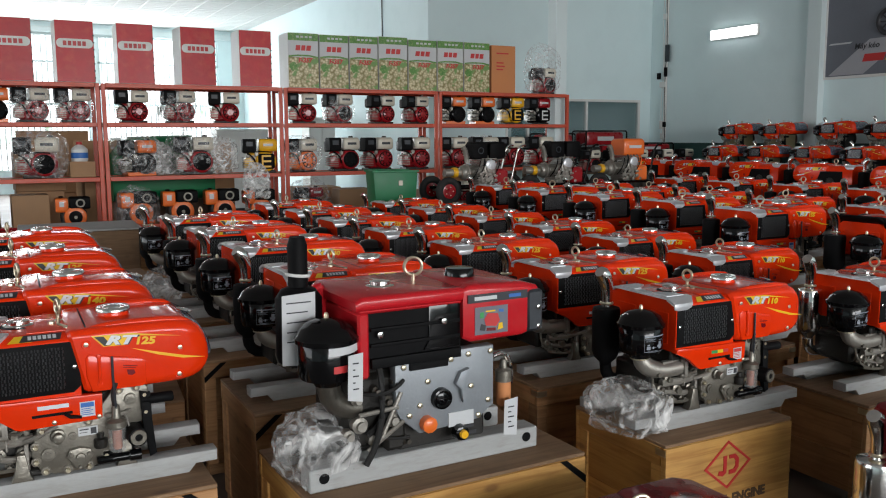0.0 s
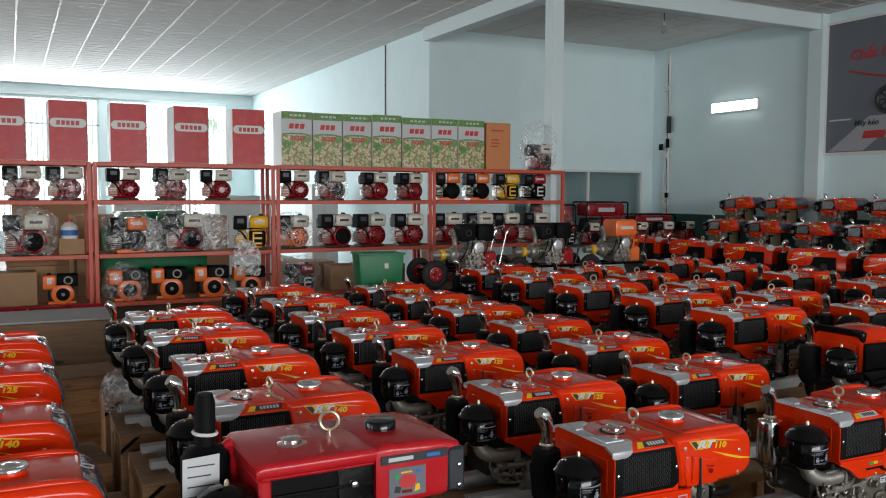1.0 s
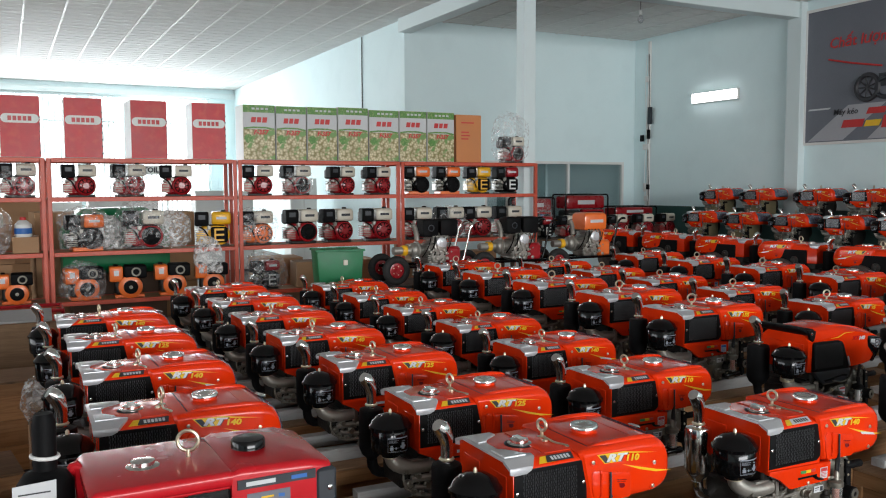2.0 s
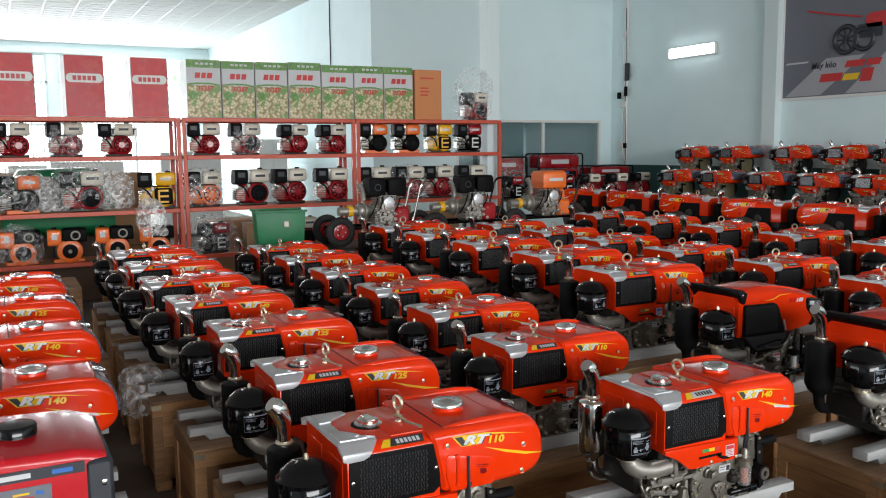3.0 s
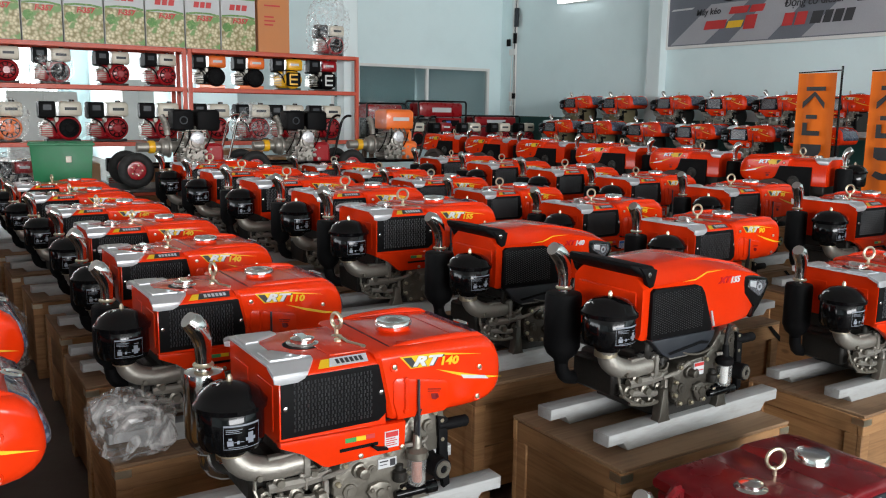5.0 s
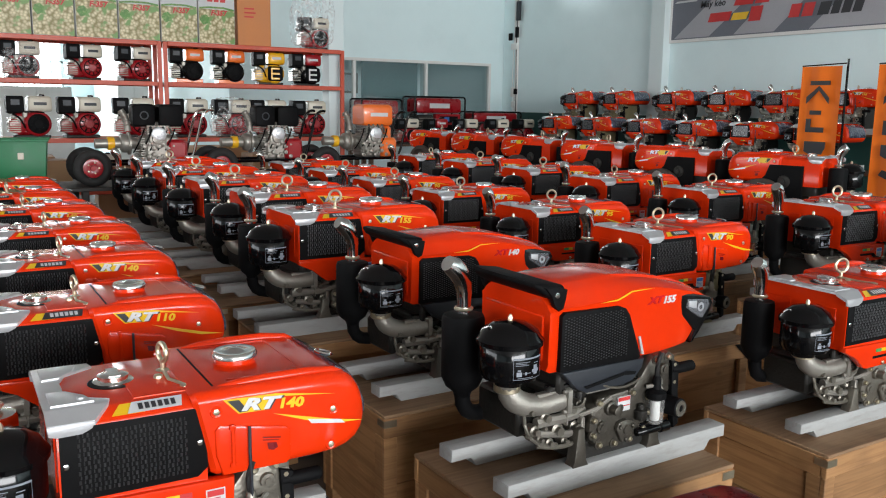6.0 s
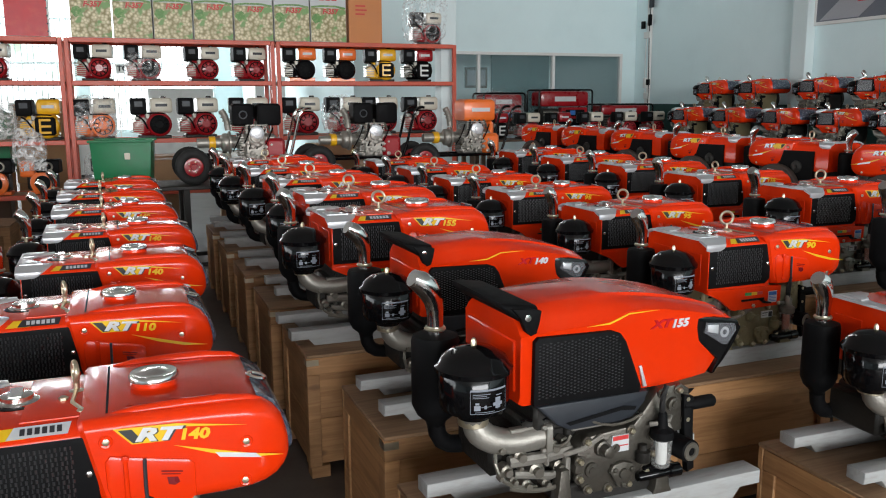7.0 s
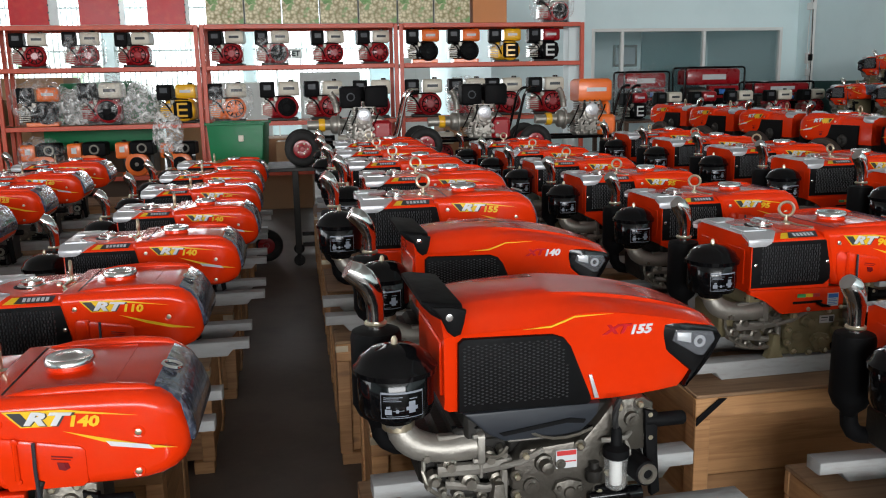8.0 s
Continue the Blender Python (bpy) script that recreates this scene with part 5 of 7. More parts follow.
def square_engine(paint, label, tags=True):
    """Square-shouldered red engine: flat tank, black louvred screen, grey case with levers."""
    root = thing("diesel_engine", label, "engine")
    W = 0.2
    b = B()
    box(b, -0.30, 0.09, -W, W, 0.575, 0.60, 0.008)
    loft(b, ((-0.31, -W - 0.008, W + 0.008, 0.588, 0.618, 0.012), (-0.29, -W - 0.012, W + 0.012, 0.586, 0.634, 0.018), (0.08, -W - 0.012, W + 0.012, 0.586, 0.634, 0.018), (0.10, -W - 0.008, W + 0.008, 0.588, 0.624, 0.012)), 4)
    box(b, -0.30, -0.26, -W, W, 0.36, 0.58, 0.008)
    part("hopper", b, paint, root)
    b = B()
    loft(b, ((0.085, -W - 0.01, W + 0.01, 0.455, 0.628, 0.012), (0.115, -W - 0.015, W + 0.015, 0.438, 0.640, 0.02), (0.33, -W - 0.015, W + 0.015, 0.438, 0.634, 0.025), (0.40, -W - 0.005, W + 0.005, 0.455, 0.615, 0.025)), 4)
    t = part("fuel_tank", b, paint, root)
    part("fuel_cap", lathe(B(), (0.19, 0.0, 0.632), (0, 0, 1), ((0.055, 0), (0.055, 0.03), (0.05, 0.036), (0.02, 0.038)), 20), BLACK if tags else CHROME, t)
    part("radiator_cap", lathe(B(), (-0.14, -0.02, 0.628), (0, 0, 1), ((0.05, 0), (0.05, 0.006), (0.036, 0.01), (0.036, 0.022), (0.01, 0.026)), 18), CHROME, root)
    for x0, x1, y0, y1 in ((-0.27, -0.22, -0.16, -0.03), (-0.15, 0.05, -0.17, -0.09)):
        b = B()
        box(b, x0, x1, y0, y1, 0.6295, 0.6312)
        part("sticker", b, PAPER, root)
    b = B()
    box(b, 0.345, 0.415, -W - 0.019, W + 0.019, 0.450, 0.602, 0.01)
    lamp = part("end_cover", b, GUARD, root, "dark grey end cover")
    b = B()
    for z in (0.47, 0.54):
        bolt(b, (0.39, -W - 0.019, z), (0, -1, 0), 0.009, 0.007)
    part("bolts", b, CHROME, lamp)
    b = B()
    box(b, 0.10, 0.344, -W - 0.019, -W - 0.014, 0.577, 0.606)
    s = part("badge_strip", b, GUARD, root)
    b = B()
    box(b, 0.125, 0.215, -W - 0.0205, -W - 0.0185, 0.585, 0.598)
    part("printed_bar", b, PAPER, s)
    b = B()
    box(b, 0.265, 0.315, -W - 0.0205, -W - 0.0185, 0.585, 0.597)
    part("printed_bar", b, BLUE_INK, s)
    b = B()
    box(b, 0.128, 0.262, -W - 0.0175, -W - 0.0145, 0.463, 0.560)
    s = part("sticker", b, POSTER_GREY, root, "printed picture label")
    for pts, mat in ((((0.205, 0.468), (0.255, 0.462), (0.272, 0.485), (0.262, 0.515), (0.215, 0.52), (0.198, 0.495)), RED_INK), (((0.176, 0.452), (0.20, 0.447), (0.206, 0.47), (0.182, 0.478)), INK), (((0.262, 0.445), (0.288, 0.45), (0.284, 0.475), (0.268, 0.472)), DECAL_YELLOW), (((0.176, 0.50), (0.194, 0.502), (0.196, 0.525), (0.178, 0.525)), GREEN_STICKER), (((0.268, 0.52), (0.29, 0.518), (0.29, 0.53), (0.268, 0.532)), BLUE_INK), (((0.208, 0.446), (0.252, 0.443), (0.252, 0.456), (0.21, 0.458)), DARK_RED), (((0.205, 0.524), (0.25, 0.524), (0.25, 0.530), (0.205, 0.530)), DECAL_YELLOW)):
        part("printed_patch", prism(B(), [(0.195 + 0.85 * (px - 0.233), 0.512 + 0.85 * (pz - 0.49)) for px, pz in pts], -W - 0.019, -W - 0.017), mat, s)
    b = B()
    box(b, -0.26, 0.085, -W + 0.012, -W + 0.03, 0.39, 0.586)
    scr = part("grille", b, MATTE, root, "black louvred screen")
    for z0, z1, y1 in ((0.392, 0.425, 0.006), (0.462, 0.474, 0.0), (0.515, 0.527, 0.0)):
        b = B()
        prism(b, ((-0.255, z0), (0.08, z0), (0.08, z1), (-0.255, z1)), -W - y1, -W + 0.012, 0.003)
        part("louvre", b, MATTE, scr)
    b = B()
    prism(b, ((-0.06, 0.43), (0.08, 0.43), (0.08, 0.582), (-0.04, 0.582), (-0.04, 0.46)), -W + 0.004, -W + 0.012, 0.003)
    part("screen_plate", b, BLACK, scr)
    b = B()
    for x, z in ((-0.225, 0.505), (0.012, 0.525)):
        bolt(b, (x, -W - 0.004, z), (0, -1, 0), 0.012, 0.008)
    part("bolts", b, CHROME, scr)
    b = B()
    box(b, -0.14, 0.21, -0.15, 0.16, 0.07, 0.40, 0.012)
    box(b, -0.34, -0.12, -0.15, 0.12, 0.10, 0.36, 0.02)
    box(b, -0.2, -0.12, -0.18, -0.1, 0.09, 0.3, 0.015)
    part("engine_block", b, CAST_DARK, root)
    b = B()
    prism(b, ((-0.15, 0.355), (0.1, 0.365), (0.1, 0.375), (0.235, 0.375), (0.235, 0.16), (0.17, 0.115), (-0.06, 0.1), (-0.13, 0.16), (-0.15, 0.2)), -0.20, -0.15, 0.006)
    case = part("gear_case", b, BLUE_GREY, root, "light grey gear case")
    part("crank_boss", lathe(B(), (0.02, -0.2, 0.215), (0, -1, 0), ((0.038, 0), (0.036, 0.02), (0.03, 0.022), (0.022, 0.016), (0.01, 0.02)), 18), BLACK, case)
    part("filler_knob", lathe(B(), (-0.035, -0.2, 0.135), (0, -1, 0), ((0.028, 0), (0.028, 0.03), (0.02, 0.036)), 10), ORANGE_PLASTIC, case, "orange oil filler knob")
    part("oil_plug", lathe(B(), (0.09, -0.2, 0.085), (0, -1, 0), ((0.028, 0), (0.026, 0.03), (0.016, 0.034)), 14), BLACK, case)
    part("plug_cap", lathe(B(), (0.09, -0.236, 0.085), (0, -1, 0), ((0.016, 0), (0.014, 0.012)), 12), YELLOW, case)
    b = B()
    box(b, 0.05, 0.15, -0.204, -0.2, 0.105, 0.155)
    s = part("name_plate", b, PAPER, case)
    b = B()
    box(b, 0.06, 0.14, -0.206, -0.2035, 0.11, 0.122)
    box(b, 0.07, 0.13, -0.206, -0.2035, 0.135, 0.144)
    part("printed_bar", b, INK, s)
    b = B()
    box(b, -0.1, 0.05, -0.206, -0.2, 0.325, 0.352, 0.003)
    part("speed_plate", b, MATTE, case)
    b = B()
    prism(b, ((0.07, 0.26), (0.09, 0.3), (0.125, 0.31), (0.105, 0.24), (0.1, 0.19), (0.09, 0.24)), -0.222, -0.2, 0.004)
    part("lever", b, BLUE_GREY, case)
    b = B()
    for x, z in ((-0.12, 0.34), (0.06, 0.345), (0.13, 0.355), (0.22, 0.355), (-0.03, 0.28), (0.21, 0.18), (-0.1, 0.17), (0.17, 0.13), (-0.06, 0.2), (0.14, 0.24)):
        bolt(b, (x, -0.2, z), (0, -1, 0), 0.010, 0.008)
    part("bolts", b, ZINC, case)
    for pts, r in ((arc((-0.15, -0.15, 0.26), (-0.22, -0.19, 0.19), (-0.26, -0.17, 0.16)), 0.012), (arc((-0.22, -0.17, 0.42), (-0.2, -0.23, 0.2), (-0.28, -0.2, 0.07)), 0.011), (arc((-0.3, -0.14, 0.2), (-0.22, -0.2, 0.13), (-0.12, -0.2, 0.14)), 0.006), (arc((-0.27, -0.16, 0.30), (-0.2, -0.24, 0.30), (-0.14, -0.2, 0.34)), 0.007)):
        part("hose", tube(B(), pts, r, 8), RUBBER, root)
    for x, z, r in ((-0.29, 0.2, 0.04), (-0.24, 0.14, 0.03), (-0.17, 0.2, 0.035), (-0.33, 0.17, 0.03), (-0.19, 0.27, 0.025), (-0.12, 0.12, 0.02), (-0.23, 0.31, 0.022), (-0.30, 0.29, 0.03), (-0.16, 0.33, 0.018)):
        part("fitting", lathe(B(), (x, -0.15, z), (0, -1, 0), ((r * 0.7, 0), (r * 0.7, 0.03), (r * 0.4, 0.035), (r * 0.4, 0.05)), 12), ALUMINIUM if r > 0.028 else CAST_GREY, root)
    for x0, z0, x1, z1 in ((-0.27, 0.115, -0.14, 0.20), (-0.22, 0.15, -0.15, 0.30), (-0.30, 0.24, -0.16, 0.25)):
        part("link_rod", tube(B(), [(x0, -0.195, z0), (x1, -0.20, z1)], 0.008, 8), ALUMINIUM, root)
    shift = Matrix.Translation((-0.02, 0, 0.042))
    for ob in [case] + list(case.children):
        ob.data.transform(shift)
    ff = part("fuel_filter", lathe(B(), (0.275, -0.17, 0.27), (0, 0, 1), ((0.03, 0), (0.03, 0.04), (0.015, 0.05), (0.012, 0.08)), 14), CAST, root)
    part("bowl", lathe(B(), (0.275, -0.17, 0.18), (0, 0, 1), ((0.02, 0), (0.027, 0.01), (0.028, 0.09)), 14), ORANGE_CARD, ff, "amber fuel bowl")
    part("fuel_pipe", tube(B(), arc((0.2, -0.15, 0.33), (0.26, -0.2, 0.42), (0.29, -0.17, 0.34)), 0.008, 8), CHROME, root)
    part("fuel_pipe", tube(B(), arc((0.24, -0.15, 0.36), (0.32, -0.17, 0.4), (0.32, -0.15, 0.25)), 0.008, 8), CHROME, root)
    eye_bolt(root, 0.0, 0.0, 0.628, 0.032)
    f = air_filter(root, -0.385, -0.14, 0.36, 0.565, 0.103, False)
    for x0, x1, z0, z1, mat in ((-0.415, -0.30, 0.462, 0.488, PAPER), (-0.40, -0.32, 0.405, 0.428, RED_INK)):
        b = B()
        n = 5
        rr = 0.099
        tp, bt = [], []
        for i in range(n + 1):
            a = math.acos(max(-1, min(1, (x0 + (x1 - x0) * i / n + 0.385) / rr)))
            for lst, zz in ((tp, z1), (bt, z0)):
                lst.append(b.verts.new((-0.385 + rr * math.cos(a), -0.14 - rr * math.sin(a), zz)))
        for i in range(n):
            b.faces.new((bt[i], bt[i + 1], tp[i + 1], tp[i]))
        part("printed_label", b, mat, f)
    b = B()
    tube(b, arc((-0.385, -0.14, 0.365), (-0.385, -0.14, 0.25), (-0.28, -0.13, 0.25)), 0.04, 12)
    part("intake_elbow", b, CAST_GREY, root)
    if tags:
        m = part("muffler", lathe(B(), (-0.405, 0.07, 0.36), (0, 0, 1), ((0.03, 0), (0.075, 0.02), (0.08, 0.04), (0.08, 0.24), (0.06, 0.27), (0.034, 0.28), (0.034, 0.42), (0.026, 0.45)), 20), MATTE, root)
        part("tie", hoop(B(), (-0.405, 0.07, 0.68), (0.1, 0, 1), 0.038, 0.006, 14, 6), WHITE, m)
    else:
        muffler(root, -0.45, 0.09, 0.22, 0.48, 0.075, CHROME, -0.05, 0.17)
    b = B()
    tube(b, arc((-0.37, 0.12, 0.5), (-0.33, 0.1, 0.66), (-0.31, 0.1, 0.62)) + [(-0.30, 0.1, 0.45)], 0.016, 8)
    part("hand_rail", b, paint, root)
    if tags:
        for x0, x1, y, z0, z1 in ((-0.50, -0.385, -0.03, 0.385, 0.635), (-0.365, -0.315, -0.262, 0.31, 0.47), (0.235, 0.29, -0.235, 0.085, 0.225)):
            b = B()
            prism(b, ((x0, z0 + 0.01), (x1, z0), (x1 + 0.004, z1), (x0 + 0.004, z1 - 0.006)), y - 0.001, y + 0.001)
            tg = part("paper_tag", b, PAPER, root, "white paper tag tied on")
            b = B()
            for i in range(5):
                zz = z1 - 0.03 - (z1 - z0) * 0.13 * i
                box(b, x0 + 0.018, x1 - 0.012 - 0.012 * (i % 2), y - 0.0025, y - 0.0012, zz - 0.004, zz)
            part("printed_bar", b, RED_INK if i == 0 else INK, tg)
    for y in (-0.135, 0.135):
        b = B()
        box(b, -0.47, 0.42, y - 0.045, y + 0.045, 0.0, 0.078, 0.005)
        sk = part("skid", b, SKID, root)
        b = B()
        for x in (-0.42, 0.37):
            lathe(b, (x, y - 0.046, 0.045), (0, -1, 0), ((0.018, 0), (0.018, 0.001)), 12)
        part("bolt_hole", b, MATTE, sk)
    return root


def crate(w, d, h, label="brown timber packing crate under an engine", brackets=True, timber=CRATE, plain=False, braces=False):
    """Packing case: plywood lid, top rails, boarded sides and feet."""
    root = thing("wooden_crate", label, "crate", "packing crates in rows")
    b = B()
    box(b, -w / 2, w / 2, -d / 2, d / 2, h - 0.014, h, 0.003)
    part("lid", b, CRATE_TOP, root, "plywood lid")
    for x0, x1, y0, y1 in ((-w / 2, w / 2, -d / 2 + 0.002, -d / 2 + 0.026), (-w / 2, w / 2, d / 2 - 0.026, d / 2 - 0.002), (-w / 2 + 0.002, -w / 2 + 0.026, -d / 2 + 0.027, d / 2 - 0.027), (w / 2 - 0.026, w / 2 - 0.002, -d / 2 + 0.027, d / 2 - 0.027)):
        b = B()
        box(b, x0, x1, y0, y1, h - 0.094, h - 0.015, 0.003)
        part("rail", b, timber, root)
    for sx in (-1, 1):
        for sy in (-1, 1):
            b = B()
            box(b, min(sx * (w / 2 - 0.002), sx * (w / 2 - 0.06)), max(sx * (w / 2 - 0.002), sx * (w / 2 - 0.06)), min(sy * (d / 2 - 0.004), sy * (d / 2 - 0.026)), max(sy * (d / 2 - 0.004), sy * (d / 2 - 0.026)), 0.06, h - 0.095, 0.003)
            box(b, min(sx * (w / 2 - 0.003), sx * (w / 2 - 0.026)), max(sx * (w / 2 - 0.003), sx * (w / 2 - 0.026)), min(sy * (d / 2 - 0.027), sy * (d / 2 - 0.085)), max(sy * (d / 2 - 0.027), sy * (d / 2 - 0.085)), 0.06, h - 0.095, 0.003)
            part("post", b, timber, root)
            b = B()
            box(b, min(sx * (w / 2 - 0.01), sx * (w / 2 - 0.10)), max(sx * (w / 2 - 0.01), sx * (w / 2 - 0.10)), min(sy * (d / 2 - 0.01), sy * (d / 2 - 0.09)), max(sy * (d / 2 - 0.01), sy * (d / 2 - 0.09)), 0.0, 0.058, 0.003)
            part("foot", b, timber, root)
            if braces and sy < 0:
                b = B()
                e = sx * w / 2
                prism(b, ((e, h - 0.115), (e, h - 0.085), (e - sx * 0.085, h - 0.016), (e - sx * 0.115, h - 0.016)), -d / 2 - 0.007, -d / 2 - 0.003)
                part("corner_brace", b, MATTE, root, "black diagonal metal brace")
            elif brackets and sy < 0:
                b = B()
                box(b, min(sx * (w / 2 + 0.001), sx * (w / 2 - 0.055)), max(sx * (w / 2 + 0.001), sx * (w / 2 - 0.055)), min(sy * (d / 2 + 0.0005), sy * (d / 2 - 0.0015)), max(sy * (d / 2 + 0.0005), sy * (d / 2 - 0.0015)), h - 0.05, h - 0.022)
                box(b, min(sx * (w / 2 + 0.001), sx * (w / 2 - 0.0015)), max(sx * (w / 2 + 0.001), sx * (w / 2 - 0.0015)), -d / 2, -d / 2 + 0.055, h - 0.05, h - 0.022)
                part("metal_corner", b, ZINC, root, "thin metal corner strap")
    n = max(2, int(round((h - 0.15) / 0.2)))
    for i in range(n):
        z0 = 0.06 + (h - 0.156) * i / n
        z1 = 0.06 + (h - 0.156) * (i + 1) / n - 0.002
        for y0, y1 in (() if plain else ((-d / 2 + 0.034, -d / 2 + 0.047),)):
            b = B()
            box(b, -w / 2 + 0.03, w / 2 - 0.03, y0, y1, z0, z1, 0.002)
            part("board", b, timber, root)
        for x0, x1 in ((-w / 2 + 0.012, -w / 2 + 0.026), (w / 2 - 0.026, w / 2 - 0.012)):
            b = B()
            box(b, x0, x1, -d / 2 + 0.042, d / 2 - 0.042, z0, z1, 0.002)
            part("board", b, timber, root)
    b = B()
    box(b, -w / 2 + 0.03, w / 2 - 0.03, d / 2 - 0.04, d / 2 - 0.027, 0.06, h - 0.1, 0.002)
    part("back_panel", b, timber, root)
    if plain:
        b = B()
        box(b, -w / 2 + 0.001, w / 2 - 0.001, -d / 2 - 0.004, -d / 2 + 0.0005, 0.03, h - 0.016, 0.001)
        part("front_panel", b, timber, root, "smooth yellowish front board")
    return root


def row_y(k):
    return 2.70 + 0.955 * k


crate_small = crate(0.78, 0.58, 0.515)
crate_col = crate(0.80, 0.58, 0.555)
crate_mid = crate(0.90, 0.60, 0.57)
crate_tall = crate(0.86, 0.60, 0.62, braces=True)
used = {}


def place_crate(master, x, y, turn=0.0):
    m = pose(x, y, 0, 0, 0, turn)
    if master.name in used:
        return copy_thing(master, m)
    used[master.name] = True
    master.matrix_basis = m
    return master


engines = {}


def place_engine(key, x, y, z, turn=0.0, size=1.0):
    number, chrome, castings, badge = key
    m = pose(x, y, z, 0, 0, turn)
    if key not in engines:
        lab = {"110": "glossy orange diesel engine with green sticker on skids", "155": "large orange diesel engine with black screen on skids", "90": "small orange diesel engine with olive castings on skids"}.get(number, "")
        if chrome:
            lab = "orange diesel engine with chrome muffler and white badge"
        e = rt_engine(number, "diesel_engine", lab, chrome, castings, badge)
        e.scale = (size,) * 3
        e.location, e.rotation_euler = (x, y, z), (0, 0, radians(turn))
        engines[key] = e
        return e
    e = copy_thing(engines[key], m)
    e.scale = (size,) * 3
    return e


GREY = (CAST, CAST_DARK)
GREEN_CAST = (OLIVE, OLIVE)
K110, K125, K140, K155, K90, K95 = (("110", False, GREY, False), ("125", False, GREY, False), ("140", False, GREY, False), ("155", False, GREY, False), ("90", False, GREEN_CAST, False), ("95", False, GREY, False))
rnd = random.Random(4)


def jitter(a):
    return rnd.uniform(-a, a)


# column west of the first aisle
for k, key in enumerate((K125, K140, K125, K140)):
    y = row_y(k) + 0.02
    if k:
        place_crate(crate_tall, 0.06, y - 0.02)
    else:
        put(crate(0.86, 0.60, 0.648, braces=True), 0.157, 2.955, 0)
    place_engine(key, 0.08 if k else 0.177, y if k else 2.975, 0.62 if k else 0.648, jitter(1.2), 1.05 if k else 0.95)
# column behind the square red engine
put(crate(1.03, 0.62, 0.62, "yellowish timber crate under the red engine", False, CRATE_LIGHT, True, True), 1.33, row_y(0) - 0.04, 0, 1.0)
for k, key in ((1, K140), (2, K140), (3, K125), (4, K140)):
    y = row_y(k) + 0.03
    place_crate(crate_tall, 1.34, y - 0.02)
    place_engine(key, 1.42 + jitter(0.02), y, 0.62, jitter(1.2))
yan = square_engine(RED, "glossy red square diesel engine with paper tags, on a crate")
put(yan, 1.31, row_y(0) - 0.03, 0.62, 0.5)
# column with the stencilled crate
for k, key in enumerate((K110, K125, K125, K140, K125, K140, K110)):
    y = row_y(k) + (0.0, -0.07, -0.04, -0.05, -0.06, -0.06, -0.06)[k]
    x = (2.70, 2.755, 2.755, 2.70, 2.68, 2.70, 2.69)[k]
    if k:
        place_crate(crate_col, x - 0.08, y - 0.02)
    else:
        stencilled = put(crate(0.72, 0.58, 0.555, "yellowish timber crate with a red diamond stencil", True, CRATE_LIGHT, True), 2.63, y - 0.02, 0)
    place_engine(key, x, y, 0.555, jitter(1.2), 1.0)
# column with the chrome muffler
for k, key in enumerate((("140", True, GREY, True), K110, K140, K140, K140, K140, K110)):
    y = row_y(k) + (0.01, 0.04, 0.02, 0.0, 0.01, 0.0, 0.0)[k]
    x = (4.01, 3.94, 4.01, 4.05, 4.03, 4.01, 4.02)[k]
    place_crate(crate_small, x - 0.09, y - 0.02)
    place_engine(key, x, y, 0.515, jitter(1.2), 1.0)
# column across the aisle
crate_big = crate(0.90, 0.60, 0.60)
for k in range(7):
    place_crate(crate_mid if k < 2 else crate_big, 5.39 if k == 1 else 5.32, row_y(k) - 0.03)
put(xt_engine("155", "orange diesel engine with sloping hood and black collar"), 5.385, row_y(0) - 0.02, 0.57, 1.5)
put(xt_engine("140", "orange diesel engine with sloping hood and headlights"), 5.455, row_y(1) - 0.02, 0.57, 1)
for k in range(2, 7):
    place_engine(K155, (5.35, 5.45, 5.42, 5.40, 5.42)[k - 2], row_y(k) + 0.03, 0.60, jitter(1.0), 1.1)
for k, key in enumerate((K95, K90, K95, K95, K90, K95, K95)):
    x, y = (6.72, 6.635, 6.72, 6.68, 6.67, 6.69, 6.68)[k], row_y(k) - 0.06
    place_crate(crate_tall if k else crate_small, x - 0.10, y - 0.02)
    place_engine(key, x, y, 0.62 if k else 0.515, jitter(1.2), 1.0)
for k, key in enumerate((K110, K95, K95, K110, K95, K95, K110)):
    place_crate(crate_tall, 8.08, row_y(k) - 0.03)
    place_engine(key, 8.18 + jitter(0.02), row_y(k), 0.62, jitter(1.2), 1.08)

# ---- tillers on stands, engines on the stepped racks ----
tiller_crate = crate(0.66, 0.94, 0.82, "dark timber stand under a power tiller")
first = None
for j in range(6):
    y = 4.90 + 1.08 * j
    place_crate(tiller_crate, 9.46, y)
    m = pose(9.42, y, 0.83, 0, 0, 102 + jitter(2.0))
    if first is None:
        first = rt_engine("140", "power_tiller", "orange power tiller engine with a rubber wheel", False, GREY, False, "power tillers in a row", True, False)
        tyre = part("wheel", lathe(B(), (0.13, 0.225, 0.165), (0, 1, 0), ((0.15, 0.0), (0.205, 0.0), (0.212, 0.01), (0.212, 0.05), (0.205, 0.06), (0.168, 0.06), (0.16, 0.05), (0.15, 0.02)), 36), WHEEL_BROWN, first, "dusty brown rubber wheel")
        part("rim", lathe(B(), (0.13, 0.225, 0.165), (0, 1, 0), ((0.152, 0), (0.152, 0.02), (0.13, 0.012), (0.05, 0.012), (0.05, 0.05)), 24), CAST_DARK, tyre)
        first.matrix_basis = m
        first.scale = (1.02,) * 3
        t_first = first
    else:
        e = copy_thing(t_first, m)
        e.scale = (1.02,) * 3


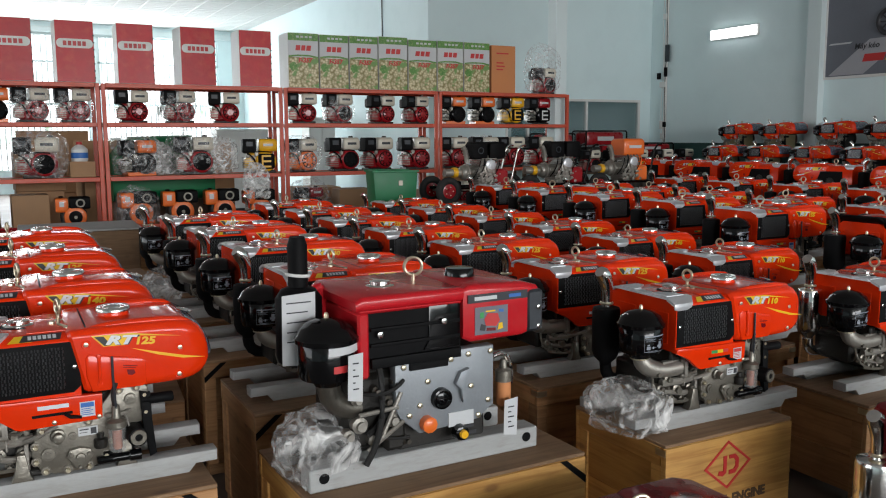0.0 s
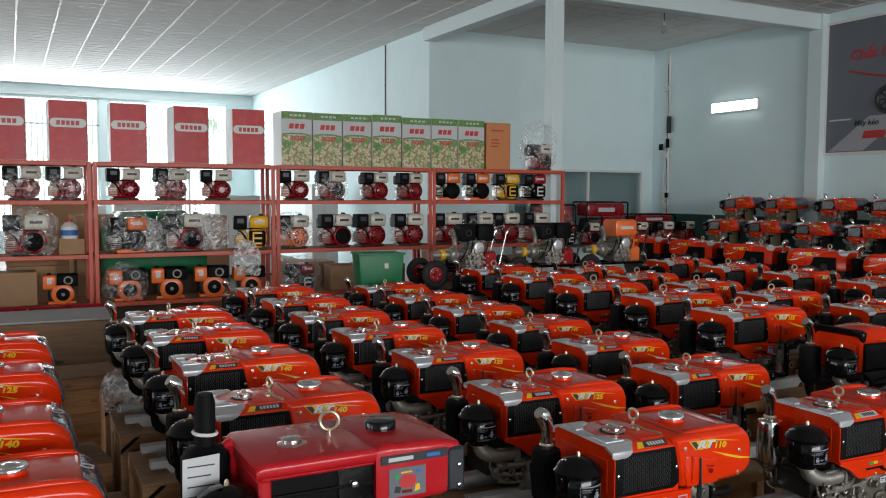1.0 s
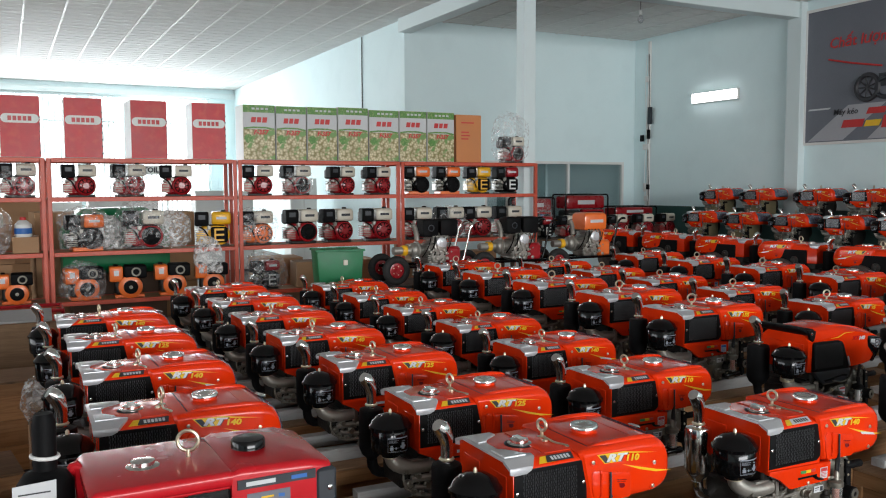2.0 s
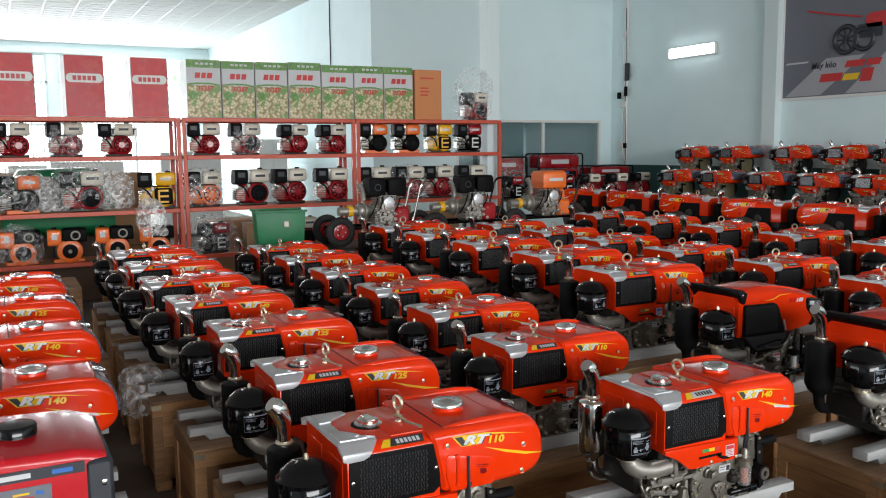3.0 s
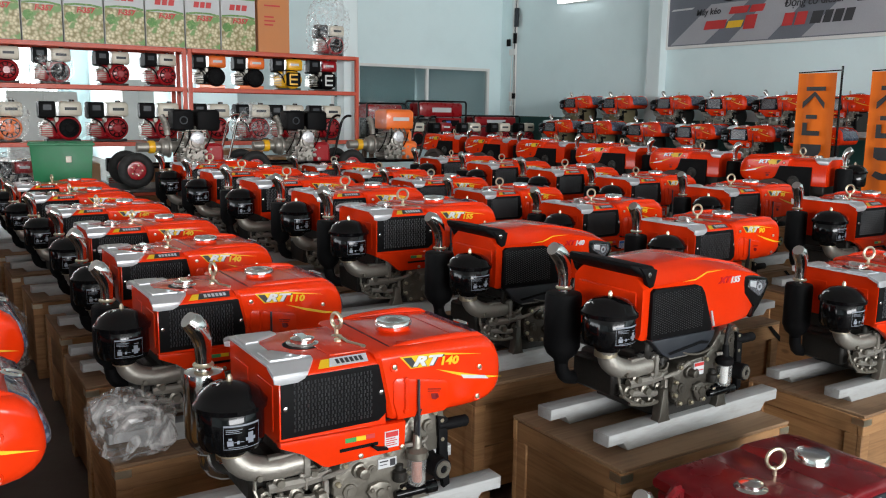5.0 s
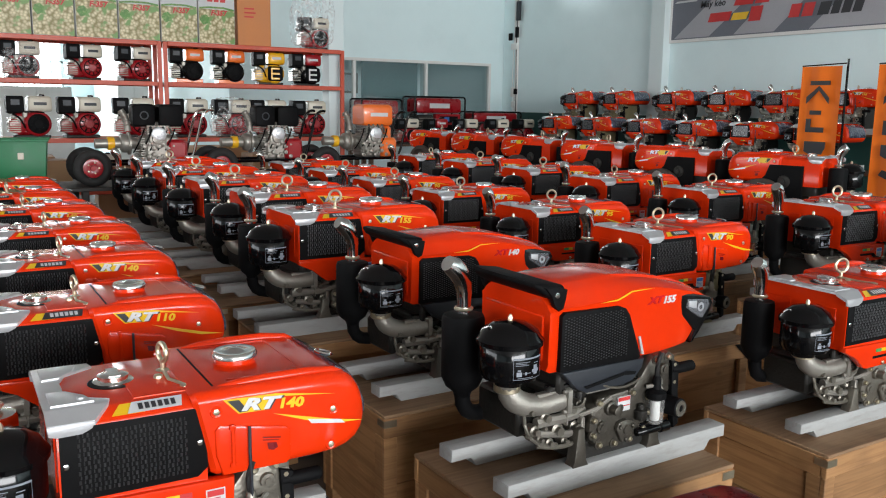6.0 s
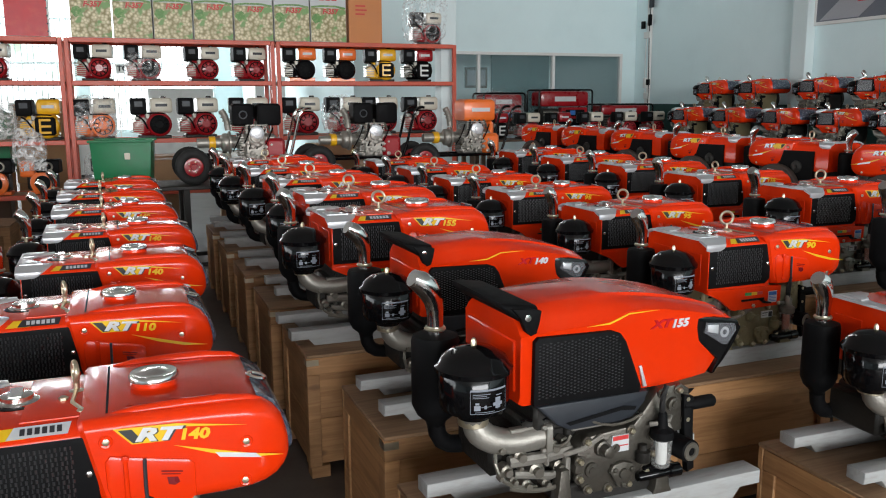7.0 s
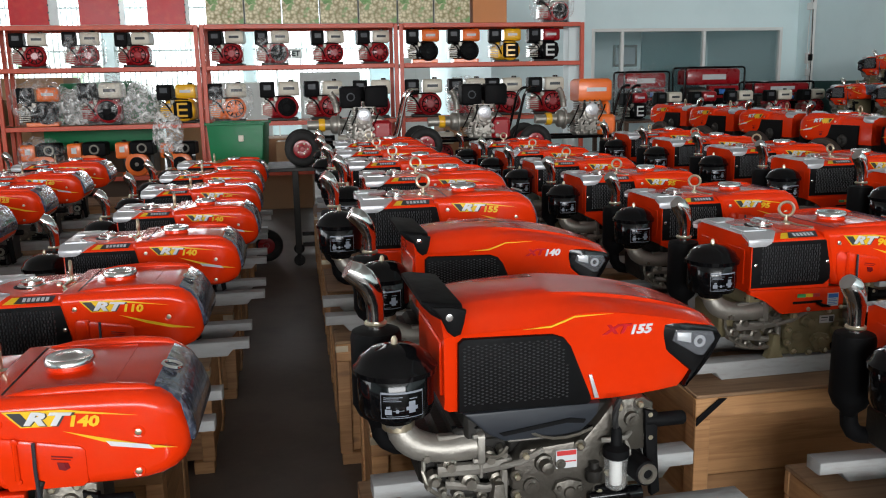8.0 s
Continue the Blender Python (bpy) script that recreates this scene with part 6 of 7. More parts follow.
def bench(x0, x1, y0, y1, h, label, mat=WOOD_DARK):
    root = thing("bench", label, "bench", "", pose((x0 + x1) / 2, (y0 + y1) / 2, 0))
    w, d = (x1 - x0) / 2, (y1 - y0) / 2
    n = max(2, int(2 * w / 0.15)) if w < d else max(2, int(2 * d / 0.15))
    for i in range(n):
        b = B()
        if w < d:
            box(b, -w + 2 * w * i / n, -w + 2 * w * (i + 1) / n - 0.006, -d, d, h - 0.03, h, 0.003)
        else:
            box(b, -w, w, -d + 2 * d * i / n, -d + 2 * d * (i + 1) / n - 0.006, h - 0.03, h, 0.003)
        part("plank", b, mat, root)
    for sx in (-1, 1):
        for sy in (-1, 0, 1):
            b = B()
            box(b, sx * (w - 0.05) - 0.035, sx * (w - 0.05) + 0.035, sy * (d - 0.05) - 0.035, sy * (d - 0.05) + 0.035, 0, h - 0.032, 0.004)
            part("leg", b, mat, root)
    return root


bench(12.98, 13.56, 6.4, 13.1, 1.02, "dark timber bench under a row of engines")
bench(13.64, 14.3, 6.4, 13.4, 1.46, "tall dark timber bench along the wall")
KO = ("110", False, GREEN_CAST, False)
for y, z, x, key in ((12.76, 1.46, 13.95, KO), (11.7, 1.46, 13.95, KO), (10.4, 1.46, 13.95, K110), (9.35, 1.46, 13.95, K110), (8.35, 1.46, 13.95, K110), (7.35, 1.46, 13.95, K110),
                    (12.5, 1.02, 13.25, KO), (11.45, 1.02, 13.25, KO), (10.35, 1.02, 13.25, K110), (9.3, 1.02, 13.25, K110), (8.3, 1.02, 13.25, K110), (7.3, 1.02, 13.25, K110)):
    place_engine(key, x, y, z, -90 + jitter(3))

# dark red engines on the floor in front
low = square_engine(DARK_RED, "dark red square diesel engine standing low on the floor", False)
put(low, 5.12, 1.97, 0.02, 0)
copy_thing(low, pose(1.62, 1.80, 0.0, 0, 0, 2))
copy_thing(low, pose(3.22, 1.75, 0.12, 0, 0, 0))
b = B()
box(b, 2.75, 3.7, 1.5, 2.0, 0.0, 0.12, 0.006)
tagged(part("timber_pallet", b, CRATE), "low brown timber pallet on the floor", "pallet")

# ---- red storage rack ----


def rack(x0, x1):
    """One bay: posts, beams and boards at four heights."""
    root = thing("storage_rack", "red painted steel rack bay full of small engines", "rack", "bays of the red rack", pose(x0, 11.45, 0))
    w = x1 - x0
    for x in (0.0, w - 0.05):
        for y in (0.0, 0.55):
            b = B()
            box(b, x, x + 0.05, y, y + 0.05, 0, 2.46, 0.004)
            part("post", b, SHELF, root)
    for z in (2.46, 1.97, 1.285, 0.66):
        for y in (-0.004, 0.556):
            b = B()
            box(b, 0.052, w - 0.052, y, y + 0.045, z - 0.05, z + 0.004, 0.004)
            part("beam", b, SHELF, root)
        for i in range(3):
            b = B()
            box(b, 0.01, w - 0.01, 0.053 + 0.165 * i, 0.053 + 0.165 * i + 0.158, z - 0.02, z - 0.002)
            part("shelf_board", b, SHELF if z > 2.4 else CARD, root)
    return root


BAYS = ((-1.13, 1.28), (1.30, 3.64), (3.66, 6.07), (6.09, 8.52))
for x0, x1 in BAYS:
    rack(x0, x1)


def small_engine(name, label, tank, body, recoil, square=False, orange_foot=False):
    """Small air-cooled engine: air cleaner and muffler boxes, tank, round recoil housing, base."""
    root = thing(name, label, "engine", "small engines on the rack")
    b = B()
    loft(b, ((-0.02, -0.10, 0.10, 0.275, 0.405, 0.03), (0.0, -0.115, 0.115, 0.265, 0.42, 0.035), (0.18, -0.115, 0.115, 0.265, 0.42, 0.035), (0.2, -0.10, 0.10, 0.275, 0.405, 0.03)), 3)
    t = part("fuel_tank", b, tank, root)
    part("fuel_cap", lathe(B(), (0.12, 0, 0.42), (0, 0, 1), ((0.03, 0), (0.03, 0.015), (0.02, 0.02)), 12), BLACK, t)
    b = B()
    box(b, 0.03, 0.15, -0.1175, -0.115, 0.33, 0.36)
    part("printed_bar", b, PAPER if tank is not BEIGE else GUARD, t)
    b = B()
    loft(b, ((-0.22, -0.12, 0.02, 0.26, 0.41, 0.015), (-0.21, -0.13, 0.03, 0.25, 0.42, 0.02), (-0.07, -0.13, 0.03, 0.25, 0.42, 0.02), (-0.06, -0.12, 0.02, 0.26, 0.41, 0.015)), 2)
    a = part("air_cleaner", b, MATTE, root, "black air cleaner box")
    b = B()
    box(b, -0.18, -0.10, -0.133, -0.129, 0.33, 0.385)
    part("sticker", b, GUARD, a)
    b = B()
    box(b, -0.20, -0.07, 0.04, 0.14, 0.24, 0.38, 0.02)
    part("muffler", b, CAST_DARK, root)
    b = B()
    box(b, -0.14, 0.16, -0.08, 0.13, 0.03, 0.26, 0.03)
    prism(b, ((-0.2, 0.06), (-0.1, 0.04), (0.0, 0.1), (-0.02, 0.25), (-0.12, 0.24), (-0.2, 0.16)), -0.1, 0.08, 0.012)
    part("crankcase", b, body, root)
    cx = 0.06
    h = part("fan_housing", lathe(B(), (cx, -0.07, 0.145), (0, -1, 0), ((0.128, 0), (0.13, 0.02), (0.125, 0.05), (0.112, 0.062), (0.06, 0.065)), 24), body, root)
    if square:
        b = B()
        box(b, cx - 0.1, cx + 0.1, -0.155, -0.13, 0.05, 0.24, 0.02)
        hh = part("recoil_cover", b, MATTE, h)
        for z in (0.08, 0.145, 0.21):
            b = B()
            box(b, cx - 0.055, cx + 0.055, -0.162, -0.154, z - 0.012, z + 0.012, 0.003)
            part("cover_slat", b, body if body is not BLACK else WHITE, hh)
        b = B()
        box(b, cx - 0.06, cx - 0.04, -0.161, -0.153, 0.07, 0.22, 0.003)
        part("cover_rail", b, body if body is not BLACK else WHITE, hh)
    else:
        r = part("recoil_cover", lathe(B(), (cx, -0.13, 0.145), (0, -1, 0), ((0.1, 0), (0.1, 0.012), (0.085, 0.02), (0.045, 0.024), (0.04, 0.03)), 22), recoil, h)
        b = B()
        for rr in (0.092, 0.05):
            hoop(b, (cx, -0.149, 0.145), (0, 1, 0), rr, 0.006, 20, 5)
        for i in range(9):
            a = 2 * math.pi * i / 9
            c, s = math.cos(a), math.sin(a)
            tube(b, [(cx + 0.055 * c, -0.152, 0.145 + 0.055 * s), (cx + 0.088 * c, -0.146, 0.145 + 0.088 * s)], 0.009, 5)
        part("vent_grid", b, MATTE, r)
        part("hub", lathe(B(), (cx, -0.153, 0.145), (0, -1, 0), ((0.028, 0), (0.026, 0.006)), 14), CAST, r)
    b = B()
    box(b, -0.15, 0.18, -0.12 if orange_foot else -0.09, 0.12, 0.0, 0.045 if orange_foot else 0.03, 0.006)
    part("base", b, ORANGE_PLASTIC if orange_foot else CAST_DARK, root)
    b = B()
    lathe(b, (-0.1, -0.09, 0.19), (0, -1, 0), ((0.03, 0), (0.03, 0.03), (0.015, 0.035)), 10)
    lathe(b, (-0.16, -0.08, 0.21), (0, -1, 0), ((0.022, 0), (0.022, 0.04), (0.012, 0.045)), 10)
    box(b, -0.08, -0.03, -0.12, -0.06, 0.2, 0.27, 0.01)
    part("carburettor", b, ALUMINIUM, root)
    b = B()
    for i in range(7):
        box(b, -0.215, -0.10, -0.115, 0.06, 0.06 + 0.022 * i, 0.068 + 0.022 * i)
    part("fin_pack", b, CAST, root)
    b = B()
    tube(b, arc((-0.17, -0.12, 0.24), (-0.10, -0.17, 0.22), (-0.06, -0.12, 0.10)), 0.009, 6)
    tube(b, arc((-0.06, -0.12, 0.26), (0.02, -0.16, 0.27), (0.12, -0.12, 0.255)), 0.008, 6)
    part("hose", b, MATTE, root)
    return root




def diesel_small(name, label):
    """Air-cooled engine: orange tank box, black filter box with a grey mark, round fan housing."""
    root = thing(name, label, "engine", "small engines on the rack")
    b = B()
    loft(b, ((-0.22, -0.13, 0.1, 0.22, 0.40, 0.02), (-0.2, -0.14, 0.11, 0.21, 0.41, 0.03), (-0.08, -0.14, 0.11, 0.21, 0.41, 0.03), (-0.06, -0.13, 0.1, 0.22, 0.40, 0.02)), 3)
    t = part("fuel_tank", b, ORANGE_PLASTIC, root)
    b = B()
    box(b, -0.17, -0.11, -0.1425, -0.14, 0.29, 0.36)
    part("sticker", b, PAPER, t)
    part("fuel_cap", lathe(B(), (-0.14, 0, 0.41), (0, 0, 1), ((0.03, 0), (0.03, 0.02), (0.02, 0.024)), 12), BLACK, t)
    b = B()
    loft(b, ((-0.04, -0.14, 0.08, 0.26, 0.41, 0.02), (-0.02, -0.15, 0.1, 0.25, 0.42, 0.03), (0.21, -0.15, 0.1, 0.25, 0.42, 0.03), (0.23, -0.14, 0.08, 0.26, 0.41, 0.02)), 3)
    f = part("air_cleaner", b, MATTE, root, "black air cleaner box")
    part("cleaner_mark", hoop(B(), (0.1, -0.152, 0.335), (0, 1, 0), 0.05, 0.012, 16, 6), CAST, f)
    b = B()
    box(b, -0.16, 0.18, -0.1, 0.13, 0.04, 0.25, 0.03)
    part("crankcase", b, CAST_DARK, root)
    h = part("fan_housing", lathe(B(), (0.03, -0.09, 0.14), (0, -1, 0), ((0.15, 0), (0.152, 0.02), (0.145, 0.05), (0.12, 0.06), (0.06, 0.062)), 24), ORANGE_PLASTIC, root)
    r = part("recoil_cover", lathe(B(), (0.03, -0.15, 0.14), (0, -1, 0), ((0.09, 0), (0.09, 0.012), (0.07, 0.02), (0.02, 0.022)), 20), MATTE, h)
    part("hub", lathe(B(), (0.03, -0.17, 0.14), (0, -1, 0), ((0.025, 0), (0.022, 0.006)), 12), CAST, r)
    b = B()
    box(b, -0.16, 0.2, -0.12, 0.12, 0.0, 0.04, 0.006)
    part("base", b, ORANGE_PLASTIC, root)
    return root


SE = {}
KINDS = {
    "red": ("red and beige small petrol engine on the rack", BEIGE, ENGINE_RED, ENGINE_RED, False, False),
    "redblack": ("red small petrol engine with black recoil cover", BEIGE, ENGINE_RED, MATTE, False, False),
    "orange": ("small petrol engine with orange tank on the rack", ORANGE_PLASTIC, BLACK, MATTE, False, True),
    "yellow": ("yellow and black small petrol engine on the rack", YELLOW, YELLOW, MATTE, True, False),
    "redsquare": ("small petrol engine with red tank and square cover", ENGINE_RED, BLACK, MATTE, True, False),
    "orangered": ("faded orange small engine inside a clear bag", BEIGE, ORANGE_PLASTIC, ORANGE_PLASTIC, False, False),
    "diesel": ("orange and black air-cooled engine on the low shelf", ORANGE_PLASTIC, ORANGE_PLASTIC, MATTE, False, True),
}


def place_small(kind, x, y, z, size=1.0, turn=0.0):
    m = pose(x, y, z, 0, 0, turn)
    if kind not in SE:
        SE[kind] = diesel_small("small_engine", KINDS[kind][0]) if kind == "diesel" else small_engine("small_engine", *KINDS[kind])
        e = SE[kind]
        e.location, e.rotation_euler = (x, y, z), (0, 0, radians(turn))
    else:
        e = copy_thing(SE[kind], m)
    e.scale = (size,) * 3
    return e


def film_bag(x, y, z, sx, sy, sz, seed, mat=FILM, label="crumpled clear plastic bag", drape=0.25):
    """Loose plastic film: a blob drawn into folds, flat where it lies."""
    b = B()
    bmesh.ops.create_icosphere(b, subdivisions=4, radius=1.0)
    o = Vector((seed * 3.7, seed * 1.3, seed * 2.1))
    for v in b.verts:
        n = v.co.normalized()
        f = 1 + drape * noise.noise(n * 1.7 + o) + drape * 0.7 * (1 - 2 * abs(noise.noise(n * 3.5 + o))) * 0.6 + 0.06 * noise.noise(n * 11 + o)
        q = [math.copysign(abs(k) ** 0.62, k) for k in n]
        taper = 1.0 - 0.35 * max(0.0, q[2]) ** 3
        v.co = Vector((q[0] * sx * f * taper, q[1] * sy * f * taper, max(-0.98, q[2] * f) * sz))
    zmin = min(v.co.z for v in b.verts)
    for v in b.verts:
        v.co.z -= zmin
    ob = part("plastic_bag", b, mat, None, "", 25)
    ob.location = (x, y, z)
    return tagged(ob, label, "plastic bag", "loose plastic film")


UP, MID, LOW = 1.975, 1.29, 0.665
for kind, x, z, s in (("orange", 6.42, UP, 1), ("orange", 6.95, UP, 1), ("yellow", 7.50, UP, 1), ("redsquare", 8.02, UP, 1),
                      ("red", 3.98, UP, 1), ("redblack", 4.52, UP, 1), ("red", 5.20, UP, 0.98), ("red", 5.77, UP, 0.98),
                      ("red", 1.68, UP, 0.98), ("red", 2.27, UP, 1), ("red", 2.88, UP, 0.98), ("orange", 0.07, UP, 0.98), ("red", 0.50, UP, 1), ("red", 0.98, UP, 1), ("red", -0.6, UP, 1),
                      ("orangered", 3.93, MID, 1.12), ("redblack", 4.58, MID, 1.15), ("red", 5.12, MID, 1.15), ("red", 5.75, MID, 1.15),
                      ("red", 6.42, MID, 1.15), ("red", 6.98, MID, 1.15), ("red", 7.48, MID, 1.15), ("red", 8.05, MID, 1.15),
                      ("orange", 1.72, MID, 1.1), ("redblack", 2.45, MID, 1.2), ("yellow", 3.35, MID, 1.12), ("redblack", 0.55, MID, 1.2), ("red", -0.4, MID, 1.1),
                      ("diesel", 1.68, LOW, 1), ("diesel", 2.22, LOW, 1), ("diesel", 2.78, LOW, 1), ("diesel", 3.30, LOW, 0.95), ("redsquare", 4.05, LOW, 0.95), ("diesel", 0.9, LOW, 0.9), ("redblack", 5.3, LOW, 1.0), ("red", 6.6, LOW, 1.0)):
    place_small(kind, x, 11.66, z, s, jitter(8))
for x, z, s in ((4.52, UP, 0.2), (2.27, UP, 0.21), (0.50, UP, 0.22), (0.98, UP, 0.21), (3.93, MID, 0.26), (1.72, MID, 0.28), (2.45, MID, 0.32), (1.68, LOW, 0.24), (4.05, LOW, 0.26), (6.98, MID, 0.25), (0.55, MID, 0.3)):
    film_bag(x, 11.66, z, s * 1.1, 0.2, s * 1.02, x * 7 + z, FILM, "clear plastic bag drawn over a small engine", 0.12)
for x, z, s in ((1.98, MID, 0.2), (2.85, MID, 0.22), (2.1, MID, 0.16)):
    film_bag(x, 11.85, z, s, 0.12, s * 1.1, x * 5, FILM_DENSE)
film_bag(3.22, 11.38, 0.95, 0.16, 0.1, 0.24, 5, FILM_DENSE, "crumpled plastic bag hanging on the rack beam")

for x, z, w, h in ((-0.75, LOW, 0.5, 0.4), (-0.15, LOW, 0.45, 0.34), (0.42, LOW, 0.42, 0.42), (4.75, LOW, 0.5, 0.36), (6.1, LOW, 0.4, 0.3), (-0.95, MID, 0.3, 0.5), (1.05, MID, 0.3, 0.2), (7.5, LOW, 0.6, 0.4)):
    ob = tagged(part("cardboard_box", box(B(), -w / 2, w / 2, -0.2, 0.2, 0, h, 0.006), CARD), "brown cardboard box on the rack shelf", "box", "boxes on the rack")
    ob.matrix_basis = pose(x, 11.74, z, 0, 0, jitter(5))
jug = thing("plastic_jug", "white and blue plastic jug with a red cap", "jug", "", pose(1.02, 11.62, MID + 0.2))
part("body", lathe(B(), (0, 0, 0), (0, 0, 1), ((0.09, 0), (0.1, 0.02), (0.1, 0.15), (0.05, 0.2), (0.03, 0.21)), 16), WHITE, jug)
part("label_band", lathe(B(), (0, 0, 0.04), (0, 0, 1), ((0.1015, 0), (0.1015, 0.07)), 16), BLUE_INK, jug)
part("cap", lathe(B(), (0, 0, 0.21), (0, 0, 1), ((0.035, 0), (0.035, 0.03), (0.03, 0.035)), 12), RED_INK, jug)

# cartons along the top of the rack


def carton(name, x0, x1, h, label, group, style, lean=0.0):
    root = thing(name, label, "carton", group, pose((x0 + x1) / 2, 11.5, 2.466, 0, 0, lean))
    w, d = (x1 - x0) / 2 - 0.008, 0.42
    b = B()
    box(b, -w, w, 0, d, 0, h, 0.006)
    part("body", b, CARTON_WHITE if style != "plain" else ORANGE_CARD, root)
    if style == "red":
        b = B()
        box(b, -w + 0.004, w - 0.004, -0.003, 0.0, 0.006, h - 0.006)
        part("front_print", b, CARTON_RED, root, "scuffed red printed front")
        b = B()
        z = h * 0.63
        pts = [(w * 0.72 + 0.05 * math.cos(radians(q)), z + 0.055 * math.sin(radians(q))) for q in range(-90, 91, 30)]
        pts += [(-px, pz) for px, pz in pts[::-1]]
        prism(b, pts, -0.006, -0.003)
        s = part("logo_patch", b, CARTON_WHITE, root)
        for i in range(5):
            b = B()
            xx = -w * 0.62 + w * 1.24 * i / 5
            box(b, xx + 0.004, xx + w * 0.2, -0.0085, -0.006, z - 0.028, z + 0.028)
            part("logo_bar", b, CARTON_RED, s)
        for i in range(7):
            b = B()
            lathe(b, (w - 0.006, -0.003, 0.06 + h * 0.115 * i), (0, -1, 0), ((0.011, 0), (0.011, 0.002)), 8)
            part("staple_hole", b, INK, root)
    elif style == "green":
        b = B()
        box(b, -w + 0.004, w - 0.004, -0.003, 0.0, 0.006, h * 0.56)
        part("front_print", b, PRODUCE, root, "printed picture of peanuts and leaves")
        b = B()
        box(b, -w + 0.004, w - 0.004, -0.003, 0.0, h * 0.86, h - 0.006)
        part("top_band", b, GREEN_PRINT, root)
        b = B()
        box(b, -w + 0.004, w - 0.004, -0.003, 0.0, h * 0.5605, h * 0.8595)
        part("white_field", b, PAPER, root)
        b = B()
        prism(b, ((-w + 0.01, h * 0.555), (-w * 0.4, h * 0.575), (w * 0.4, h * 0.575), (w - 0.01, h * 0.545), (w - 0.01, h * 0.575), (w * 0.4, h * 0.605), (-w * 0.4, h * 0.605), (-w + 0.01, h * 0.585)), -0.006, -0.0032)
        part("green_swoosh", b, GREEN_PRINT, root)
        for i, (xx, ww) in enumerate(((-0.52, 0.34), (-0.15, 0.30), (0.18, 0.34))):
            b = B()
            x = w * xx
            prism(b, ((x, h * 0.68), (x + w * ww * 0.85, h * 0.68), (x + w * ww, h * 0.775), (x + w * ww * 0.15, h * 0.775)), -0.006, -0.0032)
            part("logo_bar", b, RED_INK, root)
        lettering("lettering", "F-357", 0.085, RED_INK, root, pose(0.02, -0.0055, h * 0.5, 90, 0, 0), 0.001, 0.2)
        b = B()
        slab_pts = [(-w * 0.95, h * 0.38), (-w * 0.75, h * 0.30), (-w * 0.5, h * 0.33), (-w * 0.42, h * 0.42), (-w * 0.6, h * 0.47), (-w * 0.85, h * 0.45)]
        prism(b, slab_pts, -0.0055, -0.0032)
        part("printed_leaf", b, GREEN_PRINT, root)
        for i in range(4):
            b = B()
            xx = -w * 0.45 + w * 0.28 * i
            box(b, xx, xx + w * 0.18, -0.006, -0.0032, h * 0.91, h * 0.945)
            part("printed_sign", b, PAPER, root)
    else:
        b = B()
        for zz, ww in ((0.82, 0.5), (0.62, 0.3), (0.55, 0.34), (0.48, 0.28)):
            box(b, -w * 0.6, -w * 0.6 + 2 * w * ww, -0.003, -0.0005, h * zz, h * zz + 0.02)
        part("printed_bar", b, RED_INK, root)
    return root


for i, (a, c) in enumerate(((-0.62, -0.15), (0.08, 0.56), (0.80, 1.26), (1.51, 1.97), (2.29, 2.76), (3.06, 3.52))):
    carton("red_carton", a, c, 0.75, "tall scuffed red carton on top of the rack", "red cartons on the rack", "red", jitter(3))
EDGES = (3.74, 4.20, 4.65, 5.11, 5.59, 6.08, 6.54, 7.02)
for a, c in zip(EDGES, EDGES[1:]):
    carton("green_carton", a, c, 0.76 + jitter(0.012), "green and white carton printed with peanuts", "green cartons on the rack", "green", jitter(1.2))
carton("cardboard_carton", 7.04, 7.50, 0.73, "plain orange brown cardboard carton on the rack", "", "plain")
place_small("redblack", 8.17, 11.72, 2.47, 1.0)
film_bag(8.17, 11.72, 2.47, 0.29, 0.2, 0.40, 9.0, FILM, "tall clear bag over an engine on the rack", 0.14)

# goods stored behind the rack
for x, y, w, d, h in ((-0.3, 12.9, 0.7, 0.6, 1.75), (0.6, 13.0, 0.6, 0.6, 1.6), (1.5, 13.4, 0.7, 0.7, 1.75), (3.2, 14.5, 0.8, 0.7, 1.7), (2.6, 13.2, 0.5, 0.5, 1.0), (0.9, 14.6, 1.0, 0.8, 1.9), (4.6, 13.0, 0.7, 0.6, 1.0), (5.9, 13.2, 0.8, 0.6, 0.9), (7.2, 13.1, 0.7, 0.6, 1.1)):
    root = thing("stacked_carton", "brown cardboard cartons stacked behind the rack", "carton", "cartons behind the rack", pose(x, y, 0, 0, 0, jitter(6)))
    n = max(2, int(h / 0.45))
    for i in range(n):
        b = B()
        box(b, -w / 2 + jitter(0.02), w / 2 + jitter(0.02), -d / 2, d / 2, h * i / n + 0.002, h * (i + 1) / n - 0.003, 0.006)
        part("carton", b, CARD, root)
for x, y, w, h in ((2.2, 24.5, 0.9, 1.7), (5.6, 21.0, 1.4, 2.0), (3.4, 22.0, 1.6, 1.8), (7.6, 21.0, 0.7, 2.3)):
    root = thing("white_cabinet", "white boxed appliance standing behind the rack", "cabinet", "white boxes behind the rack", pose(x, y, 0))
    b = B()
    box(b, -w / 2, w / 2, -0.3, 0.3, 0.06, h, 0.01)
    part("body", b, CARTON_WHITE, root)
    for s in (-1, 1):
        b = B()
        box(b, min(s * 0.01, s * (w / 2 - 0.02)), max(s * 0.01, s * (w / 2 - 0.02)), -0.312, -0.301, 0.12, h - 0.05, 0.004)
        part("door", b, WHITE, root)
    b = B()
    box(b, -w / 2 + 0.03, w / 2 - 0.03, -0.26, 0.26, 0.0, 0.058)
    part("plinth", b, GUARD, root)
cover = thing("green_cover", "dark green canvas cover over goods behind the rack", "cover")
b = B()
